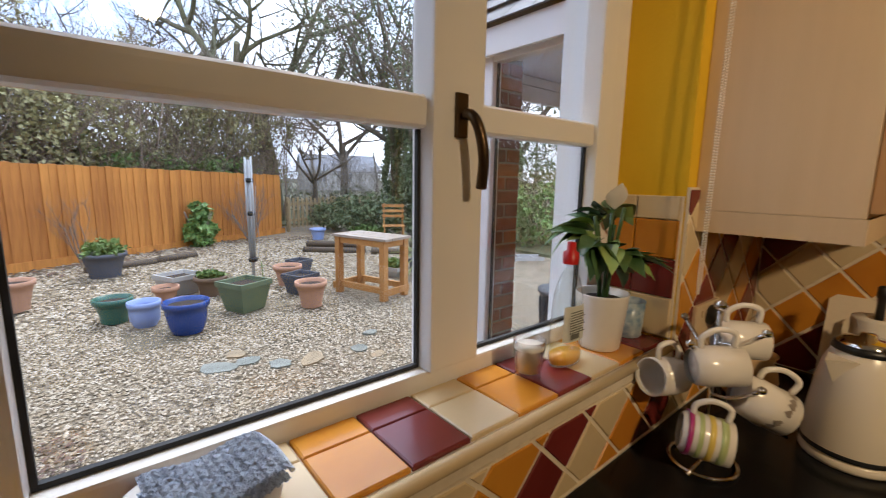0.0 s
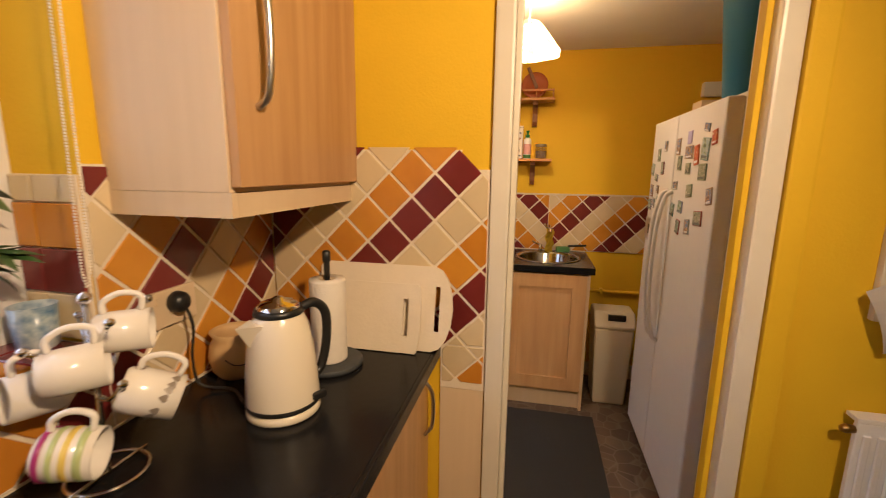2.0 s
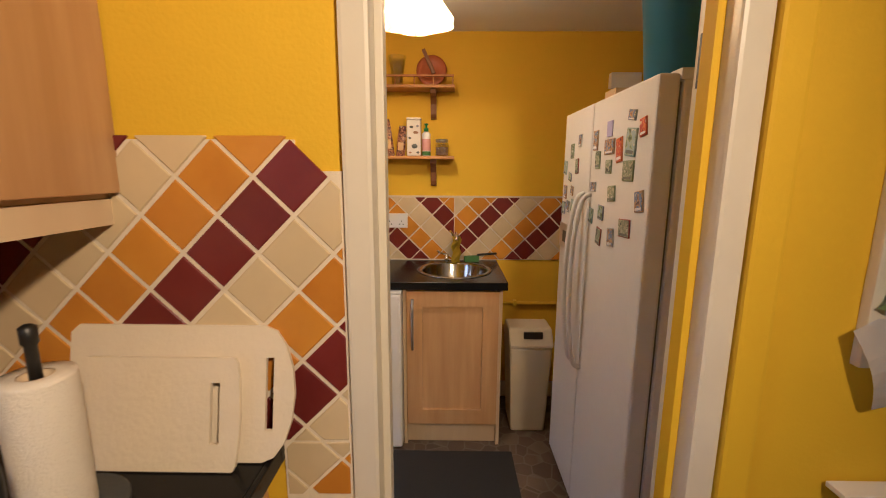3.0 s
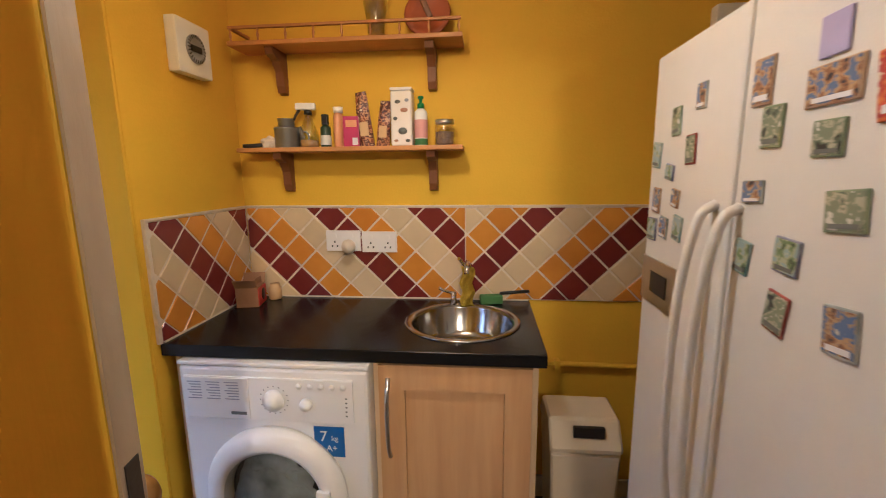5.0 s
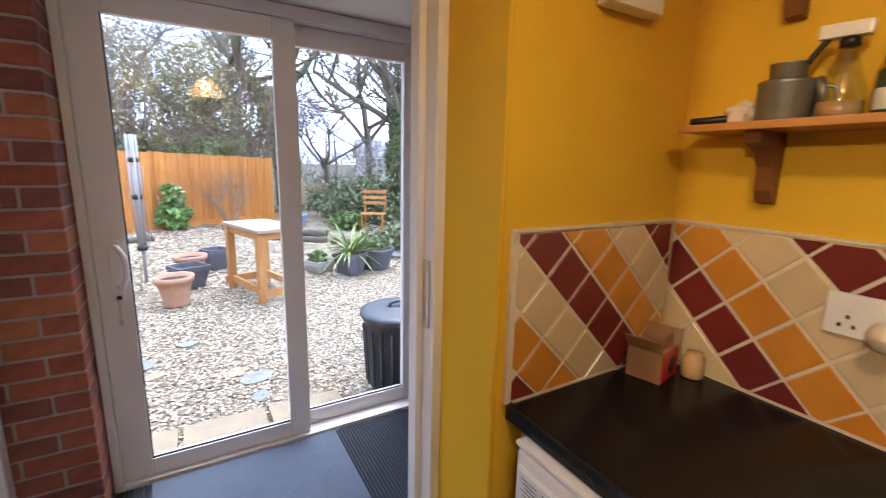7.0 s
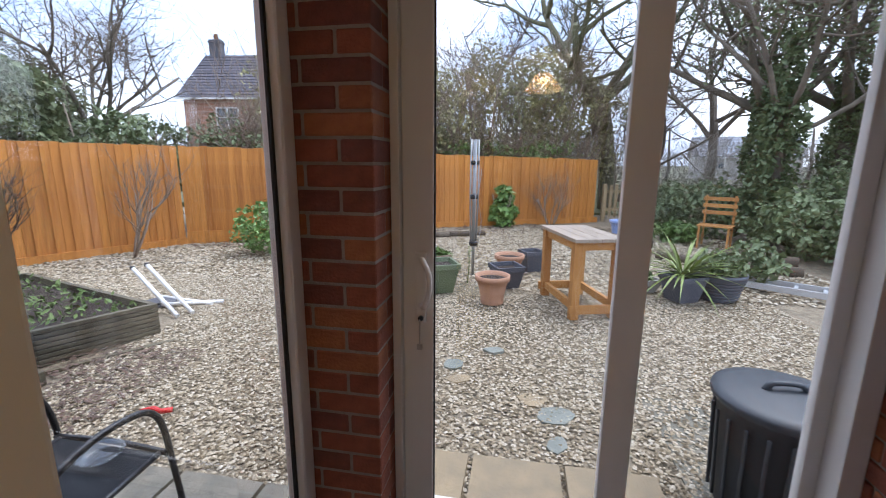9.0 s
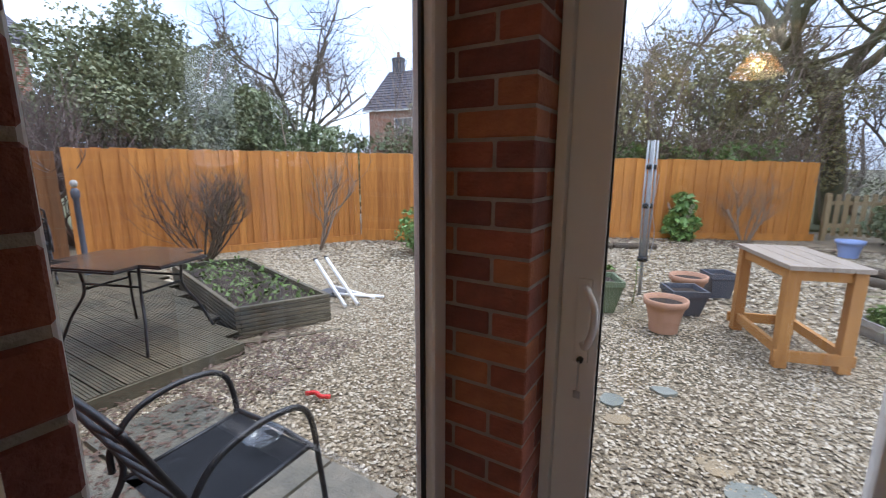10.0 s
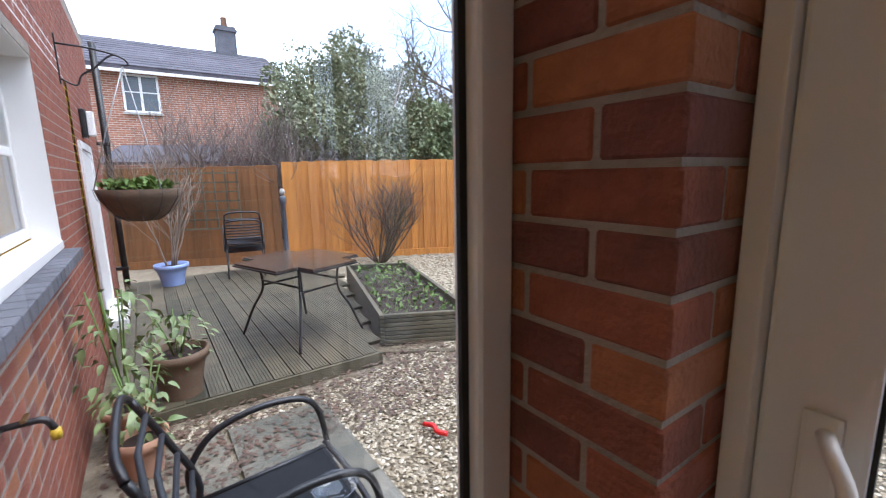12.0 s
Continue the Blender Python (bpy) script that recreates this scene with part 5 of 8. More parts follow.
part("pump", boxes((-0.01, -0.012, 0.0855, 0.01, 0.012, 0.125), bev=0.004), BLACKP, dk)
PEACH = mat("peach plastic", (0.78, 0.36, 0.16), 0.4, scale=30, bump=0)
pb = thing("shampoo_bottle", (3.38, -0.075, SH), 0, "peach plastic bottle with white cap", "bottle")
part("bottle", oval(lathe([(0.024, 0), (0.026, 0.004), (0.026, 0.115), (0.018, 0.128)], 22), 0.7), PEACH, pb)
part("cap", lathe([(0.019, 0.1285), (0.019, 0.15), (0, 0.151)], 18), APPLIANCE, pb)
MAG = mat("magenta carton", (0.48, 0.02, 0.12), 0.4, scale=30, bump=0)
pk = thing("pink_carton", (3.385, -0.125, SH), 6, "magenta pink packet with white barcode", "packet")
part("carton", boxes((-0.018, -0.03, 0, 0.018, 0.03, 0.115), bev=0.003), MAG, pk)
part("barcode", boxes((-0.0195, -0.024, 0.008, -0.0185, -0.004, 0.035)), PAPER, pk)
part("print", boxes((-0.0195, -0.022, 0.075, -0.0185, 0.02, 0.10)), PEACH, pk)
FOIL = print_mat("brown foil pouch", ((0.05, 0.015, 0.01), (0.22, 0.06, 0.025), (0.50, 0.24, 0.10), (0.10, 0.03, 0.02), (0.60, 0.42, 0.24)))


def pouch(y, w, h, rx, label):
    bm = bmesh.new()
    vs = []
    for j in range(11):
        t = j / 10
        d = 0.018 * (1 - t) ** 0.6 + 0.0012
        vs.append([bm.verts.new((s * d * math.sin(math.pi * (0.1 + 0.8 * i / 6)) + 0.003 * math.sin(9 * t + i), w * (i / 6 - 0.5) * (1 - 0.25 * t * t), h * t)) for s in (-1, 1) for i in (range(7) if s < 0 else range(6, -1, -1))])
    for a, b in zip(vs, vs[1:]):
        for k in range(14):
            bm.faces.new((a[k], a[(k + 1) % 14], b[(k + 1) % 14], b[k]))
    bm.faces.new(vs[-1])
    bm.faces.new(list(reversed(vs[0])))
    ob = single("foil_pouch", bm, FOIL, label=label, category="pouch")
    ob.matrix_world = pose(3.385, y, SH, rx)
    part("label", boxes((-0.02, -w * 0.3, h * 0.2, -0.0185, w * 0.3, h * 0.45)), POTTERY, ob)


pouch(-0.185, 0.055, 0.205, -6, "tall crumpled brown foil coffee pouch")
pouch(-0.245, 0.05, 0.17, 5, "crumpled brown foil coffee pouch")
tn = thing("storage_tin", (3.385, -0.325, SH), 0, "tall white tin printed with farm animals", "tin")
part("tin", boxes((-0.035, -0.04, 0, 0.035, 0.04, 0.20), bev=0.012, seg=3), WHITECH, tn)
part("lid", boxes((-0.036, -0.041, 0.2005, 0.036, 0.041, 0.212), bev=0.005), WHITECH, tn)
for y, z, w, h, m in ((0.012, 0.16, .022, .014, INK), (-0.012, 0.13, .03, .016, TERRA), (0.022, 0.10, .016, .014, INK), (-0.005, 0.055, .035, .026, INK), (-0.022, 0.165, .016, .012, GREYI), (0.02, 0.02, .016, .01, TERRA), (-0.024, 0.02, .018, .012, INK)):
    part("printed_animal", oval(lathe([(w / 2, 0), (w / 2, 0.0008)], 10), h / w), m, tn, "printed animal blot").matrix_local = pose(-0.0355, y, z, 90, 0, -90)
gp = thing("pump_bottle", (3.38, -0.395, SH), 0, "white bottle with pink label and green pump", "bottle")
part("bottle", lathe([(0.022, 0), (0.024, 0.004), (0.024, 0.125), (0.012, 0.137)], 22), APPLIANCE, gp)
part("label", lathe([(0.0243, 0.03), (0.0246, 0.031), (0.0246, 0.095), (0.0243, 0.096)], 22, False), mat("pink label", (0.75, 0.38, 0.36), 0.5, bump=0), gp, "pink label")
part("foot_band", lathe([(0.0243, 0.004), (0.0246, 0.005), (0.0246, 0.026), (0.0243, 0.027)], 22, False), GREENP, gp)
part("pump", lathe([(0.013, 0.1375), (0.013, 0.155), (0.006, 0.157), (0.006, 0.172), (0.012, 0.173), (0.010, 0.182), (0, 0.183)], 16), mat("green plastic", (0.01, 0.22, 0.06), 0.35, bump=0), gp, "green pump")
gj = thing("glass_jar", (3.375, -0.485, SH), 0, "clear glass jar with metal clip lid", "jar")
part("jar", lathe([(0.034, 0), (0.038, 0.005), (0.038, 0.06), (0.032, 0.075), (0.032, 0.078)], 24), CLEAR, gj)
part("lid", lathe([(0.035, 0.0785), (0.036, 0.082), (0.036, 0.094), (0.0, 0.096)], 24), STEEL, gj)
part("contents", lathe([(0.033, 0.006), (0.034, 0.05), (0, 0.055)], 18, False), mat("mixed buttons", (0.40, 0.26, 0.14), 0.6, grain=(0.12, 0.08, 0.06), scale=90, bump=0.5), gj)
vs_ = thing("glass_vase", (3.38, -0.235, 1.9005), 0, "clear flared glass vase on upper shelf", "vase")
part("vase", lathe([(0.026, 0), (0.03, 0.006), (0.034, 0.07), (0.05, 0.16), (0.0485, 0.16), (0.032, 0.07), (0.026, 0.012), (0, 0.012)], 26, False), CLEAR, vs_)
TEAR = mat("orange terracotta dish", (0.42, 0.10, 0.02), 0.45, scale=10, bump=0.05)
ds = thing("terracotta_dish", (3.40, -0.425, 1.9005), 0, "round orange terracotta dish standing on edge", "dish")
part("dish", lathe([(0.0, 0), (0.055, 0.002), (0.085, 0.02), (0.082, 0.024), (0.052, 0.008), (0, 0.007)], 32, False), TEAR, ds).matrix_local = pose(0, 0, 0.084, 0, -80)
part("brush", boxes((-0.06, -0.05, 0.05, -0.045, -0.03, 0.19), bev=0.004), BRACK, ds, "wooden brush handle").matrix_local = pose(0, 0, 0, -25)

# pendant with patterned glass shade
FLORAL = bpy.data.materials.new("lit floral glass")
FLORAL.use_nodes = True
nt = FLORAL.node_tree
fbs = nt.nodes["Principled BSDF"]
tc, nz = nt.nodes.new("ShaderNodeTexCoord"), nt.nodes.new("ShaderNodeTexNoise")
nz.inputs["Scale"].default_value = 22
cr = nt.nodes.new("ShaderNodeValToRGB")
cr.color_ramp.elements[0].position, cr.color_ramp.elements[1].position = 0.45, 0.56
cr.color_ramp.elements[0].color, cr.color_ramp.elements[1].color = (0.85, 0.36, 0.08, 1), (1.0, 0.84, 0.50, 1)
nt.links.new(tc.outputs["Object"], nz.inputs[0])
nt.links.new(nz.outputs["Fac"], cr.inputs[0])
nt.links.new(cr.outputs[0], fbs.inputs["Base Color"])
nt.links.new(cr.outputs[0], fbs.inputs["Emission Color"])
fbs.inputs["Emission Strength"].default_value = 7.0
see, mixs = nt.nodes.new("ShaderNodeBsdfTransparent"), nt.nodes.new("ShaderNodeMixShader")
see.inputs[0].default_value = (1.0, 0.80, 0.50, 1)
mixs.inputs[0].default_value = 0.55
nt.links.new(fbs.outputs[0], mixs.inputs[1])
nt.links.new(see.outputs[0], mixs.inputs[2])
nt.links.new(mixs.outputs[0], nt.nodes["Material Output"].inputs[0])
BULBM = bpy.data.materials.new("lit bulb")
BULBM.use_nodes = True
BULBM.node_tree.nodes["Principled BSDF"].inputs["Emission Color"].default_value = (1, 0.8, 0.5, 1)
BULBM.node_tree.nodes["Principled BSDF"].inputs["Emission Strength"].default_value = 25
pdl = thing("utility_pendant", (2.50, -0.40, 1.955), 0, "lit pendant with floral amber glass shade", "lamp")
shd = bmesh.new()
prof = [(0.145, 0.0), (0.14, 0.012), (0.072, 0.105), (0.045, 0.135)]
seg = 48
rings = [[shd.verts.new((r * (1 + (0.05 if q == 0 else 0.02) * math.cos(6 * 2 * math.pi * i / seg)) * math.cos(2 * math.pi * i / seg), r * (1 + (0.05 if q == 0 else 0.02) * math.cos(6 * 2 * math.pi * i / seg)) * math.sin(2 * math.pi * i / seg), z)) for i in range(seg)] for q, (r, z) in enumerate(prof)]
for a, b in zip(rings, rings[1:]):
    for i in range(seg):
        f = shd.faces.new((a[i], a[(i + 1) % seg], b[(i + 1) % seg], b[i]))
        f.smooth = True
part("shade", shd, FLORAL, pdl, "amber floral glass shade")
bl = part("bulb", lathe([(0.0, -0.036), (0.018, -0.028), (0.026, -0.008), (0.022, 0.015), (0.012, 0.035), (0.012, 0.05)], 18, False), BULBM, pdl, "glowing bulb")
bl.matrix_local = pose(0, 0, 0.065)
bl.visible_shadow = False
part("cord", tube([(0, 0, 0.135), (0, 0, 0.2), (0, 0, 0.25)], 0.004, 6), WHITECH, pdl)
part("ceiling_rose", lathe([(0.04, 0.24), (0.03, 0.2545)], 20), WHITECH, pdl)

# floor mats
single("rubber_mat", boxes((1.95, -0.86, 0.002, 2.86, -0.20, 0.010), bev=0.003), MAT_BLACK, label="black rubber mat on utility floor", category="mat")
single("door_mat", boxes((2.08, 0.98, 0.012, 2.89, 1.745, 0.020), bev=0.003), MAT_GREY, label="blue-grey flat door mat inside patio door", category="mat")
carpet = bmesh.new()
for i in range(105):
    box(carpet, 1.755 + i * 0.0161, 0.715, 0.001, 1.755 + i * 0.0161 + 0.012, 1.755, 0.011)
tagged(single("ribbed_carpet", carpet, CARPET, label="dark blue-grey ribbed carpet on porch floor", category="carpet"), kind="stuff")
# ---- outside: house wall, porch roof ----
SLATEM = mat("grey roof slate", (0.10, 0.105, 0.12), 0.6, grain=(0.05, 0.055, 0.065), scale=9, bump=0.3)
DARKBRICK = mat("dark weathered sill brick", (0.14, 0.14, 0.16), 0.85, grain=(0.07, 0.07, 0.08), scale=20, bump=0.5)
hw = struct("house_wall", boxes((-5.4, YM + 0.001, -0.4, WX0, YO - 0.0012, 3.2), (WX0, YM + 0.001, -0.4, WX1, YO - 0.0012, 0.985), (WX0, YM + 0.001, WZ1, WX1, YO - 0.0012, 3.2), (WX1, YM + 0.001, -0.4, 1.74, YO - 0.0012, 3.2), (-5.4, -3, -0.4, -5.1, YM, 3.2)), MORTAR, "pale mortar of the red brick house wall", "house wall")
bs_ = tagged(new("brick_sill"), "sloping dark brick window sill outside kitchen", "sill", kind="structure")
for i in range(21):
    part("brick", boxes((WX1 - 0.108 - i * 0.11, YO - 0.01, 0.925, WX1 - 0.006 - i * 0.11, YO + 0.085, 0.985), bev=0.004, seg=1), DARKBRICK, bs_)
dpipe = thing("downpipe", (-5.25, 0.82, -0.25), 0, "black plastic rainwater downpipe on house corner", "downpipe")
part("pipe", tube([(0, 0, 0), (0, 0, 1.7), (0, 0, 3.4)], 0.04, 12), BLACKP, dpipe)
for z in (0.4, 2.1):
    part("bracket", boxes((-0.055, -0.10, z, 0.055, 0.045, z + 0.04), bev=0.006), BLACKP, dpipe)
ol = thing("wall_lamp", (-3.5, YO, 1.95), 0, "white and black bulkhead lamp on brick wall", "lamp")
part("back", boxes((-0.06, 0, -0.14, 0.06, 0.05, 0.14), bev=0.015), BLACKP, ol)
part("diffuser", boxes((-0.05, 0.051, -0.12, 0.05, 0.11, 0.12), bev=0.02, seg=3), APPLIANCE, ol)
bd = tagged(new("door_2"), "white upvc back door frame with pale threshold", "door", kind="structure")
part("frame", boxes((-4.0, YO - 0.01, -0.1, -3.93, YO + 0.02, 1.75), bev=0.004), UPVC, bd)
part("frame", boxes((-2.98, YO - 0.01, -0.1, -2.91, YO + 0.02, 1.75), bev=0.004), UPVC, bd)
part("leaf", boxes((-3.925, YO - 0.01, 0.021, -2.985, YO + 0.006, 1.68), bev=0.004), UPVC, bd)
part("head", boxes((-3.929, YO - 0.01, 1.682, -2.981, YO + 0.02, 1.75), bev=0.004), UPVC, bd)
part("threshold", boxes((-4.05, YO, -0.12, -3.0, YO + 0.16, 0.02), bev=0.006), UPVC, bd)
tapo = thing("garden_tap", (0.45, YO, 0.66), 0, "brass garden tap with hose connector on wall", "tap")
part("body", tube(smooth([(0, 0, 0), (0, 0.06, 0), (0, 0.10, -0.005), (0, 0.12, -0.04)], 4), 0.011, 8), DARKMETAL, tapo)
part("handle", boxes((-0.03, 0.05, 0.012, 0.03, 0.065, 0.02), bev=0.003), BRASS, tapo)
part("connector", lathe([(0.014, -0.075), (0.016, -0.06), (0.014, -0.041)], 12), mat("yellow plastic", (0.6, 0.4, 0.03), 0.4, bump=0), tapo).matrix_local = pose(0, 0.12, 0)
# porch roof: a slate slope over the side window
prf = tagged(new("porch_roof"), "grey slate porch roof with white fascia", "roof", kind="structure")
part("deck", boxes((1.70, 0.60, 2.17, 3.85, 2.05, 2.22)), MORTAR, prf)
part("fascia", boxes((1.58, 0.725, 2.035, 1.605, 2.06, 2.16), (1.6055, 2.035, 2.035, 3.80, 2.06, 2.16), bev=0.004), UPVC, prf, "white fascia board")
part("soffit", boxes((1.606, 0.725, 2.088, 1.684, 1.60, 2.10), (1.606, 1.92, 2.088, 3.80, 2.034, 2.10)), UPVC, prf)
rows = 7
ang = math.atan2(0.62, 0.62)
for r_ in range(rows):
    n = 9
    for i in range(n):
        s = boxes((0, 0, 0, 0.27, 0.163, 0.008), bev=0.0015, seg=1)
        o = part("slate", s, SLATEM, prf)
        o.matrix_local = pose(1.55 + r_ * 0.11, 2.08 - 0.167 * (i + 1) + (0.083 if r_ % 2 else 0), 2.165 + r_ * 0.115, 0, -40 + random.Random(r_ * 9 + i).uniform(-0.6, 0.6), 0)
part("slope_core", boxes((0, 0.60, -0.02, 1.1, 2.05, -0.004)), DARKMETAL, prf).matrix_local = pose(1.58, 0, 2.16, 0, -44)
stub = struct("porch_stub_wall", boxes((1.60, YO + 0.001, -0.3, 1.631, 0.752, 2.034)), BRICK, "dark brick stub beside the porch window", "wall")

# ---- paving and gravel ----
FLAG = mat("wet sandstone flag", (0.21, 0.18, 0.13), 0.5, grain=(0.06, 0.06, 0.042), scale=11, bump=0.6)
DAMP = mat("damp brown sandstone", (0.15, 0.125, 0.08), 0.75, grain=(0.07, 0.062, 0.042), scale=9, bump=0.5, spec=0.25)
SAND = mat("buff paving edging", (0.30, 0.225, 0.125), 0.7, grain=(0.17, 0.135, 0.085), scale=10, bump=0.4)
GREYST = mat("grey-green flat stone", (0.21, 0.22, 0.185), 0.45, grain=(0.13, 0.14, 0.115), scale=10, bump=0.3)


def slab(x, y, sx, sy, m, rz, label, name="paving_slab", group="paving slabs", seed=0, top=0.03):
    rr = random.Random(seed)
    bm = bmesh.new()
    k = 8 if name == "paving_slab" else 11
    pts = []
    for i in range(k):
        a = 2 * math.pi * i / k
        if name == "paving_slab":
            q = max(abs(math.cos(a)), abs(math.sin(a)))
            p = (math.cos(a) / q * sx / 2, math.sin(a) / q * sy / 2)
        else:
            q = 1 + rr.uniform(-0.22, 0.12)
            p = (math.cos(a) * sx / 2 * q, math.sin(a) * sy / 2 * q)
        pts.append(p)
    f = bm.faces.new([bm.verts.new((*p, -0.02)) for p in pts])
    e = bmesh.ops.extrude_face_region(bm, geom=[f])
    up_ = [v for v in e["geom"] if isinstance(v, bmesh.types.BMVert)]
    for v in up_:
        v.co.z = top + 0.0017 * (seed % 20)
        v.co.x *= 0.97
        v.co.y *= 0.97
    return single(name, bm, m, (x, y, ground_z(x)), rz, label, "slab" if name == "paving_slab" else "stone", group)


for i in range(3):
    slab(1.93 + i * 0.47, 2.18, 0.455, 0.48, SAND, 0, "buff sandstone paving slab by patio door", seed=i)
for i in range(5):
    for j in range(2):
        slab(-0.38 + i * 0.455, 1.09 + j * 0.625, 0.445, 0.615, FLAG, 0, "wet grey stone paving slab by the house", seed=5 + i * 2 + j, top=0.012)
for i, (x, y, w, h, z) in enumerate(((3.52, 2.97, 0.6, 0.6, 3), (4.15, 3.02, 0.6, 0.6, 2), (3.52, 2.34, 0.6, 0.6, 0), (4.15, 2.38, 0.6, 0.6, 2), (0.95, 4.25, 0.6, 0.6, 4), (1.57, 4.27, 0.6, 0.6, 3), (2.19, 4.25, 0.6, 0.6, 5), (1.0, 4.88, 0.6, 0.6, 3), (1.62, 4.90, 0.6, 0.6, 4), (2.24, 4.90, 0.6, 0.6, 3), (1.05, 5.50, 0.6, 0.6, 4), (1.67, 5.52, 0.6, 0.6, 2), (0.42, 4.9, 0.5, 0.6, 2))):
    slab(x, y, w, h, FLAG if i < 4 else DAMP, z, "wet greenish stone slab set in gravel", seed=20 + i, top=0.004 if i < 4 else -0.008)
for i, (x, y, w, h) in enumerate(((2.50, 3.06, 0.22, 0.17), (2.64, 2.9, 0.26, 0.2), (2.63, 2.61, 0.17, 0.13), (1.98, 3.24, 0.12, 0.2), (0.78, 3.78, 0.36, 0.24), (1.0, 3.78, 0.26, 0.2), (1.46, 3.5, 0.32, 0.2), (1.9, 3.45, 0.2, 0.18), (1.2, 3.55, 0.22, 0.18), (0.95, 3.98, 0.2, 0.18), (2.2, 3.75, 0.18, 0.13))):
    slab(x, y, w, h, GREYST if i % 3 else SAND, i * 37, "flat pale stepping stone lying in gravel", "flat_stone", "stepping stones", 40 + i, 0.012)

PEB = bpy.data.materials.new("gravel pebbles")
PEB.use_nodes = True
nt = PEB.node_tree
geo_, cr = nt.nodes.new("ShaderNodeNewGeometry"), nt.nodes.new("ShaderNodeValToRGB")
for p, c in ((0.0, (0.10, 0.08, 0.055, 1)), (0.22, (0.21, 0.165, 0.105, 1)), (0.5, (0.36, 0.295, 0.20, 1)), (0.8, (0.47, 0.405, 0.30, 1)), (1.0, (0.56, 0.50, 0.40, 1))):
    if p in (0.0, 1.0):
        cr.color_ramp.elements[-1 if p else 0].color = c
    else:
        cr.color_ramp.elements.new(p).color = c
nt.links.new(geo_.outputs["Random Per Island"], cr.inputs[0])
nt.links.new(cr.outputs[0], nt.nodes["Principled BSDF"].inputs["Base Color"])
nt.nodes["Principled BSDF"].inputs["Roughness"].default_value = 0.85
nt.nodes["Principled BSDF"].inputs["Specular IOR Level"].default_value = 0.2


def pebbles(name, count, xr, yr, size, material, label, keep=lambda x, y: True, flat=0.55, lift=0.0):
    """Many small low stones strewn over a stretch of ground, as one mesh."""
    rg = np.random.default_rng(len(name) + count)
    base = np.array([(1, 0, 0), (0.3, 0.9, 0), (-0.8, 0.5, 0), (-0.7, -0.6, 0), (0.4, -0.8, 0), (0.1, 0.05, 0.8), (-0.1, 0, -0.5)])
    fc = [(i, (i + 1) % 5, 5) for i in range(5)] + [((i + 1) % 5, i, 6) for i in range(5)]
    x, y = rg.uniform(*xr, count), rg.uniform(*yr, count)
    ok = np.array([keep(a, b) for a, b in zip(x, y)])
    x, y = x[ok], y[ok]
    n_ = len(x)
    s, a = rg.uniform(0.6, 1.35, n_) * size, rg.uniform(0, 6.28, n_)
    el = rg.uniform(0.55, 0.95, n_)
    ca, sa = np.cos(a), np.sin(a)
    bx, by, bz = base[:, 0][None] * s[:, None], base[:, 1][None] * (s * el)[:, None], base[:, 2][None] * (s * flat)[:, None]
    tilt = rg.uniform(-0.5, 0.5, n_)
    bz = bz + bx * tilt[:, None] * 0.6
    gz_ = np.array([ground_z(q) for q in x])
    V = np.stack([x[:, None] + bx * ca[:, None] - by * sa[:, None], y[:, None] + bx * sa[:, None] + by * ca[:, None], gz_[:, None] + bz + (size * 0.35 + rg.uniform(0, 0.5, n_) * size + lift)[:, None]], 2).reshape(-1, 3)
    F = (np.array(fc)[None] + (np.arange(n_) * 7)[:, None, None]).reshape(-1, 3)
    me = bpy.data.meshes.new(name)
    me.from_pydata(V.tolist(), [], F.tolist())
    me.materials.append(material)
    ob = new(name, me)
    return tagged(ob, label, "gravel", kind="stuff")


def open_ground(x, y):
    if -5.4 < x < -0.85 and y < 2.8:
        return False
    if -3.4 < x < -0.9 and 2.7 < y < 4.1 and (y - 2.75) > -0.35 * (x + 1.3):
        return x > -0.98
    if x < -1.2 and y < 4.1 and x > -3.4 and y > 2.7:
        return False
    if -0.62 < x < 1.6 and y < 2.0:
        return False
    return not (1.6 <= x < 3.9 and y < 2.0)


pebbles("gravel", 120000, (-2.6, 5.2), (0.8, 6.0), 0.0140, PEB, "loose pale buff and brown gravel stones", open_ground)
pebbles("gravel_far", 42000, (-5.5, 6.5), (5.6, 11.5), 0.027, PEB, "loose pale gravel stones further down garden", open_ground)
pebbles("gravel_side", 16000, (-6.0, -2.6), (2.7, 5.7), 0.021, PEB, "loose pale gravel stones behind the raised bed", open_ground)
LITTER = mat("brown fallen leaves", (0.15, 0.085, 0.055), 0.7, grain=(0.06, 0.04, 0.028), scale=30, bump=0.2)
pebbles("fallen_leaves", 5200, (-2.2, 0.55), (0.8, 3.3), 0.0165, LITTER, "damp brown fallen leaves lying by the deck", lambda x, y: (x > -0.95 or y > 2.7) and (x < -0.1 or y < 1.6) and rnd.random() < 1.15 - 0.55 * abs(x + 0.6), 0.15, 0.020)
pebbles("leaf_litter", 1600, (-4.2, 5.5), (7.6, 11.5), 0.045, LITTER, "brown leaf litter along the fence", lambda x, y: y > 8.9 + 0.42 * x, 0.15, 0.016)
single("red_toy", tube(smooth([(0.12, 2.40, -0.12), (0.18, 2.43, -0.11), (0.24, 2.42, -0.115), (0.29, 2.46, -0.12)], 3), 0.016, 8), REDP, label="faded red plastic dog toy on gravel", category="toy")

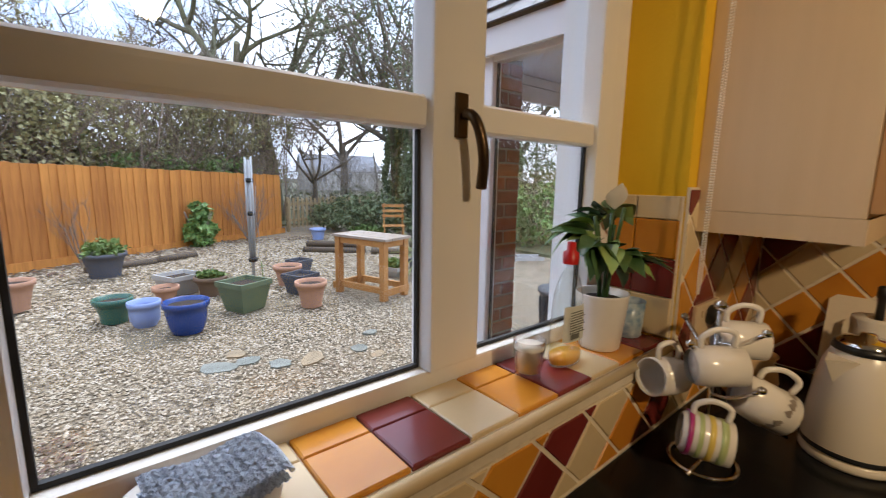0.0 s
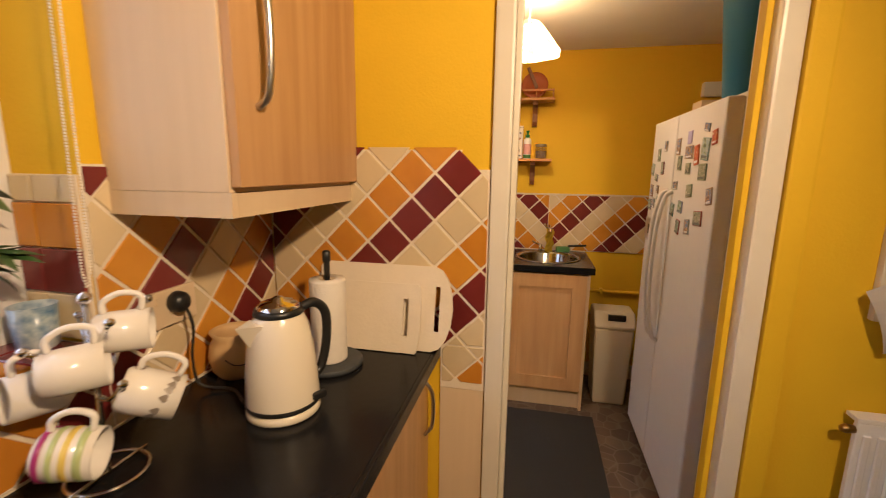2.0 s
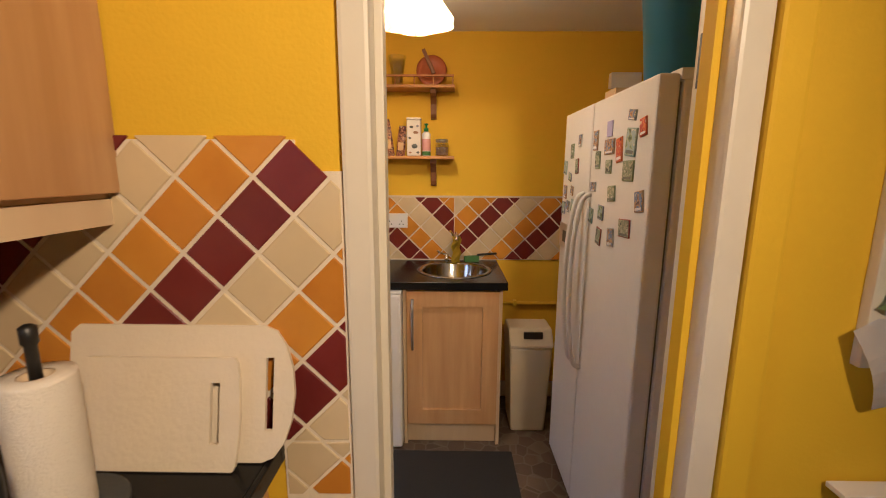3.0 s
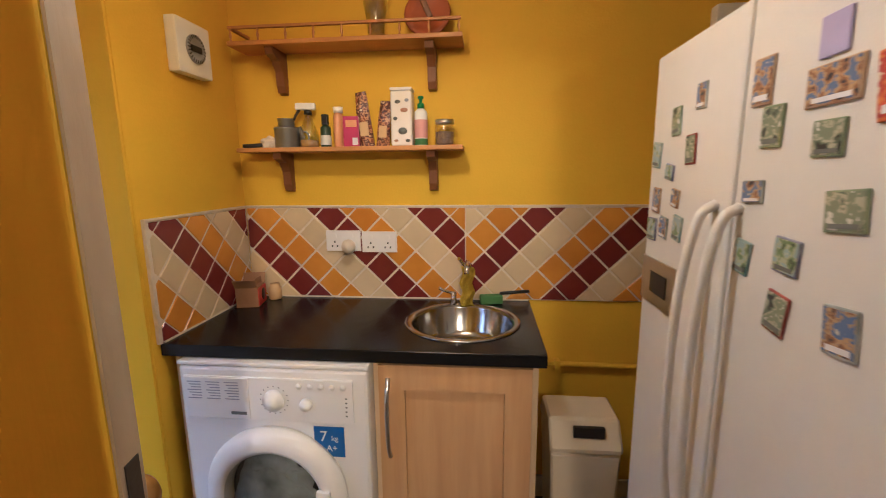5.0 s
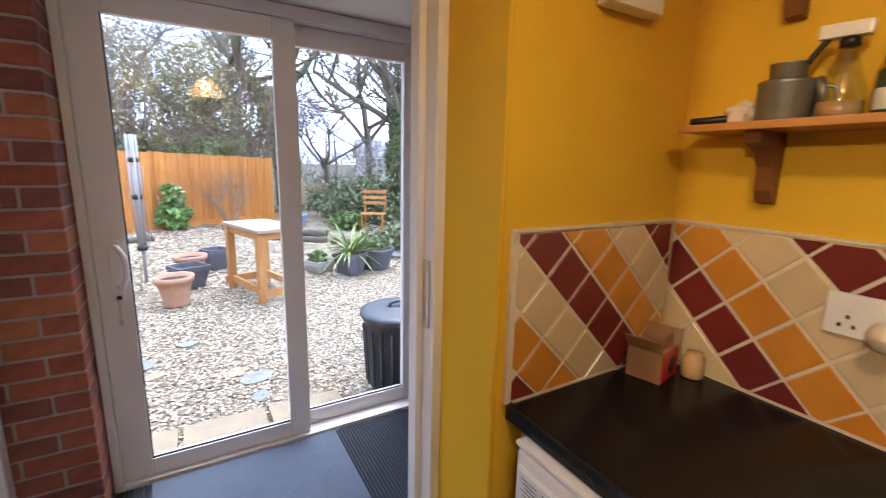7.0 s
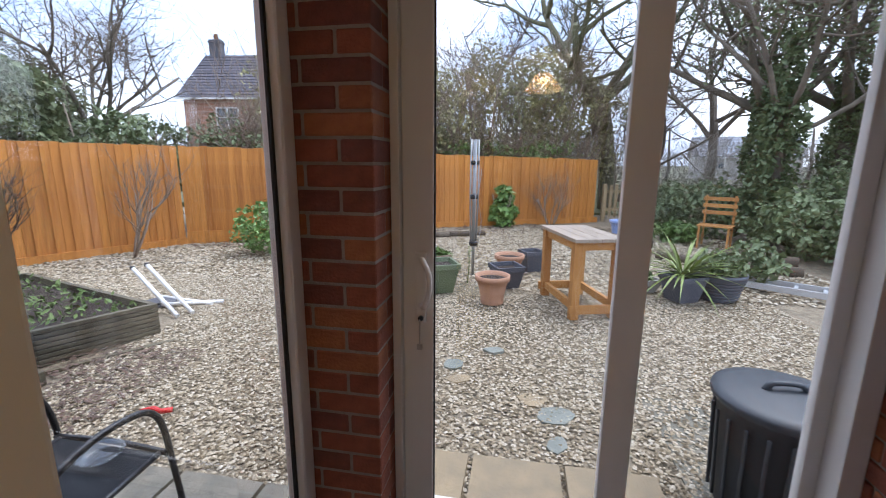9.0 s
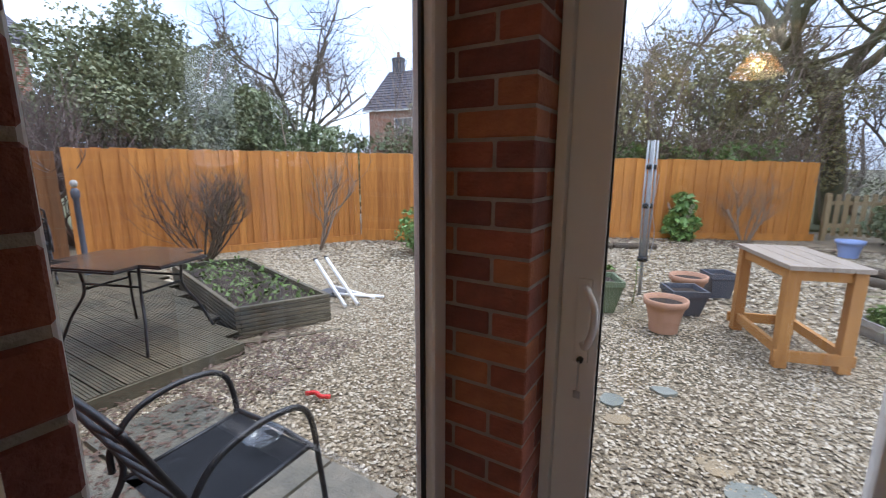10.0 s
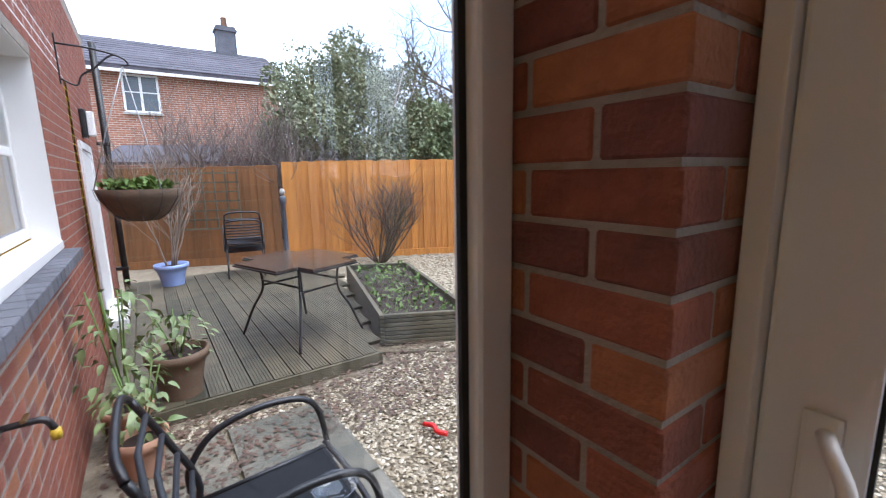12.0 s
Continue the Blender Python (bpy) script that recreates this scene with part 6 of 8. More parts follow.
# ---- fences ----
def fence(p0, p1, h0, h1, label, m=FENCE, board=0.125):
    """Overlapping upright boards with a capping rail and a gravel board."""
    f = thing("board_fence", (*p0, 0), math.degrees(math.atan2(p1[1] - p0[1], p1[0] - p0[0])), label, "fence", "garden fence")
    L = math.hypot(p1[0] - p0[0], p1[1] - p0[1])
    n_ = int(L / board)
    rr = random.Random(int(L * 100))
    meshes = [mesh_of("board", boxes((0, 0, 0, board + 0.012, 0.016, 1.0), bev=0.003, seg=1), m) for _ in range(1)]
    for i in range(n_):
        t = i / n_
        zb = ground_z(p0[0] + (p1[0] - p0[0]) * t) + 0.14
        o = new("board", meshes[0])
        o.parent = f
        o.matrix_local = pose(i * board, 0.005 + 0.009 * (i % 2), zb, 0, 0, 6 + rr.uniform(-2.0, 2.0)) @ Matrix.Diagonal((1, 1, h0 + (h1 - h0) * t - zb + rr.uniform(-0.012, 0.012), 1))
    zb0, zb1 = ground_z(p0[0]), ground_z(p1[0])
    part("gravel_board", boxes((0, -0.012, min(zb0, zb1) - 0.05, L, 0.012, max(zb0, zb1) + 0.145)), m, f)
    for i in range(int(L / 1.8) + 1):
        part("post", boxes((i * 1.8, 0.035, -0.5, i * 1.8 + 0.09, 0.12, min(h0, h1) - 0.05)), m, f)
    return f


fence((-7.9, 0.2), (-6.55, 3.4), 1.58, 1.62, "weathered dark orange fence with trellis", mat("old brown fence timber", (0.26, 0.11, 0.035), 0.85, grain=(0.12, 0.055, 0.02), scale=5, bump=0.3, stretch=(6, 6, 0.6)))
fence((-6.55, 3.4), (-4.3, 7.9), 1.68, 1.68, "orange stained closeboard garden fence")
fence((-4.3, 7.9), (4.4, 12.5), 1.68, 1.50, "orange stained closeboard garden fence")
PICK = mat("pale weathered picket", (0.40, 0.30, 0.16), 0.85, grain=(0.28, 0.20, 0.11), scale=8, bump=0.3)
pf = thing("picket_fence", (4.55, 12.6, -0.16), 12, "low pale wooden picket fence at garden end", "fence")
for i in range(22):
    part("picket", boxes((i * 0.15, 0, 0.12, i * 0.15 + 0.085, 0.02, 0.98 + 0.02 * (i % 3)), bev=0.004, seg=1), PICK, pf)
for z in (0.3, 0.78):
    part("rail", boxes((0, 0.021, z, 3.3, 0.06, z + 0.08)), PICK, pf)
for x in (0, 1.6, 3.2):
    part("post", boxes((x, 0.061, -0.1, x + 0.09, 0.14, 1.02)), PICK, pf)
tr = thing("trellis_panel", (-7.1, 1.5, 0.45), 67, "dark wooden lattice panel on the fence", "trellis")
for i in range(7):
    part("lath", boxes((i * 0.2, -0.05, 0, i * 0.2 + 0.03, -0.035, 1.1)), GREYWOOD, tr)
    part("cross_lath", boxes((0, -0.066, i * 0.17, 1.25, -0.051, i * 0.17 + 0.03)), GREYWOOD, tr)

# ---- deck and raised bed ----
dk = tagged(new("deck"), "wet dark grooved timber deck beside the house", "deck", kind="structure")
dz = -0.085
for i in range(13):
    y0 = 0.80 + i * 0.142
    b = part("deck_board", boxes(*[(-5.35, y0 + q * 0.0228, dz - 0.028, -0.97 + 0.003 * (i % 3), y0 + q * 0.0228 + 0.016, dz + 0.004) for q in range(6)], (-5.35, y0, dz - 0.03, -0.97, y0 + 0.134, dz - 0.002)), GREYWOOD, dk)
for i in range(13, 19):
    y0 = 0.80 + i * 0.142
    xr = min(-0.97, -1.34 - (y0 + 0.134 - 2.82) / 0.2715)
    part("deck_board", boxes(*[(-5.35, y0 + q * 0.0228, dz - 0.028, xr, y0 + q * 0.0228 + 0.016, dz + 0.004) for q in range(6)], (-5.35, y0, dz - 0.03, xr, y0 + 0.134, dz - 0.002)), GREYWOOD, dk)
part("fascia_board", boxes((-0.97, 0.80, -0.30, -0.942, 2.66, dz - 0.005)), GREYWOOD, dk)
bed = thing("raised_bed", (-1.30, 2.82, -0.22), 0, "dark ribbed timber raised bed with weeds", "planter")
ux, uy = -0.965, 0.262
m4 = Matrix(((ux, 0.45, 0, 0), (uy, 0.893, 0, 0), (0, 0, 1, 0), (0, 0, 0, 1)))


def skew(bm):
    bmesh.ops.transform(bm, matrix=m4, verts=bm.verts)
    return bm


BW, BL, BH = 0.90, 2.45, 0.33
for i in range(8):
    z0 = i * BH / 8
    part("sleeper", skew(boxes((0, 0, z0, BL, 0.045, z0 + BH / 8 - 0.006), bev=0.004, seg=1)), GREYWOOD, bed)
    part("sleeper", skew(boxes((0, 0.0455, z0, 0.045, BW, z0 + BH / 8 - 0.006), bev=0.004, seg=1)), GREYWOOD, bed)
part("sleeper", skew(boxes((0.0455, BW - 0.045, 0, BL, BW, BH - 0.006))), GREYWOOD, bed)
part("sleeper", skew(boxes((BL - 0.045, 0.0455, 0, BL, BW - 0.0455, BH - 0.006))), GREYWOOD, bed)
sb2 = bmesh.new()
bmesh.ops.create_grid(sb2, x_segments=30, y_segments=14, size=0.5)
for v in sb2.verts:
    v.co = Vector(((v.co.x + 0.5) * (BL - 0.09) + 0.045, (v.co.y + 0.5) * (BW - 0.09) + 0.045, BH - 0.075 + 0.05 * noise.noise(v.co * 7)))
part("soil", skew(sb2), SOIL, bed, "dark damp soil")
part("kerb_plank", boxes((-0.1, -0.12, 0.0, 0.95, -0.07, 0.05)), GREYWOOD, bed, "loose edging plank").matrix_local = pose(0.05, -0.05, 0, 0, 0, 55)


def leaves(count, place, size, seed, long=1.6):
    """Many little pointed leaves; place(rng) gives a point."""
    rg = random.Random(seed)
    V, F = [], []
    for _ in range(count):
        p = place(rg)
        if p is None:
            continue
        s = size * rg.uniform(0.6, 1.3)
        q = Euler((rg.uniform(-1.2, 1.2), rg.uniform(-1.2, 1.2), rg.uniform(0, 6.28))).to_matrix()
        o = len(V)
        for c in ((-s * long / 2, 0, 0), (0, s / 2, 0.15 * s), (s * long / 2, 0, 0), (0, -s / 2, 0.15 * s)):
            w = q @ Vector(c)
            V.append((p[0] + w.x, p[1] + w.y, p[2] + w.z))
        F += [(o, o + 1, o + 2), (o, o + 2, o + 3)]
    me = bpy.data.meshes.new("leaves")
    me.from_pydata(V, [], F)
    return me


def slivers(count, place, length, width, seed, up=0.5):
    """Many thin three-sided twigs; place(rng) gives where each begins."""
    rg = random.Random(seed)
    V, F = [], []
    for _ in range(count):
        p = place(rg)
        if p is None:
            continue
        d = Vector((rg.gauss(0, 1), rg.gauss(0, 1), rg.gauss(up, 0.8))).normalized()
        a = d.orthogonal().normalized() * width
        b = d.cross(a)
        q = Vector(p) + d * length * rg.uniform(0.5, 1.4)
        o = len(V)
        V += [tuple(Vector(p) + a), tuple(Vector(p) - a * 0.5 + b * 0.87), tuple(Vector(p) - a * 0.5 - b * 0.87), tuple(q)]
        F += [(o, o + 1, o + 3), (o + 1, o + 2, o + 3), (o + 2, o, o + 3)]
    me = bpy.data.meshes.new("twigs")
    me.from_pydata(V, [], F)
    return me


def leaf_part(name, me, m, parent, label=""):
    me.materials.append(m)
    ob = new(name, me)
    ob.parent = parent
    return tagged(ob, label, kind="stuff")


WEED = mat("weedy green", (0.14, 0.22, 0.04), 0.6, grain=(0.07, 0.12, 0.025), scale=20, bump=0.1)
EVER = mat("evergreen foliage", (0.21, 0.25, 0.11), 0.5, grain=(0.09, 0.12, 0.05), scale=3, bump=0)
HOLLY = mat("dull yellow-green evergreen", (0.33, 0.33, 0.17), 0.5, grain=(0.12, 0.14, 0.07), scale=4, bump=0)
OLIVE = mat("olive yellow foliage", (0.42, 0.40, 0.18), 0.6, grain=(0.25, 0.22, 0.12), scale=2, bump=0)
BRIGHT = mat("bright green foliage", (0.22, 0.36, 0.09), 0.45, grain=(0.09, 0.17, 0.04), scale=3, bump=0)
BARK = mat("grey-brown bark", (0.20, 0.165, 0.125), 0.9, grain=(0.11, 0.09, 0.07), scale=12, bump=0.6)
MOSSY = mat("mossy bark", (0.19, 0.19, 0.10), 0.9, grain=(0.10, 0.09, 0.06), scale=6, bump=0.6)
TWIG = mat("brown twigs", (0.27, 0.205, 0.155), 0.85, scale=10, bump=0.2)
wl2 = leaves(480, lambda g: tuple(m4 @ Vector((g.uniform(0.1, BL - 0.1), g.uniform(0.08, BW - 0.08), BH - 0.07 + g.uniform(0, 0.10) * (0.3 + abs(math.sin(g.random() * 9)))))), 0.03, 3, 2.2)
leaf_part("weeds", wl2, WEED, bed, "patchy green weeds")


def branches(bm, p, d, length, r, depth, rg, spread=0.6, lift=0.15, kids=3, out=None):
    """Grows limbs from a point, each with smaller limbs."""
    pts = [p]
    q = p.copy()
    v = d.normalized()
    n_ = 4
    for i in range(n_):
        v = (v + Vector((rg.uniform(-0.22, 0.22), rg.uniform(-0.22, 0.22), rg.uniform(-0.1, 0.2) + lift * 0.3))).normalized()
        q = q + v * length / n_
        pts.append(q.copy())
    tube(pts, r, 6 if depth > 2 else (4 if depth > 0 else 3), bm, 0.55)
    if out is not None and depth <= 1:
        out.extend(pts[1:])
    if depth > 0:
        for k in range(kids + (1 if depth > 2 else 0)):
            t = rg.uniform(0.35, 1.0)
            i = min(n_ - 1, int(t * n_))
            a = pts[i].lerp(pts[i + 1], t * n_ - i)
            s = Vector((rg.gauss(0, 1), rg.gauss(0, 1), rg.gauss(0, 0.6) + lift)).normalized()
            branches(bm, a, v * (1 - spread) + s * spread, length * rg.uniform(0.5, 0.75), r * 0.55 * (1.0 if t > 0.7 else 0.8), depth - 1, rg, spread, lift, kids, out)


def bare_tree(x, y, h, r, seed, label, name="bare_tree", depth=4, kids=3, m=BARK, spread=0.65, lean=(0, 0), z=None, trunk=0.35):
    t = thing(name, (x, y, ground_z(x) if z is None else z), 0, label, "tree")
    rg = random.Random(seed)
    top = Vector((lean[0], lean[1], h * trunk))
    part("trunk", tube(smooth([(0, 0, -0.1), tuple(top * 0.5 + Vector((0.05 * h * 0.2, 0, 0))), tuple(top)], 4), r, 10, None, 0.75), m, t)
    bm = bmesh.new()
    tips = []
    for i in range(5):
        a = i * 1.3 + rg.uniform(-0.3, 0.3)
        branches(bm, top * rg.uniform(0.75, 1.0), Vector((math.cos(a), math.sin(a), rg.uniform(0.5, 1.4))), h * 0.36, r * 0.5, depth - 1, rg, spread, 0.2, kids, tips)
    part("limbs", bm, m, t, "bare winter limbs and twigs")
    sprays = slivers(1500, lambda g: g.choice(tips) + Vector((g.gauss(0, 0.12), g.gauss(0, 0.12), g.gauss(0, 0.12))), 0.5, 0.0055, seed)
    leaf_part("twigs", sprays, TWIG, t, "fine bare twigs")
    return t, tips


def leafy(t, cx, cy, cz, rx, ry, rz, count, size, m, seed, name="crown", label=""):
    def place(g):
        for _ in range(20):
            v = Vector((g.uniform(-1, 1), g.uniform(-1, 1), g.uniform(-1, 1)))
            l = v.length
            if l > 1:
                continue
            k = 0.72 + 0.45 * noise.noise(v.normalized() * 2.3 + Vector((seed, 0, 0)))
            if 0.45 * k < l < k + 0.1 and noise.noise(v * 4 + Vector((0, seed, 0))) > -0.18:
                return (cx + v.x * rx * 1.2, cy + v.y * ry * 1.2, cz + v.z * rz * 1.2)
        return None
    return leaf_part(name, leaves(count, place, size, seed), m, t, label)


# big oak behind the fence, and other trees
bare_tree(5.2, 15.6, 9.5, 0.31, 3, "large bare oak with heavy mossy limbs", "oak_tree", 5, 3, MOSSY, 0.72, (-0.5, 0.0), trunk=0.42)
bare_tree(-0.5, 19, 9.0, 0.15, 4, "slender bare winter tree behind the fence", depth=4, kids=4)
bare_tree(3.0, 21, 10.0, 0.16, 14, "slender bare winter tree behind the fence", depth=4, kids=4)
bare_tree(-3.2, 15, 8.0, 0.13, 6, "slender bare winter tree behind the fence", depth=4, kids=4)
bare_tree(-8.2, 9.8, 7.5, 0.12, 7, "slender bare silver winter tree behind the fence", depth=4, kids=4)
bare_tree(-10.5, 11.5, 7.5, 0.12, 17, "slender bare winter tree behind the fence", depth=4, kids=3)
bare_tree(9.5, 19, 9, 0.2, 8, "bare winter tree beyond the garden end", depth=4, kids=4)
bare_tree(6.6, 15.5, 5, 0.10, 9, "small gnarled bare tree by picket fence", depth=4, kids=3)
for i, (x, y, h, r) in enumerate(((8.0, 12.2, 8.5, 0.2), (9.6, 12.0, 8.5, 0.24), (7.2, 9.9, 7.5, 0.12), (10.5, 9.4, 8, 0.2))):
    t, tips = bare_tree(x, y, h, r, 20 + i, "ivy-clad bare tree at garden end", "ivy_tree", 4, 3)
    leafy(t, 0, 0, h * 0.25, 0.42, 0.42, h * 0.26, 4200, 0.075, EVER, 50 + i, "ivy", "dark ivy round the trunk")
    tp_ = list(tips)
    leaf_part("ivy_tufts", leaves(3200, lambda g: tuple(g.choice(tp_) + Vector((g.gauss(0, 0.25), g.gauss(0, 0.25), g.gauss(0, 0.25)))), 0.065, 70 + i), EVER, t, "dark ivy tufts in the limbs")


def shrub(x, y, parts, m, label, seed, name="shrub", size=0.07, stems=10):
    t = thing(name, (x, y, ground_z(x)), 0, label, "shrub")
    rg = random.Random(seed)
    hmax = max(p[2] + p[5] for p in parts)
    for i in range(stems):
        a = rg.uniform(0, 6.28)
        part("stem", tube([(0.03 * math.cos(a), 0.03 * math.sin(a), -0.05), (0.18 * math.cos(a) * hmax, 0.18 * math.sin(a) * hmax, hmax * 0.4), (0.3 * math.cos(a + 0.3) * hmax, 0.3 * math.sin(a + 0.3) * hmax, hmax * 0.8)], 0.012 + 0.006 * hmax, 5, None, 0.4), TWIG, t)
    for i, (cx, cy, cz, rx, ry, rz, c) in enumerate(parts):
        leafy(t, cx, cy, cz, rx, ry, rz, c, size, m, seed + i, "foliage" )
    return t


shrub(-9.4, 6.4, [(0, 0, 2.9, 2.2, 2.6, 2.2, 30000), (0.3, 1.9, 2.3, 1.6, 1.6, 1.5, 14000), (0, -1.2, 2.4, 1.5, 1.4, 1.5, 12000), (0.2, -0.3, 4.3, 0.9, 0.9, 1.1, 5000)], HOLLY, "large dull green evergreen tree behind the fence", 31, "evergreen_tree", 0.062, 6)
shrub(-6.9, 8.9, [(0, 0, 1.7, 1.6, 1.3, 1.0, 5000), (-1.2, -1.0, 2.3, 1.2, 1.2, 1.2, 4000)], EVER, "dark evergreen tree behind the fence", 32, "evergreen_tree", 0.09, 6)
for i, (x, y, rx, h, m, c) in enumerate(((-3.2, 11.0, 1.6, 1.5, OLIVE, 2400), (-1.0, 12.2, 2.0, 1.9, OLIVE, 3200), (1.6, 13.6, 2.0, 2.2, OLIVE, 3000), (3.6, 14.6, 1.7, 2.1, OLIVE, 2600), (0.4, 12.9, 1.6, 1.1, BRIGHT, 2200), (2.6, 13.4, 1.5, 1.0, BRIGHT, 1800), (-2.0, 13.5, 2.2, 2.4, OLIVE, 2600), (-5.0, 10.2, 1.4, 1.2, EVER, 1800), (-4.0, 13, 2.2, 2.3, OLIVE, 2400))):
    t = shrub(x, y, [(0, 0, h * 1.2, rx, 1.0, h * 1.0, int(c * (3.3 if m is OLIVE else 2.4)))], m, "tangled hedge growth above the fence", 100 + i, "hedge", 0.068, 6)
    bm = bmesh.new()
    rg = random.Random(200 + i)
    for k in range(30):
        branches(bm, Vector((rg.uniform(-rx, rx), rg.uniform(-0.5, 0.5), 0.3)), Vector((rg.gauss(0, 0.4), rg.gauss(0, 0.2), 1.2)), h * 1.5, 0.022, 2, rg, 0.5, 0.2, 3)
    part("bramble_stems", bm, TWIG, t, "bare bramble stems")
    leaf_part("twigs", slivers(1500, lambda g: (g.uniform(-rx, rx) * 1.1, g.gauss(0, 0.5), 0.6 + h * 1.9 * math.sqrt(g.random()) * (0.75 + 0.25 * noise.noise(Vector((x + g.random(), i, 0))))), 0.5, 0.0055, 900 + i, 0.9), TWIG, t, "fine bare bramble twigs")
for i, (x, y, rx, h, m, c) in enumerate(((7.2, 8.6, 0.9, 0.55, EVER, 2600), (6.3, 10.8, 1.0, 0.6, EVER, 2600), (7.6, 7.2, 0.8, 0.5, EVER, 1600), (8.6, 9.6, 1.2, 0.9, EVER, 2400), (5.9, 12.4, 0.7, 0.5, EVER, 1200), (8.6, 6.4, 1.0, 0.8, BRIGHT, 1500), (5.5, 9.7, 0.5, 0.2, WEED, 700), (5.4, 6.5, 0.35, 0.3, EVER, 500), (9.5, 7.5, 1.3, 1.3, EVER, 2000))):
    shrub(x, y, [(0, 0, h, rx, rx, h, c)], m, "dark leafy shrub at the garden end", 300 + i, "shrub", 0.07, 6)
shrub(1.95, 10.9, [(0, 0, 0.36, 0.34, 0.34, 0.34, 620), (0.02, 0, 0.72, 0.22, 0.22, 0.30, 330)], BRIGHT, "round bright green laurel bush by fence", 401, "laurel_bush", 0.09, 6)
shrub(-1.9, 7.3, [(0, 0, 0.45, 0.75, 0.6, 0.45, 1700)], BRIGHT, "loose green shrub beside the fence", 402, "shrub", 0.06, 8)


DARKTWIG = mat("dark brown twigs", (0.11, 0.07, 0.05), 0.85, scale=10, bump=0.2)


def twiggy(x, y, h, n_, seed, label, depth=2, sp=0.5, z=None, m=TWIG):
    t = thing("bare_shrub", (x, y, ground_z(x) if z is None else z), 0, label, "shrub")
    bm = bmesh.new()
    rg = random.Random(seed)
    for k in range(n_):
        a = rg.uniform(0, 6.28)
        branches(bm, Vector((0.04 * math.cos(a), 0.04 * math.sin(a), -0.02)), Vector((math.cos(a) * sp, math.sin(a) * sp, 1)), h * 0.62, 0.011 * h, depth, rg, 0.45, 0.3, 3)
    part("twigs", bm, m, t)
    return t


twiggy(-5.15, 4.75, 1.6, 24, 1, "bare dark twiggy shrub in front of orange fence", 3, 0.9, m=DARKTWIG)
twiggy(-4.3, 6.6, 1.8, 5, 2, "bare espalier fruit tree against fence", 3, 0.7)
twiggy(3.1, 11.2, 1.3, 9, 3, "bare spreading fruit bush against fence", 3)
twiggy(-0.1, 9.7, 1.2, 4, 4, "bare thin climber stems against fence", 3)
BUSHTWIG = mat("purple-brown twigs", (0.19, 0.145, 0.125), 0.85, scale=10, bump=0.2)
twiggy(-9.6, 2.9, 3.3, 46, 6, "dense bare twiggy bush behind the fence", 3, 1.3, m=BUSHTWIG)
twiggy(-8.8, 4.2, 2.9, 40, 16, "dense bare twiggy bush behind the fence", 3, 1.3, m=BUSHTWIG)

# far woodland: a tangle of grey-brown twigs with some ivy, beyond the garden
# distance haze is mixed into both colours, paler than the near twigs and ivy
HAZE = mat("haze-paled grey-brown twigs", (0.42, 0.38, 0.34), 0.9, grain=(0.28, 0.25, 0.22), scale=1, bump=0)
HAZEG = mat("haze-paled dull green ivy", (0.26, 0.28, 0.17), 0.8, grain=(0.17, 0.18, 0.11), scale=1, bump=0)


def woodland(name, x0, y0, x1, y1, top, count, seed):
    t = thing(name, ((x0 + x1) / 2, (y0 + y1) / 2, -0.2), 0, "far belt of bare grey-brown winter trees", "trees")
    dx, dy = x1 - x0, y1 - y0

    def place(g, k=1.0):
        u = g.uniform(-0.5, 0.5)
        hh = top * (0.62 + 0.5 * noise.noise(Vector((u * dx * 0.35, seed, 0))) + 0.2 * noise.noise(Vector((u * dx * 1.3, seed, 4))))
        return (u * dx, u * dy + g.gauss(0, 0.9), k * max(0.4, hh) * g.random() ** 0.8)
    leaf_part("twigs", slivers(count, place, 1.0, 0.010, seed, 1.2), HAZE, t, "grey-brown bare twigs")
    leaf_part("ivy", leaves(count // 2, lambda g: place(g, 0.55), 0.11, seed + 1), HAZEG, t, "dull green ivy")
    for i in range(9):
        u = (i + 0.5) / 9 - 0.5
        part("trunk", tube([(u * dx, u * dy, 0), (u * dx + 0.2, u * dy, top * 0.4), (u * dx + 0.1 * (i % 3), u * dy, top * 0.8)], 0.09, 6, None, 0.4), BARK, t)
    return t


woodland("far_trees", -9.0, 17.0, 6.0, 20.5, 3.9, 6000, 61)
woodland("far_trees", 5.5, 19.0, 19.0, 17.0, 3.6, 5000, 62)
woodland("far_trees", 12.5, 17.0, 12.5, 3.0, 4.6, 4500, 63)

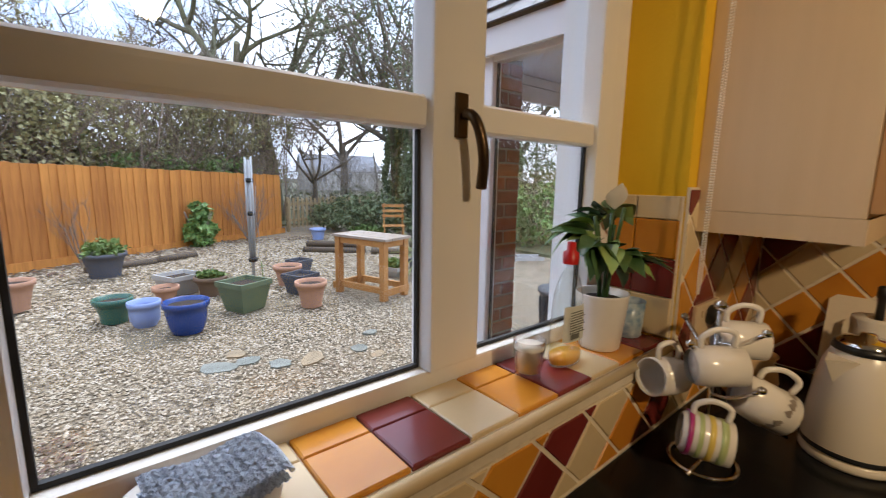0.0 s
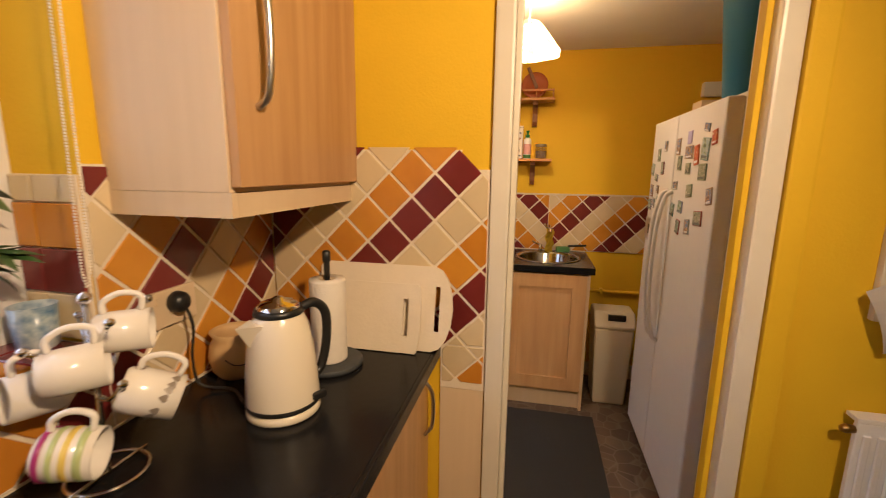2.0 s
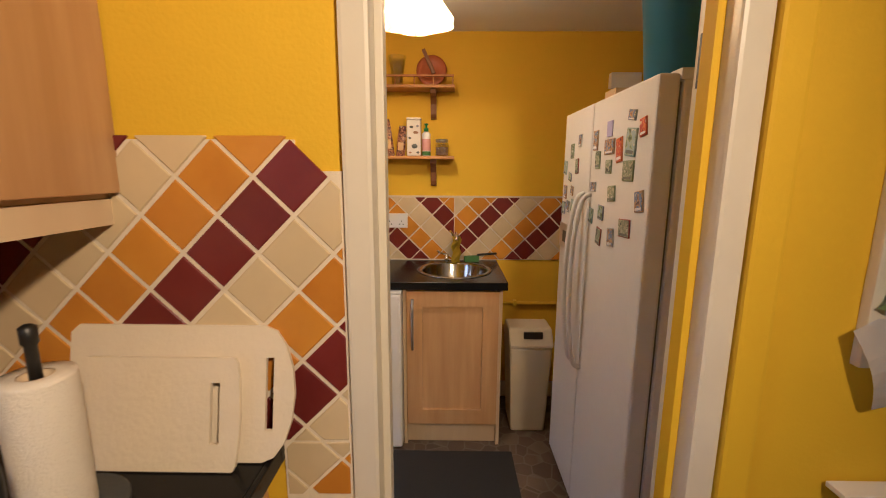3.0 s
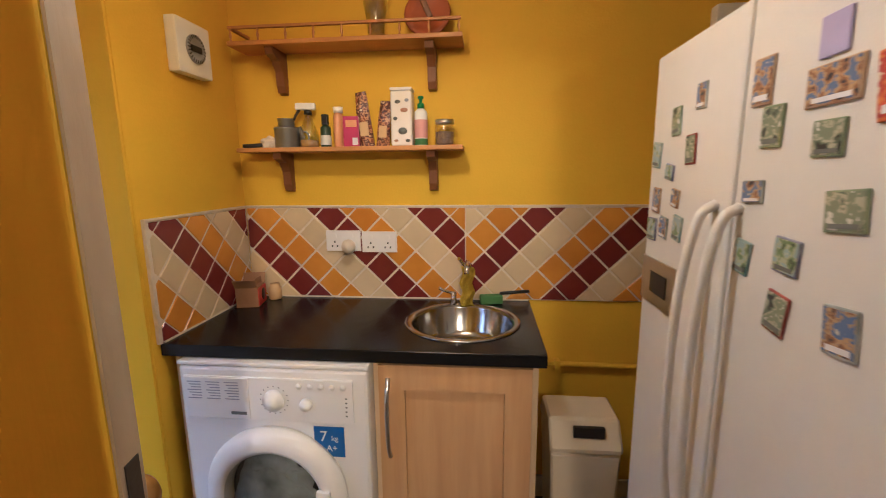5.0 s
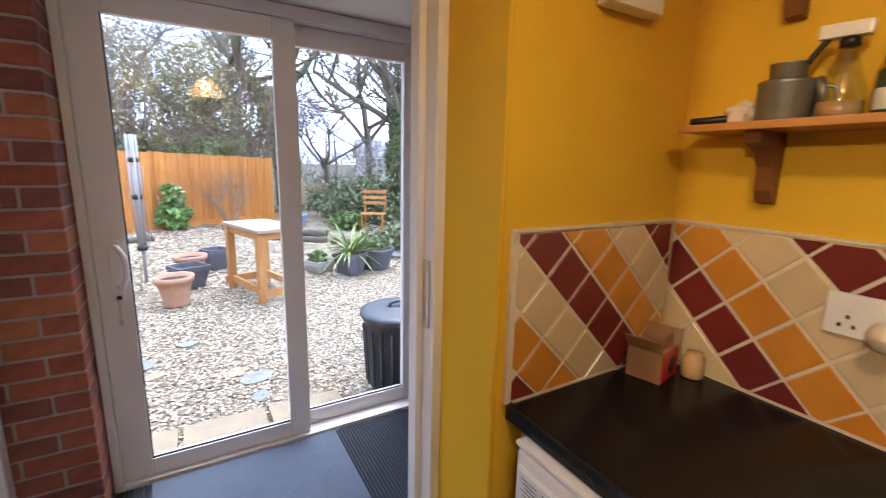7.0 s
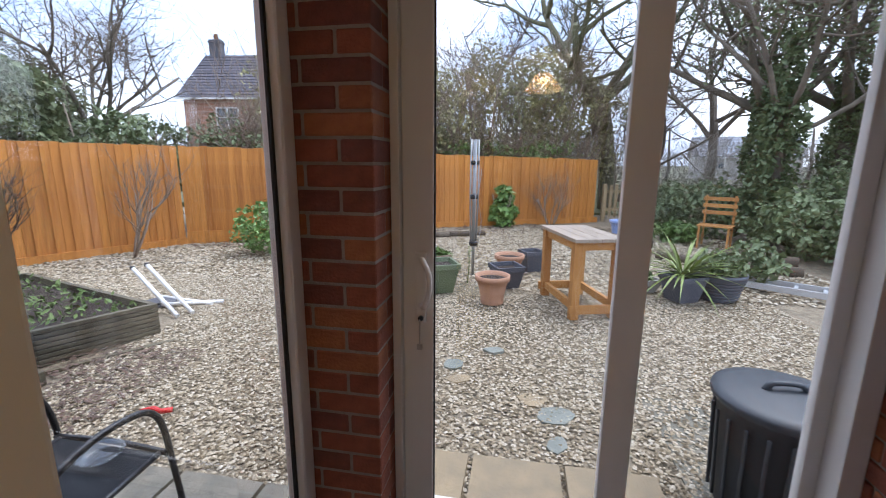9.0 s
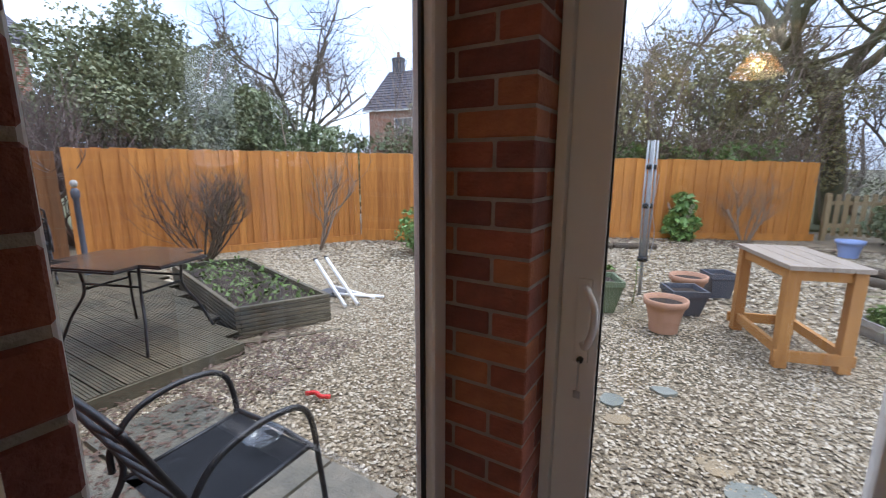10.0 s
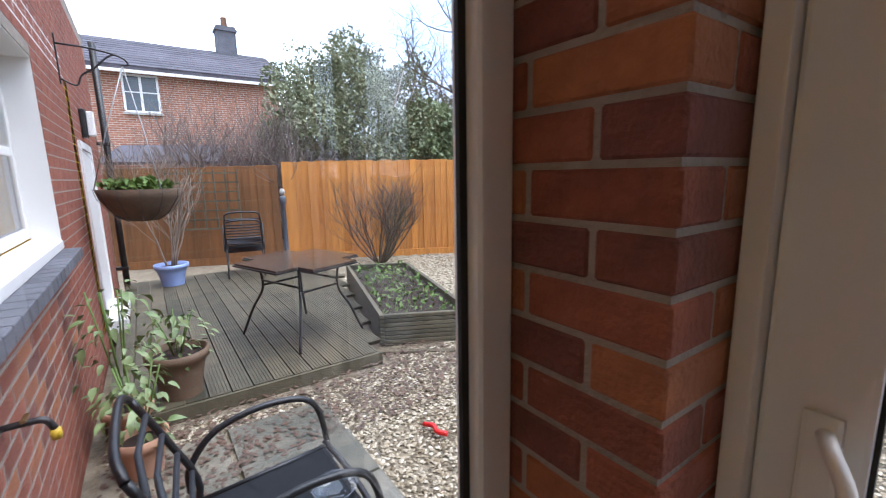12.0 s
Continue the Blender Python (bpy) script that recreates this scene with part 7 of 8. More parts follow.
# ---- pots ----
def pot(x, y, r, h, m, label, rim=0.06, belly=0.0, soil=True, sq=False, z=None, seg=28):
    t = thing("plant_pot", (x, y, (ground_z(x) + 0.02) if z is None else z), 25 if sq else 0, label, "plant pot")
    if sq:
        bm = bmesh.new()
        q = 1.414
        prof = [(r * 0.72 * q, 0), (r * q, h - rim), (r * 1.07 * q, h - rim), (r * 1.07 * q, h), (r * 0.95 * q, h), (r * 0.7 * q, h * 0.3)]
        bm = lathe(prof, 4, False)
        bmesh.ops.rotate(bm, matrix=Matrix.Rotation(math.pi / 4, 3, "Z"), verts=bm.verts)
        for f in bm.faces:
            f.smooth = False
    else:
        bm = lathe([(r * 0.66, 0), (r * 0.70 + belly * r * 0.4, h * 0.25), (r * (0.82 + belly * 0.25), h * 0.6), (r * 0.93, h - rim), (r * 1.02, h - rim + 0.003), (r * 1.03, h), (r * 0.93, h), (r * 0.88, h - rim), (r * 0.6, h * 0.5)], seg, False)
    part("pot", bm, m, t)
    if soil:
        s = lathe([(r * 0.9 * (1.3 if sq else 1), h - rim * 0.8), (r * 0.4, h - rim * 0.55), (0, h - rim * 0.6)], 4 if sq else 20, False)
        if sq:
            bmesh.ops.rotate(s, matrix=Matrix.Rotation(math.pi / 4, 3, "Z"), verts=s.verts)
        part("soil", s, SOIL, t)
    return t


TEAL = mat("green glazed pot", (0.05, 0.14, 0.10), 0.3, scale=8, bump=0.05)
LAV = mat("pale blue glazed pot", (0.22, 0.30, 0.58), 0.35, grain=(0.30, 0.38, 0.62), scale=6, bump=0.05)
COB = mat("cobalt glazed pot", (0.02, 0.06, 0.26), 0.2, scale=6, bump=0.03)
GRP = mat("grey-green plastic planter", (0.16, 0.20, 0.10), 0.6, grain=(0.09, 0.12, 0.07), scale=6, bump=0.1)
GREYP = mat("slate grey planter", (0.09, 0.095, 0.115), 0.6, scale=8, bump=0.1)
BROWNP = mat("brown clay pot", (0.16, 0.10, 0.06), 0.7, scale=10, bump=0.2)
CONC = mat("pale concrete trough", (0.42, 0.40, 0.36), 0.85, scale=12, bump=0.3)
pot(0.15, 5.70, 0.18, 0.27, TEAL, "green glazed plant pot on paving")
lv = pot(0.40, 5.36, 0.15, 0.27, LAV, "pale blue glazed ball-shaped pot upside down", belly=0.5, soil=False)
pot(0.72, 4.90, 0.21, 0.33, COB, "cobalt blue glazed pot with small plant", belly=0.3)
pot(1.40, 5.36, 0.21, 0.36, GRP, "grey-green square plastic planter", sq=True)
pot(2.09, 5.02, 0.19, 0.32, TERRA, "large terracotta pot with dry soil")
pot(2.22, 5.70, 0.17, 0.28, GREYP, "slate grey pot behind terracotta pot", sq=True)
pot(2.24, 6.25, 0.20, 0.30, TERRA, "terracotta pot with thick rim")
pot(2.55, 6.60, 0.14, 0.30, GREYP, "slate grey square pot", sq=True)
pot(0.90, 6.65, 0.21, 0.27, CONC, "pale concrete square trough", sq=True)
bp_ = pot(1.22, 6.30, 0.20, 0.26, BROWNP, "brown clay pot with small green plant")
pot(0.70, 6.28, 0.15, 0.20, TERRA, "small terracotta pot on paving")
pt_ = pot(0.15, 8.4, 0.30, 0.38, GREYP, "dark grey plastic tub with green plant")
pot(-0.75, 6.95, 0.22, 0.36, TERRA, "terracotta pot with leafy shrub")
pot(4.55, 10.5, 0.20, 0.30, LAV, "pale blue glazed pot at garden end")
agp = pot(4.23, 5.55, 0.17, 0.30, GREYP, "slate grey square planter with spiky plant", sq=True)
rp = pot(4.66, 5.68, 0.27, 0.32, GREYP, "ribbed slate grey round pot")
for i in range(8):
    part("rib", lathe([(0.27 * (0.70 + 0.035 * i) + 0.012, 0.02 + i * 0.036), (0.27 * (0.72 + 0.035 * i) + 0.02, 0.035 + i * 0.036), (0.27 * (0.74 + 0.035 * i) + 0.012, 0.05 + i * 0.036)], 28, False), GREYP, rp)
wt_ = pot(3.85, 5.85, 0.17, 0.17, CONC, "low pale trough with lettuce", sq=True)
SMALLG = [(bp_, 0.24, 0.16, 260), (pt_, 0.42, 0.30, 500), (wt_, 0.20, 0.14, 260), (rp, 0.40, 0.26, 380)]
for p_, z, r, c in SMALLG:
    leafy(p_, 0, 0, z, r, r, r * 0.6, c, 0.05, WEED if p_ is not rp else EVER, int(z * 100), "foliage", "small leafy growth")
SPIKE = mat("lime strap leaf", (0.22, 0.28, 0.05), 0.5, grain=(0.12, 0.17, 0.03), scale=10, bump=0.05)
rg = random.Random(8)
for i in range(60):
    a = rg.uniform(0, 6.28)
    l = rg.uniform(0.40, 0.66)
    lf = leaf_mesh(l, 0.032, 0.5, rg.uniform(0.1, 0.9), 7)
    part("leaf", lf, SPIKE, agp, "").matrix_local = pose(0.02 * math.cos(a), 0.02 * math.sin(a), 0.28, 0, -rg.uniform(15, 75), math.degrees(a))
sap = thing("young_sapling", (1.72, 5.75, -0.15), 0, "thin green sapling stem in gravel", "plant")
part("stem", tube([(0, 0, 0), (0.02, 0, 0.25), (0.01, 0.02, 0.5)], 0.006, 5), WEED, sap)
part("leaf", leaf_mesh(0.1, 0.03), WEED, sap).matrix_local = pose(0.01, 0, 0.42, 0, -30, 40)

# potting table
ptb = thing("potting_table", (3.01, 5.12, -0.145), 0, "honey pine workbench table on gravel", "table")
ptb.matrix_world = pose(3.01, 5.12, -0.145, 0, 0, 107)
TOPW = mat("wet grey table top", (0.36, 0.30, 0.24), 0.4, grain=(0.24, 0.19, 0.14), scale=8, bump=0.2, stretch=(1, 6, 1))
TL, TW, TH = 0.98, 0.54, 0.83
for i in range(4):
    part("plank", boxes((-TL / 2, -TW / 2 + i * TW / 4, TH - 0.035, TL / 2, -TW / 2 + (i + 1) * TW / 4 - 0.005, TH), bev=0.004), TOPW, ptb, "weathered grey plank")
for sx in (-1, 1):
    for sy in (-1, 1):
        part("leg", boxes((sx * 0.41 - 0.042, sy * 0.21 - 0.042, 0, sx * 0.41 + 0.042, sy * 0.21 + 0.042, TH - 0.036), bev=0.006), TIMBER, ptb)
    part("end_rail", boxes((sx * 0.41 - 0.02, -0.168, TH - 0.12, sx * 0.41 + 0.02, 0.168, TH - 0.036), bev=0.004), TIMBER, ptb)
    part("foot_rail", boxes((sx * 0.455 - 0.0, -0.27, 0.06, sx * 0.455 + 0.03, 0.27, 0.15), bev=0.004), TIMBER, ptb)
for sy in (-1, 1):
    part("side_rail", boxes((-0.368, sy * 0.21 - 0.02, TH - 0.12, 0.368, sy * 0.21 + 0.02, TH - 0.036), bev=0.004), TIMBER, ptb)
    part("stretcher", boxes((-0.368, sy * 0.21 - 0.02, 0.09, 0.368, sy * 0.21 + 0.02, 0.17), bev=0.004), TIMBER, ptb)

# folded rotary dryer
GALV = mat("galvanised grey", (0.42, 0.43, 0.43), 0.5, 0.5, scale=10, bump=0.1)
rd = thing("rotary_dryer", (1.74, 6.17, -0.18), 0, "folded grey rotary clothes dryer standing upright", "clothes dryer")
part("pole", tube([(0, 0, 0), (0, 0, 0.9), (0, 0, 1.85)], 0.02, 10), GALV, rd)
for i in range(4):
    a = i * 1.57 + 0.4
    part("arm", tube([(0.035 * math.cos(a), 0.035 * math.sin(a), 0.45), (0.055 * math.cos(a), 0.055 * math.sin(a), 1.2), (0.05 * math.cos(a), 0.05 * math.sin(a), 1.88)], 0.012, 8), GALV, rd)
for z in (0.46, 1.1, 1.55):
    part("hub", lathe([(0.05, 0), (0.06, 0.01), (0.06, 0.05), (0.05, 0.06)], 14), BLACKP, rd).matrix_local = pose(0, 0, z)
part("line", tube(smooth([(0.07, 0, 0.5), (0.10, 0.02, 0.8), (0.06, -0.02, 1.1), (0.09, 0.03, 1.5)], 5), 0.004, 5), GALV, rd)

# dustbin
binm2 = mat("dark grey bin plastic", (0.045, 0.052, 0.062), 0.5, scale=10, bump=0.1)
db = thing("dustbin", (3.52, 2.30, -0.118), 0, "dark grey plastic dustbin with domed lid", "dustbin")
part("tub", lathe([(0.20, 0), (0.205, 0.01), (0.235, 0.58), (0.25, 0.585), (0.25, 0.61), (0.23, 0.61)], 40), binm2, db)
part("lid", lathe([(0.262, 0.60), (0.265, 0.615), (0.262, 0.632), (0.22, 0.645), (0.12, 0.665), (0.0, 0.672)], 40, False), binm2, db)
part("lid_handle", tube(smooth([(-0.08, 0, 0.66), (-0.05, 0, 0.70), (0.05, 0, 0.70), (0.08, 0, 0.66)], 4), 0.014, 8), binm2, db)
for i in range(20):
    a = i * math.pi / 10
    part("flute", boxes((0.212, -0.008, 0.05, 0.226, 0.008, 0.54), bev=0.003, seg=1), binm2, db).matrix_local = pose(0, 0, 0, 0, 2.6, math.degrees(a))

db.matrix_world = pose(3.52, 2.30, -0.118) @ Matrix.Diagonal((1.04, 1.04, 0.86, 1))
# stacked logs, ladder, wooden chair
LOGM = mat("wet dark log", (0.10, 0.075, 0.05), 0.8, scale=10, bump=0.5)
for i, (x0, y0, x1, y1, z) in enumerate(((3.55, 8.95, 4.55, 8.05, 0.06), (3.65, 9.0, 4.6, 8.15, 0.18), (4.65, 7.95, 5.5, 7.2, 0.06), (5.3, 7.5, 6.3, 7.0, 0.07), (5.4, 7.6, 6.3, 7.15, 0.20), (-0.1, 8.9, 0.9, 9.2, 0.05), (0.9, 9.25, 1.6, 9.6, 0.05))):
    lg = thing("log", (x0, y0, ground_z(x0) + z), 0, "wet dark round timber edging log", "log", "edging logs")
    part("timber", tube([(0, 0, 0), ((x1 - x0) / 2, (y1 - y0) / 2, 0.005), (x1 - x0, y1 - y0, 0)], 0.07, 12), LOGM, lg)
ld = thing("ladder", (5.0, 6.25, -0.10), -32, "pale aluminium ladder lying on gravel", "ladder")
ALU = mat("dull aluminium", (0.55, 0.56, 0.58), 0.45, 0.6, scale=10, bump=0.05)
for y in (0, 0.32):
    part("rail", boxes((0, y, 0, 2.2, y + 0.03, 0.075), bev=0.004), ALU, ld)
for i in range(8):
    part("rung", boxes((0.12 + i * 0.27, 0.0305, 0.02, 0.16 + i * 0.27, 0.3195, 0.05), bev=0.004), ALU, ld)
wc = thing("wooden_chair", (5.96, 9.1, -0.15), -30, "slatted pine folding chair at garden end", "chair")
for z in (0.62, 0.75, 0.88):
    part("back_slat", boxes((-0.28, 0.20, z, 0.28, 0.225, z + 0.07), bev=0.003), TIMBER, wc)
for x in (-0.25, 0.22):
    part("leg", boxes((x, 0.226, 0, x + 0.035, 0.255, 0.98)), TIMBER, wc)
    part("front_leg", boxes((x, -0.22, 0, x + 0.035, -0.19, 0.42)), TIMBER, wc)
for i in range(5):
    part("seat_slat", boxes((-0.28, -0.22 + i * 0.085, 0.42, 0.28, -0.155 + i * 0.085, 0.44)), TIMBER, wc)
# white tubes of a folded airer on the gravel
ar = thing("folded_airer", (-1.45, 4.15, ground_z(-1.4) + 0.02), 0, "collapsed white tubular frame lying on gravel", "frame")
for a, b in (((0.38, -0.14, 0.015), (-0.45, 0.20, 0.40)), ((0.46, -0.02, 0.015), (-0.36, 0.30, 0.42)), ((0.45, 0.28, 0.015), (-0.3, 0.35, 0.03)), ((0.52, 0.38, 0.015), (-0.05, 0.1, 0.03))):
    part("tube", tube([a, tuple((Vector(a) + Vector(b)) / 2), b], 0.022, 10), APPLIANCE, ar)
    part("cap", lathe([(0.026, -0.02), (0.026, 0.02)], 12), BLACKP, ar).matrix_local = Matrix.Translation(b)
part("flat_pad", lathe([(0.16, 0), (0.17, 0.01), (0.17, 0.03), (0.15, 0.035)], 24), GREYP, ar).matrix_local = pose(-0.15, 0.2, 0)

# ---- garden table and chairs ----
GT = thing("garden_table", (-1.83, 2.27, dz + 0.004), 20, "black metal garden table with wet glass top", "table")
WETG = mat("wet dark table glass", (0.05, 0.04, 0.035), 0.12, grain=(0.10, 0.06, 0.04), scale=9, bump=0.1)
bm = boxes((-0.52, -0.44, 0.70, 0.52, 0.44, 0.715))
bmesh.ops.bevel(bm, geom=[e for e in bm.edges if abs(e.verts[0].co.z - e.verts[1].co.z) > 0.01], offset=0.2, segments=6, affect="EDGES")
part("top", bm, WETG, GT)
bm = boxes((-0.535, -0.455, 0.685, 0.535, 0.455, 0.6995))
bmesh.ops.bevel(bm, geom=[e for e in bm.edges if abs(e.verts[0].co.z - e.verts[1].co.z) > 0.01], offset=0.21, segments=6, affect="EDGES")
part("rim", bm, DARKMETAL, GT)
for sx in (-1, 1):
    for sy in (-1, 1):
        part("leg", tube(smooth([(sx * 0.30, sy * 0.22, 0.69), (sx * 0.28, sy * 0.21, 0.45), (sx * 0.36, sy * 0.28, 0.25), (sx * 0.43, sy * 0.36, 0.0)], 5), 0.012, 8), DARKMETAL, GT)
    part("brace", tube([(sx * 0.28, -0.21, 0.47), (sx * 0.28, 0, 0.47), (sx * 0.28, 0.21, 0.47)], 0.010, 8), DARKMETAL, GT)
    part("brace", tube([(-0.28, sx * 0.21, 0.52), (0, sx * 0.21, 0.52), (0.28, sx * 0.21, 0.52)], 0.010, 8), DARKMETAL, GT)
SLING = mat("dark mesh sling", (0.022, 0.024, 0.03), 0.6, scale=90, bump=0.3)


def garden_chair(m4, label):
    c = thing("garden_chair", (0, 0, 0), 0, label, "chair", "garden chairs")
    c.matrix_world = m4
    for s in (-1, 1):
        x = s * 0.27
        part("side_frame", tube(smooth([(x, -0.30, 0.02), (x, -0.27, 0.30), (x, -0.22, 0.58), (x, -0.06, 0.645), (x, 0.14, 0.61), (x, 0.24, 0.50), (x, 0.25, 0.40)], 6), 0.0125, 9), DARKMETAL, c)
        part("back_leg", tube(smooth([(x * 0.9, 0.42, 0.02), (x * 0.9, 0.30, 0.25), (x * 0.92, 0.22, 0.42), (x * 0.92, 0.30, 0.64), (x * 0.86, 0.38, 0.82)], 5), 0.0125, 9), DARKMETAL, c)
        part("seat_rail", tube([(x * 0.88, -0.24, 0.40), (x * 0.88, 0, 0.385), (x * 0.88, 0.23, 0.37)], 0.011, 8), DARKMETAL, c)
    part("back_top", tube(smooth([(-0.235, 0.38, 0.82), (-0.15, 0.40, 0.86), (0.15, 0.40, 0.86), (0.235, 0.38, 0.82)], 5), 0.0125, 9), DARKMETAL, c)
    part("front_bar", tube(smooth([(-0.27, -0.25, 0.40), (0, -0.262, 0.405), (0.27, -0.25, 0.40)], 4), 0.012, 8), DARKMETAL, c)
    st_ = bmesh.new()
    vs = [[st_.verts.new((-0.228 + 0.456 * i / 6, -0.24 + 0.47 * j / 6, 0.402 - 0.03 * j / 6 - 0.02 * math.sin(math.pi * i / 6) * math.sin(math.pi * j / 6))) for j in range(7)] for i in range(7)]
    for i in range(6):
        for j in range(6):
            st_.faces.new((vs[i][j], vs[i + 1][j], vs[i + 1][j + 1], vs[i][j + 1]))
    bmesh.ops.solidify(st_, geom=st_.faces[:], thickness=0.004)
    part("seat", st_, SLING, c, "dark mesh seat")
    for i in range(4):
        part("back_strap", tube([(-0.23, 0.24 + 0.035 * i, 0.50 + 0.085 * i), (0, 0.255 + 0.037 * i, 0.50 + 0.085 * i), (0.23, 0.24 + 0.035 * i, 0.50 + 0.085 * i)], 0.010, 6), SLING, c)
    return c


near = garden_chair(pose(0.77, 1.42, -0.135, 0, 0, 180), "black metal garden chair with wet mesh seat")
c2 = garden_chair(pose(-4.95, 2.35, dz + 0.004, 0, 0, -100), "stacked black metal garden chair on deck")
c3 = copy_thing(c2, pose(-4.99, 2.36, dz + 0.12, 0, 0, -100))
puddle = thing("glass_bowl", (0.80, 1.60, 0.255), 0, "clear glass ashtray bowl on wet chair seat", "bowl")
part("bowl", lathe([(0.05, 0), (0.06, 0.004), (0.085, 0.03), (0.082, 0.031), (0.055, 0.007), (0, 0.006)], 28, False), CLEAR, puddle)
gpst = thing("garden_post", (-4.85, 2.95, -0.24), 0, "dark metal post with round white finial", "post")
part("shaft", lathe([(0.05, 0), (0.05, 0.06), (0.035, 0.08), (0.035, 1.2), (0.05, 1.22), (0.05, 1.30), (0.03, 1.34)], 16), GREYP, gpst)
part("finial", lathe([(0, 1.345), (0.03, 1.355), (0.045, 1.40), (0.03, 1.44), (0, 1.45)], 16, False), CONC, gpst)
bpp = pot(-4.85, 1.36, 0.21, 0.30, LAV, "pale blue glazed pot with bare shrub on deck", z=dz + 0.004)
twiggy(-4.85, 1.36, 1.35, 9, 11, "bare pale-stemmed shrub in blue pot", 3, 0.35, dz + 0.25)
p1 = pot(-1.15, 1.22, 0.19, 0.32, BROWNP, "brown clay pot with drooping leaves on deck edge", z=dz + 0.004)
p2 = pot(-0.85, 0.93, 0.13, 0.22, TERRA, "terracotta pot with leafy climber", z=-0.15)
p3 = pot(-0.43, 1.0, 0.12, 0.22, TERRA, "small terracotta pot with green plant", z=-0.15)
VARIE = mat("variegated leaf", (0.24, 0.28, 0.12), 0.5, grain=(0.10, 0.16, 0.05), scale=30, bump=0.05)
for p_, cz, r, hh, c, sd0 in ((p1, 0.42, 0.22, 0.16, 80, 1), (p2, 0.56, 0.24, 0.38, 150, 2), (p3, 0.38, 0.2, 0.2, 80, 3)):
    rg = random.Random(sd0)
    for k in range(5):
        a = rg.uniform(0, 6.28)
        part("stem", tube([(0, 0, 0.2), (0.06 * math.cos(a), 0.06 * math.sin(a), cz), (0.12 * math.cos(a), 0.12 * math.sin(a), cz + hh)], 0.005, 5), WEED, p_)
    lm = [mesh_of("leaf", leaf_mesh(l, l * 0.5, 0.25, 0.6, 5), VARIE) for l in (0.045, 0.062, 0.085)]
    for k in range(c):
        a, z = rg.uniform(0, 6.28), rg.uniform(-1, 1)
        o = new("leaf", lm[k % 3])
        o.parent = p_
        rr = r * math.sqrt(rg.random()) * (1 - 0.4 * abs(z))
        o.matrix_local = pose(rr * math.cos(a), rr * math.sin(a), cz + hh * z, rg.uniform(-30, 30), rg.uniform(-30, 40), math.degrees(a) + rg.uniform(-40, 40))

# hanging basket
hb = thing("hanging_basket", (-2.38, 1.13, 1.03), 0, "coir-lined hanging basket on iron wall bracket", "hanging basket")
COIR = mat("brown coir liner", (0.16, 0.10, 0.06), 0.95, grain=(0.08, 0.055, 0.035), scale=25, bump=0.8)
part("liner", lathe([(0.0, 0), (0.10, 0.01), (0.21, 0.08), (0.29, 0.20), (0.31, 0.28), (0.29, 0.28), (0.2, 0.22), (0, 0.22)], 30, False), COIR, hb)
for i in range(12):
    a = i * math.pi / 6
    part("wire", tube([(0.11 * math.cos(a), 0.11 * math.sin(a), 0.005), (0.222 * math.cos(a), 0.222 * math.sin(a), 0.078), (0.30 * math.cos(a), 0.30 * math.sin(a), 0.20), (0.32 * math.cos(a), 0.32 * math.sin(a), 0.285)], 0.003, 5), DARKMETAL, hb)
for i in range(3):
    a = i * 2.09 + 0.5
    part("chain", tube([(0.31 * math.cos(a), 0.31 * math.sin(a), 0.28), (0.16 * math.cos(a), 0.16 * math.sin(a), 0.8), (0, 0, 1.28)], 0.005, 5), GALV, hb)
leafy(hb, 0, 0, 0.30, 0.26, 0.26, 0.06, 420, 0.05, WEED, 91, "foliage", "low green growth")
dead = bmesh.new()
rg = random.Random(41)
for k in range(22):
    a = rg.uniform(0, 6.28)
    branches(dead, Vector((0.12 * math.cos(a), 0.12 * math.sin(a), 0.26)), Vector((math.cos(a) * 0.6, math.sin(a) * 0.6, 1)), 0.30, 0.004, 1, rg, 0.5, 0.1, 3)
part("dead_stems", dead, TWIG, hb, "dry dead stems")
ib = thing("wall_bracket", (-2.38, YO, 2.25), 0, "scrolled black iron basket bracket on wall", "bracket")
part("back_bar", boxes((-0.012, 0, -0.12, 0.012, 0.01, 0.25)), DARKMETAL, ib)
part("arm", tube(smooth([(0, 0.01, 0.18), (0, 0.22, 0.17), (0, 0.40, 0.13), (0, 0.45, 0.08), (0, 0.40, 0.06)], 5), 0.008, 6), DARKMETAL, ib)
part("scroll", tube(smooth([(0, 0.01, -0.08), (0, 0.10, -0.12), (0, 0.14, -0.04), (0, 0.22, 0.02), (0, 0.32, 0.12), (0, 0.38, 0.145)], 5), 0.007, 6), DARKMETAL, ib)

# ---- houses beyond ----
FARBRICK = mat("far red brick", (0.40, 0.17, 0.10), 0.9, grain=(0.27, 0.105, 0.06), scale=5, bump=0.2)
fnt = FARBRICK.node_tree
ftc, fmap, fbk = fnt.nodes.new("ShaderNodeTexCoord"), fnt.nodes.new("ShaderNodeMapping"), fnt.nodes.new("ShaderNodeTexBrick")
fmap.inputs["Rotation"].default_value = (radians(90), 0, 0)
fbk.inputs["Scale"].default_value, fbk.inputs["Brick Width"].default_value, fbk.inputs["Row Height"].default_value = 1.0, 0.225, 0.075
fbk.inputs["Mortar Size"].default_value = 0.008
fbk.inputs["Color1"].default_value, fbk.inputs["Color2"].default_value, fbk.inputs["Mortar"].default_value = (0.40, 0.16, 0.095, 1), (0.28, 0.11, 0.065, 1), (0.50, 0.44, 0.37, 1)
fnt.links.new(ftc.outputs["Object"], fmap.inputs[0])
fnt.links.new(fmap.outputs[0], fbk.inputs[0])
fnt.links.new(fbk.outputs["Color"], fnt.nodes["Principled BSDF"].inputs["Base Color"])
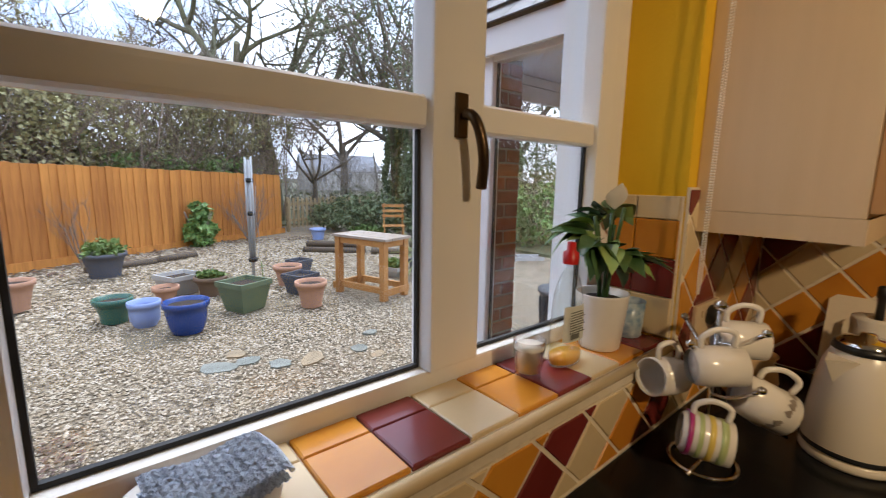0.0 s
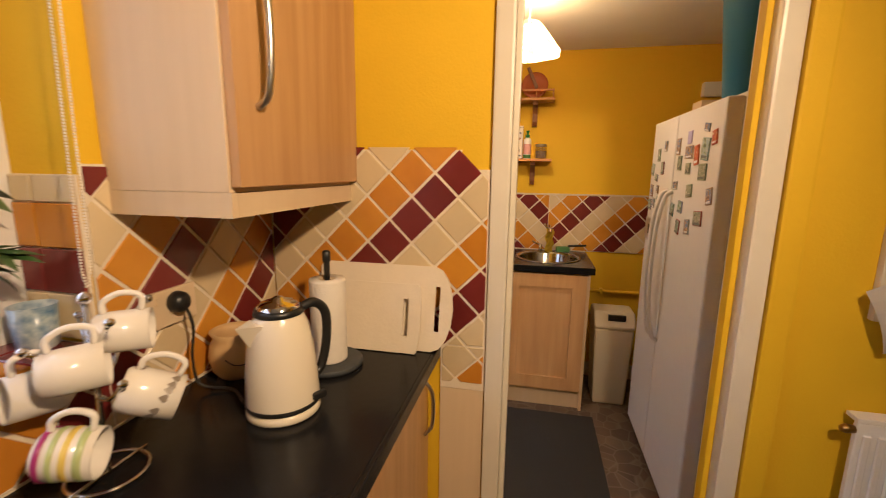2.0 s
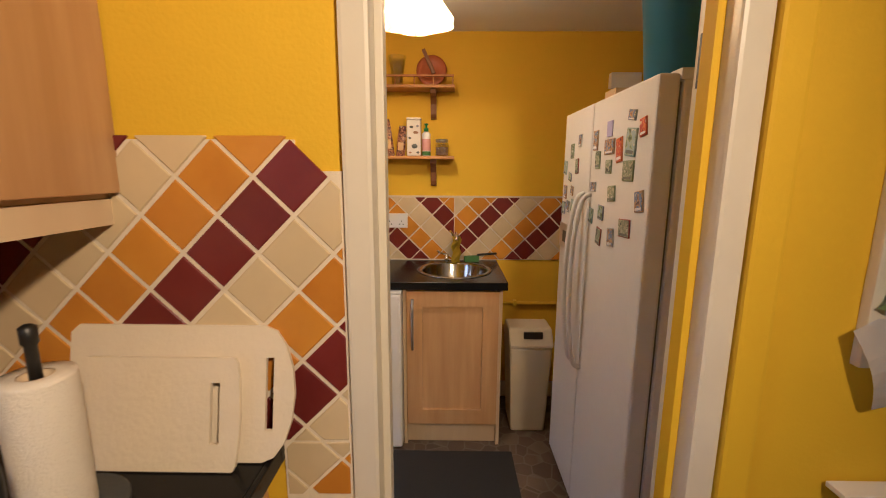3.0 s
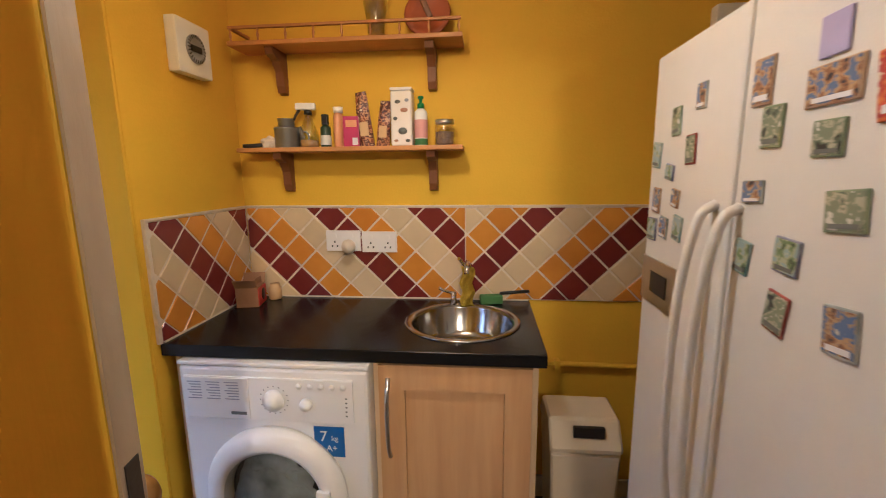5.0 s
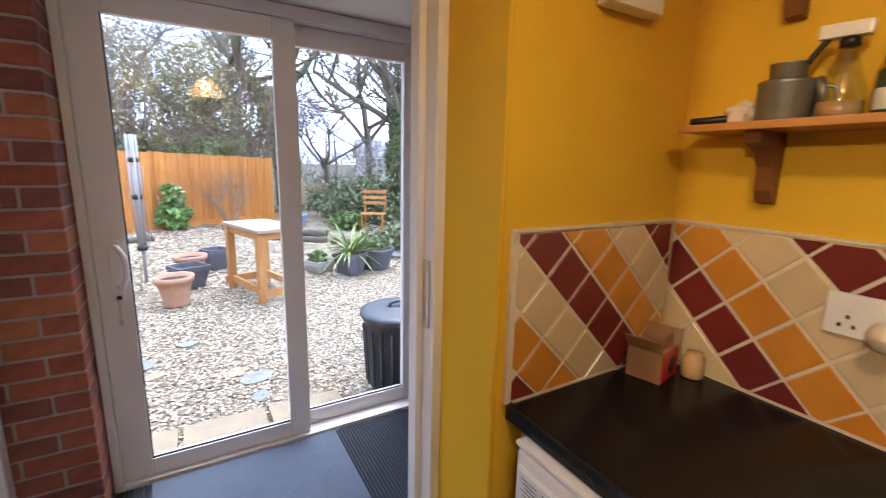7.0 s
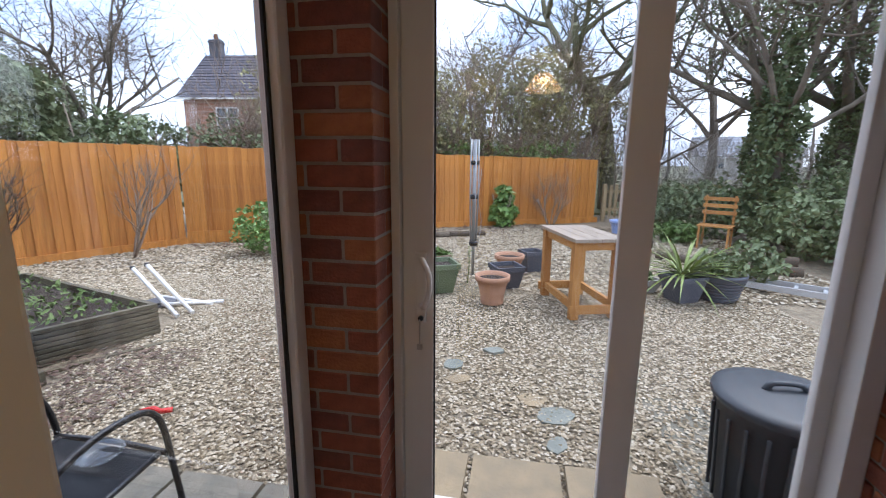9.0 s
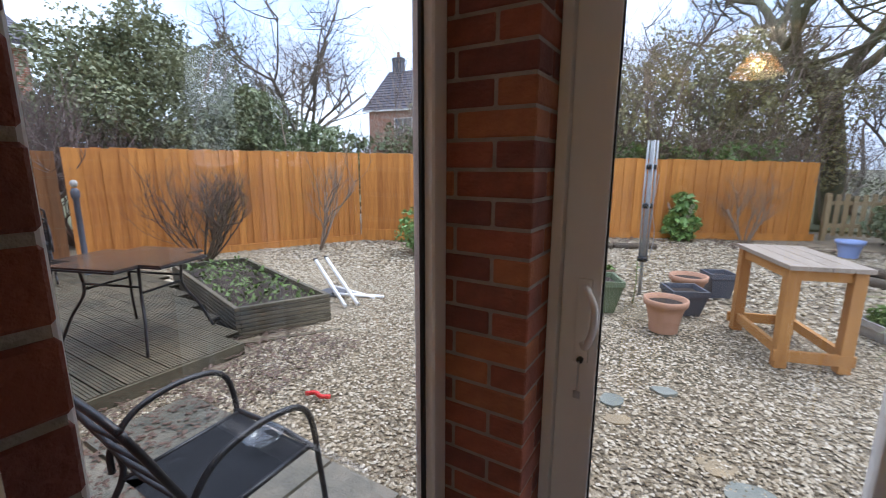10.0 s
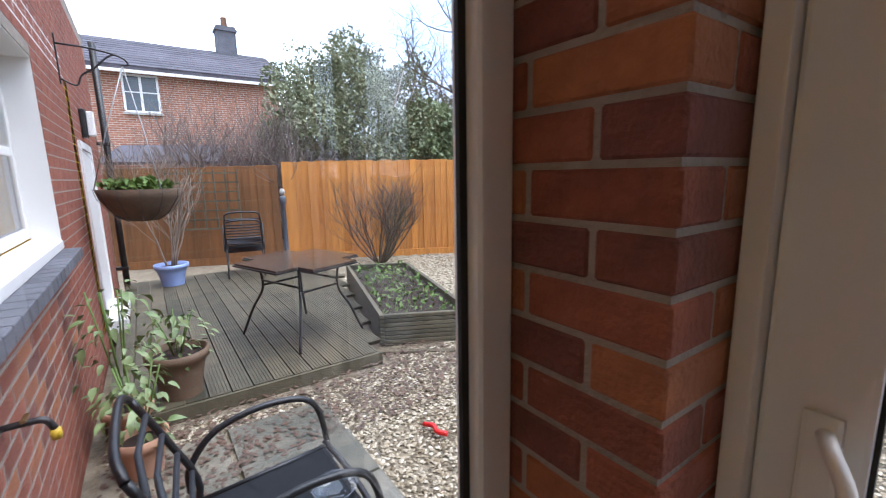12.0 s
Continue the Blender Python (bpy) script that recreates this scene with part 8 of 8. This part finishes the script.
ROOFT = mat("grey concrete roof tile", (0.12, 0.11, 0.13), 0.85, grain=(0.055, 0.052, 0.062), scale=4, bump=0.2)


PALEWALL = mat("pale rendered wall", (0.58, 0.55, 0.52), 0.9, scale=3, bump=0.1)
# roof tone lightened and blued in the colour itself, for haze of distance
HAZEROOF = mat("haze-paled far slates", (0.26, 0.27, 0.30), 0.9, scale=3, bump=0.1)


def house(m4, L, D, eave, ridge, wins, label, chim=(), wall=FARBRICK, tiles=ROOFT):
    """Gable house; its front faces local -y, x runs along the ridge."""
    h = thing("house", (0, 0, 0), 0, label, "house")
    h.matrix_world = m4
    bm = boxes((0, 0, -1, L, D, eave))
    a = [bm.verts.new(p) for p in ((0, 0, eave), (0, D, eave), (0, D / 2, ridge))]
    b = [bm.verts.new(p) for p in ((L, 0, eave), (L, D, eave), (L, D / 2, ridge))]
    bm.faces.new(a)
    bm.faces.new(b)
    part("wall", bm, wall, h, "brick walls" if wall is FARBRICK else "pale rendered walls")
    sl = math.hypot(D / 2 + 0.3, (ridge - eave) * (D / 2 + 0.3) / (D / 2))
    an = math.degrees(math.atan2(ridge - eave, D / 2))
    rf = part("roof", boxes((-0.3, -0.02, 0, L + 0.3, sl, 0.08)), tiles, h, "grey tiled roof")
    rf.matrix_local = pose(0, -0.3, eave - 0.3 * (ridge - eave) / (D / 2), an)
    n_ = int(sl / 0.33)
    for i in range(n_):
        part("tile_course", boxes((-0.3, i * 0.33, 0.081, L + 0.3, i * 0.33 + 0.27, 0.135), bev=0.008, seg=1), tiles, rf)
    rb = part("roof", boxes((-0.3, -sl, 0, L + 0.3, 0.02, 0.08)), tiles, h)
    rb.matrix_local = pose(0, D + 0.3, eave - 0.3 * (ridge - eave) / (D / 2), -an)
    part("gutter", boxes((-0.3, -0.42, eave - 0.28, L + 0.3, -0.32, eave - 0.18)), UPVC, h, "white gutter board")
    for x, z, w, hh in wins:
        wn_ = part("window", boxes((x, -0.05, z, x + 0.07, 0.02, z + hh), (x + w - 0.07, -0.05, z, x + w, 0.02, z + hh), (x + 0.07, -0.05, z, x + w - 0.07, 0.02, z + 0.07), (x + 0.07, -0.05, z + hh - 0.07, x + w - 0.07, 0.02, z + hh), (x + w / 2 - 0.04, -0.048, z + 0.07, x + w / 2 + 0.04, 0.02, z + hh - 0.07), (x + 0.07, -0.045, z + hh * 0.52, x + w - 0.07, 0.02, z + hh * 0.52 + 0.04)), UPVC, h, "white framed window")
        part("pane", boxes((x + 0.07, -0.02, z + 0.07, x + w - 0.07, -0.01, z + hh - 0.07)), mat("far pane", (0.10, 0.12, 0.14), 0.1, bump=0), wn_)
        part("sill", boxes((x - 0.05, -0.1, z - 0.07, x + w + 0.05, 0, z)), CONC, wn_)
    for x, y in chim:
        c = part("chimney", boxes((x, y, ridge - 0.9, x + 0.75, y + 0.6, ridge + 1.0), (x - 0.05, y - 0.05, ridge + 0.8, x + 0.80, y + 0.65, ridge + 0.9)), DARKBRICK, h, "dark brick chimney stack")
        part("chimney_pot", lathe([(0.14, 0), (0.11, 0.35), (0.14, 0.36), (0.12, 0.4)], 12), TERRA, c).matrix_local = pose(x + 0.37, y + 0.3, ridge + 1.0)
    return h


house(pose(-16.25, -1.34, -0.3, 0, 0, 90), 7.4, 6.5, 5.45, 7.0, ((2.3, 3.95, 1.05, 1.25), (0.2, 3.95, 1.05, 1.25)), "red brick neighbouring house with grey tiled roof", ((5.75, 2.6),))
house(pose(-18.2, 24.4, -0.3, 0, 0, 8), 9, 7, 5.6, 8.6, ((2.0, 3.6, 1.4, 1.3), (5.5, 3.6, 1.4, 1.3)), "far red brick house with grey roof", ((0.1, 3.2),))
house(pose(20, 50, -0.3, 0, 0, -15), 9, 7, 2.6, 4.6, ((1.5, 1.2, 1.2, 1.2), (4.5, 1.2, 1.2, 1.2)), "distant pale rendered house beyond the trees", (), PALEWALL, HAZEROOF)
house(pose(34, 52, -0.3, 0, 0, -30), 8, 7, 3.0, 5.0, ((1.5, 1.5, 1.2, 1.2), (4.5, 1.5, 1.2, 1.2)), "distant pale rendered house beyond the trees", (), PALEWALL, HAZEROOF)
sh2_ = thing("neighbour_shed_roof", (-10.8, 0.3, 1.75), 70, "grey felt lean-to roof behind the fence", "shed")
part("roof", boxes((0, 0, 0, 2.6, 1.6, 0.06)), ROOFT, sh2_).matrix_local = pose(0, 0, 0, 18)
part("wall", boxes((0.1, 0.2, -2.0, 2.5, 1.4, -0.02)), FARBRICK, sh2_)
# ---- tiles, piece by piece ----
def clip_poly(poly, lim):
    """Cuts a convex polygon to a rectangle (u0, v0, u1, v1)."""
    u0, v0, u1, v1 = lim
    for ax, val, keep in ((0, u0, 1), (0, u1, -1), (1, v0, 1), (1, v1, -1)):
        out = []
        for i, p in enumerate(poly):
            q = poly[(i + 1) % len(poly)]
            a, b = (p[ax] - val) * keep, (q[ax] - val) * keep
            if a >= 0:
                out.append(p)
            if (a >= 0) != (b >= 0):
                t = a / (a - b)
                out.append((p[0] + (q[0] - p[0]) * t, p[1] + (q[1] - p[1]) * t))
        poly = out
        if len(poly) < 3:
            return []
    return poly


def tile_piece(poly, place, m, parent, lift=0.0032, gap=0.0042):
    cx, cy = sum(p[0] for p in poly) / len(poly), sum(p[1] for p in poly) / len(poly)
    size = max(math.hypot(p[0] - cx, p[1] - cy) for p in poly)
    if size < 0.018:
        return
    def ins(p, g):
        k = max(0.0, 1 - g / size)
        return (cx + (p[0] - cx) * k, cy + (p[1] - cy) * k)
    a, b, c = [ins(p, gap * 1.4) for p in poly], [ins(p, gap * 1.4) for p in poly], [ins(p, gap * 1.4 + 0.003) for p in poly]
    V = [place(*p, 0.0) for p in a] + [place(*p, lift - 0.002) for p in b] + [place(*p, lift) for p in c]
    n_ = len(poly)
    F = [[i, (i + 1) % n_, n_ + (i + 1) % n_, n_ + i] for i in range(n_)] + [[n_ + i, n_ + (i + 1) % n_, 2 * n_ + (i + 1) % n_, 2 * n_ + i] for i in range(n_)] + [list(range(2 * n_, 3 * n_))]
    me = bpy.data.meshes.new("tile")
    me.from_pydata(V, [], F)
    me.materials.append(m)
    o = new("tile", me)
    o.parent = parent


def diagonal_tiles(parent, place, lim, pitch, c0, a0, flip=1, seq=(0, 1, 2), last=99):
    """Square tiles laid at 45 degrees in coloured stripes. Stripes rise with u when flip is 1."""
    cols = (T_RED, T_ORANGE, T_CREAM)
    u0, v0, u1, v1 = lim
    s2 = math.sqrt(2)
    rng = range(-60, 61)
    for i in rng:
        for j in rng:
            if j > last:
                continue
            c, a = c0 + i * pitch, a0 + j * pitch
            quad = [(c, a), (c + pitch, a), (c + pitch, a + pitch), (c, a + pitch)]
            poly = [((aa - cc) / s2 * flip, (aa + cc) / s2) for cc, aa in quad]
            us, vs = [p[0] for p in poly], [p[1] for p in poly]
            if max(us) < u0 or min(us) > u1 or max(vs) < v0 or min(vs) > v1:
                continue
            poly = clip_poly(poly, lim)
            if poly:
                tile_piece(poly, place, cols[seq[i % 3]], parent)


# utility room: back wall, two slopes meeting in a V
P = 0.1
tb_ = struct("utility_backsplash", boxes((XB - 0.007, -1.6, 0.902, XB - 0.001, YI - 0.009, 1.285)), GROUT, "pale grout of diagonal striped utility tiles", "tiles")
VY = -0.56
zt = 1.283
s2 = math.sqrt(2)


def on_back(u, v, d):
    return (XB - 0.007 - d, -u, v)


# left slopes fall to the right: stripe edges measured along the top
diagonal_tiles(tb_, on_back, (-(YI - 0.010), 0.903, -VY, zt), P, (zt + (-0.107)) / s2, 0.03, -1, (0, 1, 2))
diagonal_tiles(tb_, on_back, (-VY, 0.903, 1.6, zt), P, (zt - 0.967) / s2 + 0.006, 0.03, 1, (0, 1, 2))
tl_ = struct("utility_side_tiles", boxes((2.90, YI - 0.007, 0.902, XB - 0.008, YI - 0.001, 1.285)), GROUT, "pale grout of diagonal striped side tiles", "tiles")
diagonal_tiles(tl_, lambda u, v, d: (u, YI - 0.007 - d, v), (2.905, 0.903, XB - 0.014, zt), P, (1.27 + 2.927) / s2 - 0.02, 0.02, -1, (0, 1, 2))
struct("tile_edge_trim", boxes((2.888, YI - 0.012, 0.902, 2.9, YI - 0.0005, 1.292), (2.9, YI - 0.012, 1.2855, XB - 0.012, YI - 0.0005, 1.292), (XB - 0.012, -1.6, 1.2855, XB - 0.0005, YI - 0.012, 1.292)), GROUT, "pale plastic tile edging strip", "trim")

# kitchen end wall
# thin sheet added over the wall; its tan colour stands in for shade there
struct("end_panel", boxes((XW - 0.006, -0.335, 0, XW - 0.0005, -0.197, 0.758)), PALEBIRCH, "added tan sheet for the shaded wall below the end tiles", "panel")
te_ = struct("kitchen_end_tiles", boxes((XW - 0.007, -0.336, 0.76, XW - 0.0005, -0.197, 1.44), (XW - 0.007, -0.252, 1.44, XW - 0.0005, YI - 0.009, 1.495), (XW - 0.007, -0.197, 0.902, XW - 0.0005, YI - 0.009, 1.44)), GROUT, "pale grout of diagonal striped kitchen tiles", "tiles")
CC, AA = (1.501 - 0.245) / s2 - P, (1.501 + 0.245) / s2


def on_end(u, v, d):
    return (XW - 0.007 - d, -u, v)


for lim in ((-(YI - 0.010), 0.903, 0.333, 1.503), (0.199, 0.78, 0.333, 0.903)):
    diagonal_tiles(te_, on_end, lim, P, CC, AA, 1, (0, 1, 2), -1)

# kitchen window wall, below the sill and beside the reveal
tw_ = struct("kitchen_window_tiles", boxes((-1.2, YI - 0.007, 0.902, 1.06, YI - 0.001, 1.046), (1.06, YI - 0.007, 0.902, XW - 0.008, YI - 0.001, 1.44)), GROUT, "pale grout of diagonal tiles below window", "tiles")
for lim in ((-1.2, 0.903, 1.06, 1.045), (1.06, 0.903, XW - 0.012, 1.438)):
    diagonal_tiles(tw_, lambda u, v, d: (u, YI - 0.007 - d, v), lim, P, 0.216, 0.03, 1, (0, 1, 2))

# sill tiles in two rows, and a rounded nosing
ts_ = struct("window_sill", boxes((WX0, YI - 0.006, 1.049, WX1 - 0.001, 0.534, 1.084)), GROUT, "tiled window sill in cream, amber and burgundy", "sill")
part("nosing", tube([(WX0, YI - 0.004, 1.078), (0, YI - 0.004, 1.078), (WX1 - 0.002, YI - 0.004, 1.078)], 0.011, 10), T_CREAM, ts_, "cream rounded nosing")
seq = (T_CREAM, T_ORANGE, T_RED)
for i in range(-16, 7):
    x0, x1 = max(WX0, 0.432 + i * 0.102), min(WX1 - 0.004, 0.432 + (i + 1) * 0.102)
    if x1 - x0 < 0.02:
        continue
    for y0, y1, sh_ in ((YI + 0.006, 0.482, 0), (0.482, 0.533, 0)):
        tile_piece([(x0, y0), (x1, y0), (x1, y1), (x0, y1)], lambda u, v, d: (u, v, 1.084 + d), seq[(i + sh_) % 3], ts_, 0.008, 0.0015)

# reveal tiles beside the window
tr_ = struct("reveal_tiles", boxes((WX1 - 0.007, YI + 0.002, 1.093, WX1 - 0.0005, 0.533, 1.42)), GROUT, "pale grout of straight reveal tiles", "tiles")
for j in range(4):
    z0, z1 = ((1.094, 1.188), (1.188, 1.278), (1.278, 1.367), (1.367, 1.42))[j]
    for y0, y1 in ((YI + 0.004, 0.478), (0.478, 0.532)):
        if z1 - z0 > 0.02:
            tile_piece([(y0, z0), (y1, z0), (y1, z1), (y0, z1)], lambda u, v, d: (WX1 - 0.007 - d, u, v), (T_CREAM, T_RED, T_ORANGE, T_CREAM)[j], tr_, 0.006, 0.0015)

# ---- bricks, piece by piece ----
BRICKS = [mat("brick tone %s" % n_, c, 0.9, grain=g, scale=22, bump=0.7, fine=4) for n_, c, g in (("red", (0.34, 0.105, 0.055), (0.19, 0.055, 0.032)), ("brown", (0.27, 0.085, 0.05), (0.13, 0.045, 0.032)), ("orange", (0.40, 0.15, 0.06), (0.24, 0.08, 0.038)), ("plum", (0.24, 0.075, 0.052), (0.13, 0.045, 0.036)))]
CO, BL_, BH_ = 0.075, 0.215, 0.065
BM_CACHE = {}


def brick(parent, x0, y0, z0, x1, y1, z1, k):
    key = (round(x1 - x0, 4), round(y1 - y0, 4), round(z1 - z0, 4), k)
    if key not in BM_CACHE:
        BM_CACHE[key] = mesh_of("brick", boxes((0, 0, 0, x1 - x0, y1 - y0, z1 - z0), bev=0.004, seg=1), BRICKS[k])
    o = new("brick", BM_CACHE[key])
    o.parent = parent
    o.location = (x0, y0, z0)
    return o


rb = random.Random(77)
pier = tagged(new("brick_pier"), "red brick corner pier with pale mortar joints", "brick pier", kind="structure")
PX0, PX1, PY0, PY1 = 1.660, 1.942, 1.61, 1.86
part("mortar", boxes((PX0 + 0.004, PY0 + 0.004, -0.3, PX1 - 0.004, PY1 - 0.006, 2.085)), MORTAR, pier, "pale mortar")
zoff = 1.319 - 0.005 - 30 * CO
for c in range(-2, 41):
    z0 = zoff + c * CO + 0.010
    if z0 + BH_ > 2.09:
        break
    k = rb.choice((0, 0, 1, 1, 3, 0, 2))
    k2 = rb.choice((0, 1, 2, 0, 3))
    if c % 2 == 0:
        brick(pier, PX1 - BL_, PY0, z0, PX1, PY0 + 0.1025, z0 + BH_, k)
        brick(pier, PX0, PY0, z0, PX1 - BL_ - 0.010, PY0 + 0.1025, z0 + BH_, k2)
        brick(pier, PX0, PY0 + 0.1125, z0, PX1, PY1, z0 + BH_, k2)
    else:
        brick(pier, PX1 - 0.1025, PY0, z0, PX1, PY0 + 0.215, z0 + BH_, k)
        brick(pier, PX0, PY0, z0, PX1 - 0.1125, PY0 + 0.1025, z0 + BH_, k2)
        brick(pier, PX0, PY0 + 0.1125, z0, PX1 - 0.1125, PY1, z0 + BH_, k)

# brick reveal of the house wall beside the porch door
rv = tagged(new("wall_porch_reveal"), "dark red brick reveal between door frame and side window", "wall", kind="structure")
part("mortar", boxes((1.741, YM + 0.001, -0.1, 1.868, YO - 0.004, 2.059)), MORTAR, rv, "pale mortar")
for c in range(27):
    k = rb.choice((1, 3, 0))
    brick(rv, 1.742, YM + 0.003, 0.004 + c * CO, 1.875 - (0.004 if c % 2 else 0.0), YO, 0.004 + c * CO + BH_, k)

# porch end wall beside the sliding door
pe = tagged(new("wall_porch_end"), "red brick end wall inside the porch", "wall", kind="structure")
part("mortar", boxes((XB + 0.008, YO, -0.3, XB + 0.2, 1.95, 2.09)), MORTAR, pe, "pale mortar")
for c in range(28):
    for i in range(6):
        y0 = YO + 0.002 + i * 0.225 - (0.1125 if c % 2 else 0)
        y1 = min(y0 + BL_, 1.95)
        y0 = max(y0, YO + 0.002)
        if y1 - y0 > 0.03:
            brick(pe, XB, y0, 0.004 + c * CO, XB + 0.06, y1, 0.004 + c * CO + BH_, rb.choice((0, 0, 1, 2)))

# outer house wall: the nearest bricks one by one, the others joined
near_n, far_v = 0, bmesh.new()
far_bm = []
for c in range(-4, 42):
    z0 = -0.10 + c * CO
    for i in range(31):
        x1 = 1.60 - i * 0.225 + (0.1125 if c % 2 else 0)
        x0 = x1 - BL_
        if z0 + BH_ > 0.925 and z0 < WZ1:
            x0c, x1c = x0, x1
            if x0 < WX1 and x1 > WX0:
                if x1 > WX1:
                    x0c = WX1 - 0.004
                elif x0 < WX0:
                    x1c = WX0 + 0.004
                else:
                    continue
            x0, x1 = x0c, x1c
        x0, x1 = max(x0, -5.39), min(x1, 1.598)
        if x1 - x0 < 0.02:
            continue
        k = rb.choice((0, 0, 1, 2, 3, 0))
        if x0 > -1.3 and 0.2 < z0 < 2.0 and near_n < 290:
            brick(hw, x0, YO - 0.06, z0, x1, YO, z0 + BH_, k)
            near_n += 1
        else:
            far_bm.append((x0, YO - 0.06, z0, x1, YO, z0 + BH_))
V, F = [], []
for x0, y0, z0, x1, y1, z1 in far_bm:
    o = len(V)
    V += [(x0, y0, z0), (x1, y0, z0), (x1, y1, z0), (x0, y1, z0), (x0, y0, z1), (x1, y0, z1), (x1, y1, z1), (x0, y1, z1)]
    F += [(o + a, o + b, o + c_, o + d) for a, b, c_, d in ((0, 1, 2, 3), (4, 7, 6, 5), (0, 4, 5, 1), (1, 5, 6, 2), (2, 6, 7, 3), (3, 7, 4, 0))]
me = bpy.data.meshes.new("brickwork")
me.from_pydata(V, [], F)
me.materials.append(BRICKS[0])
bw = new("brickwork", me)
bw.parent = hw
tagged(bw, "further red bricks of the wall", kind="stuff")
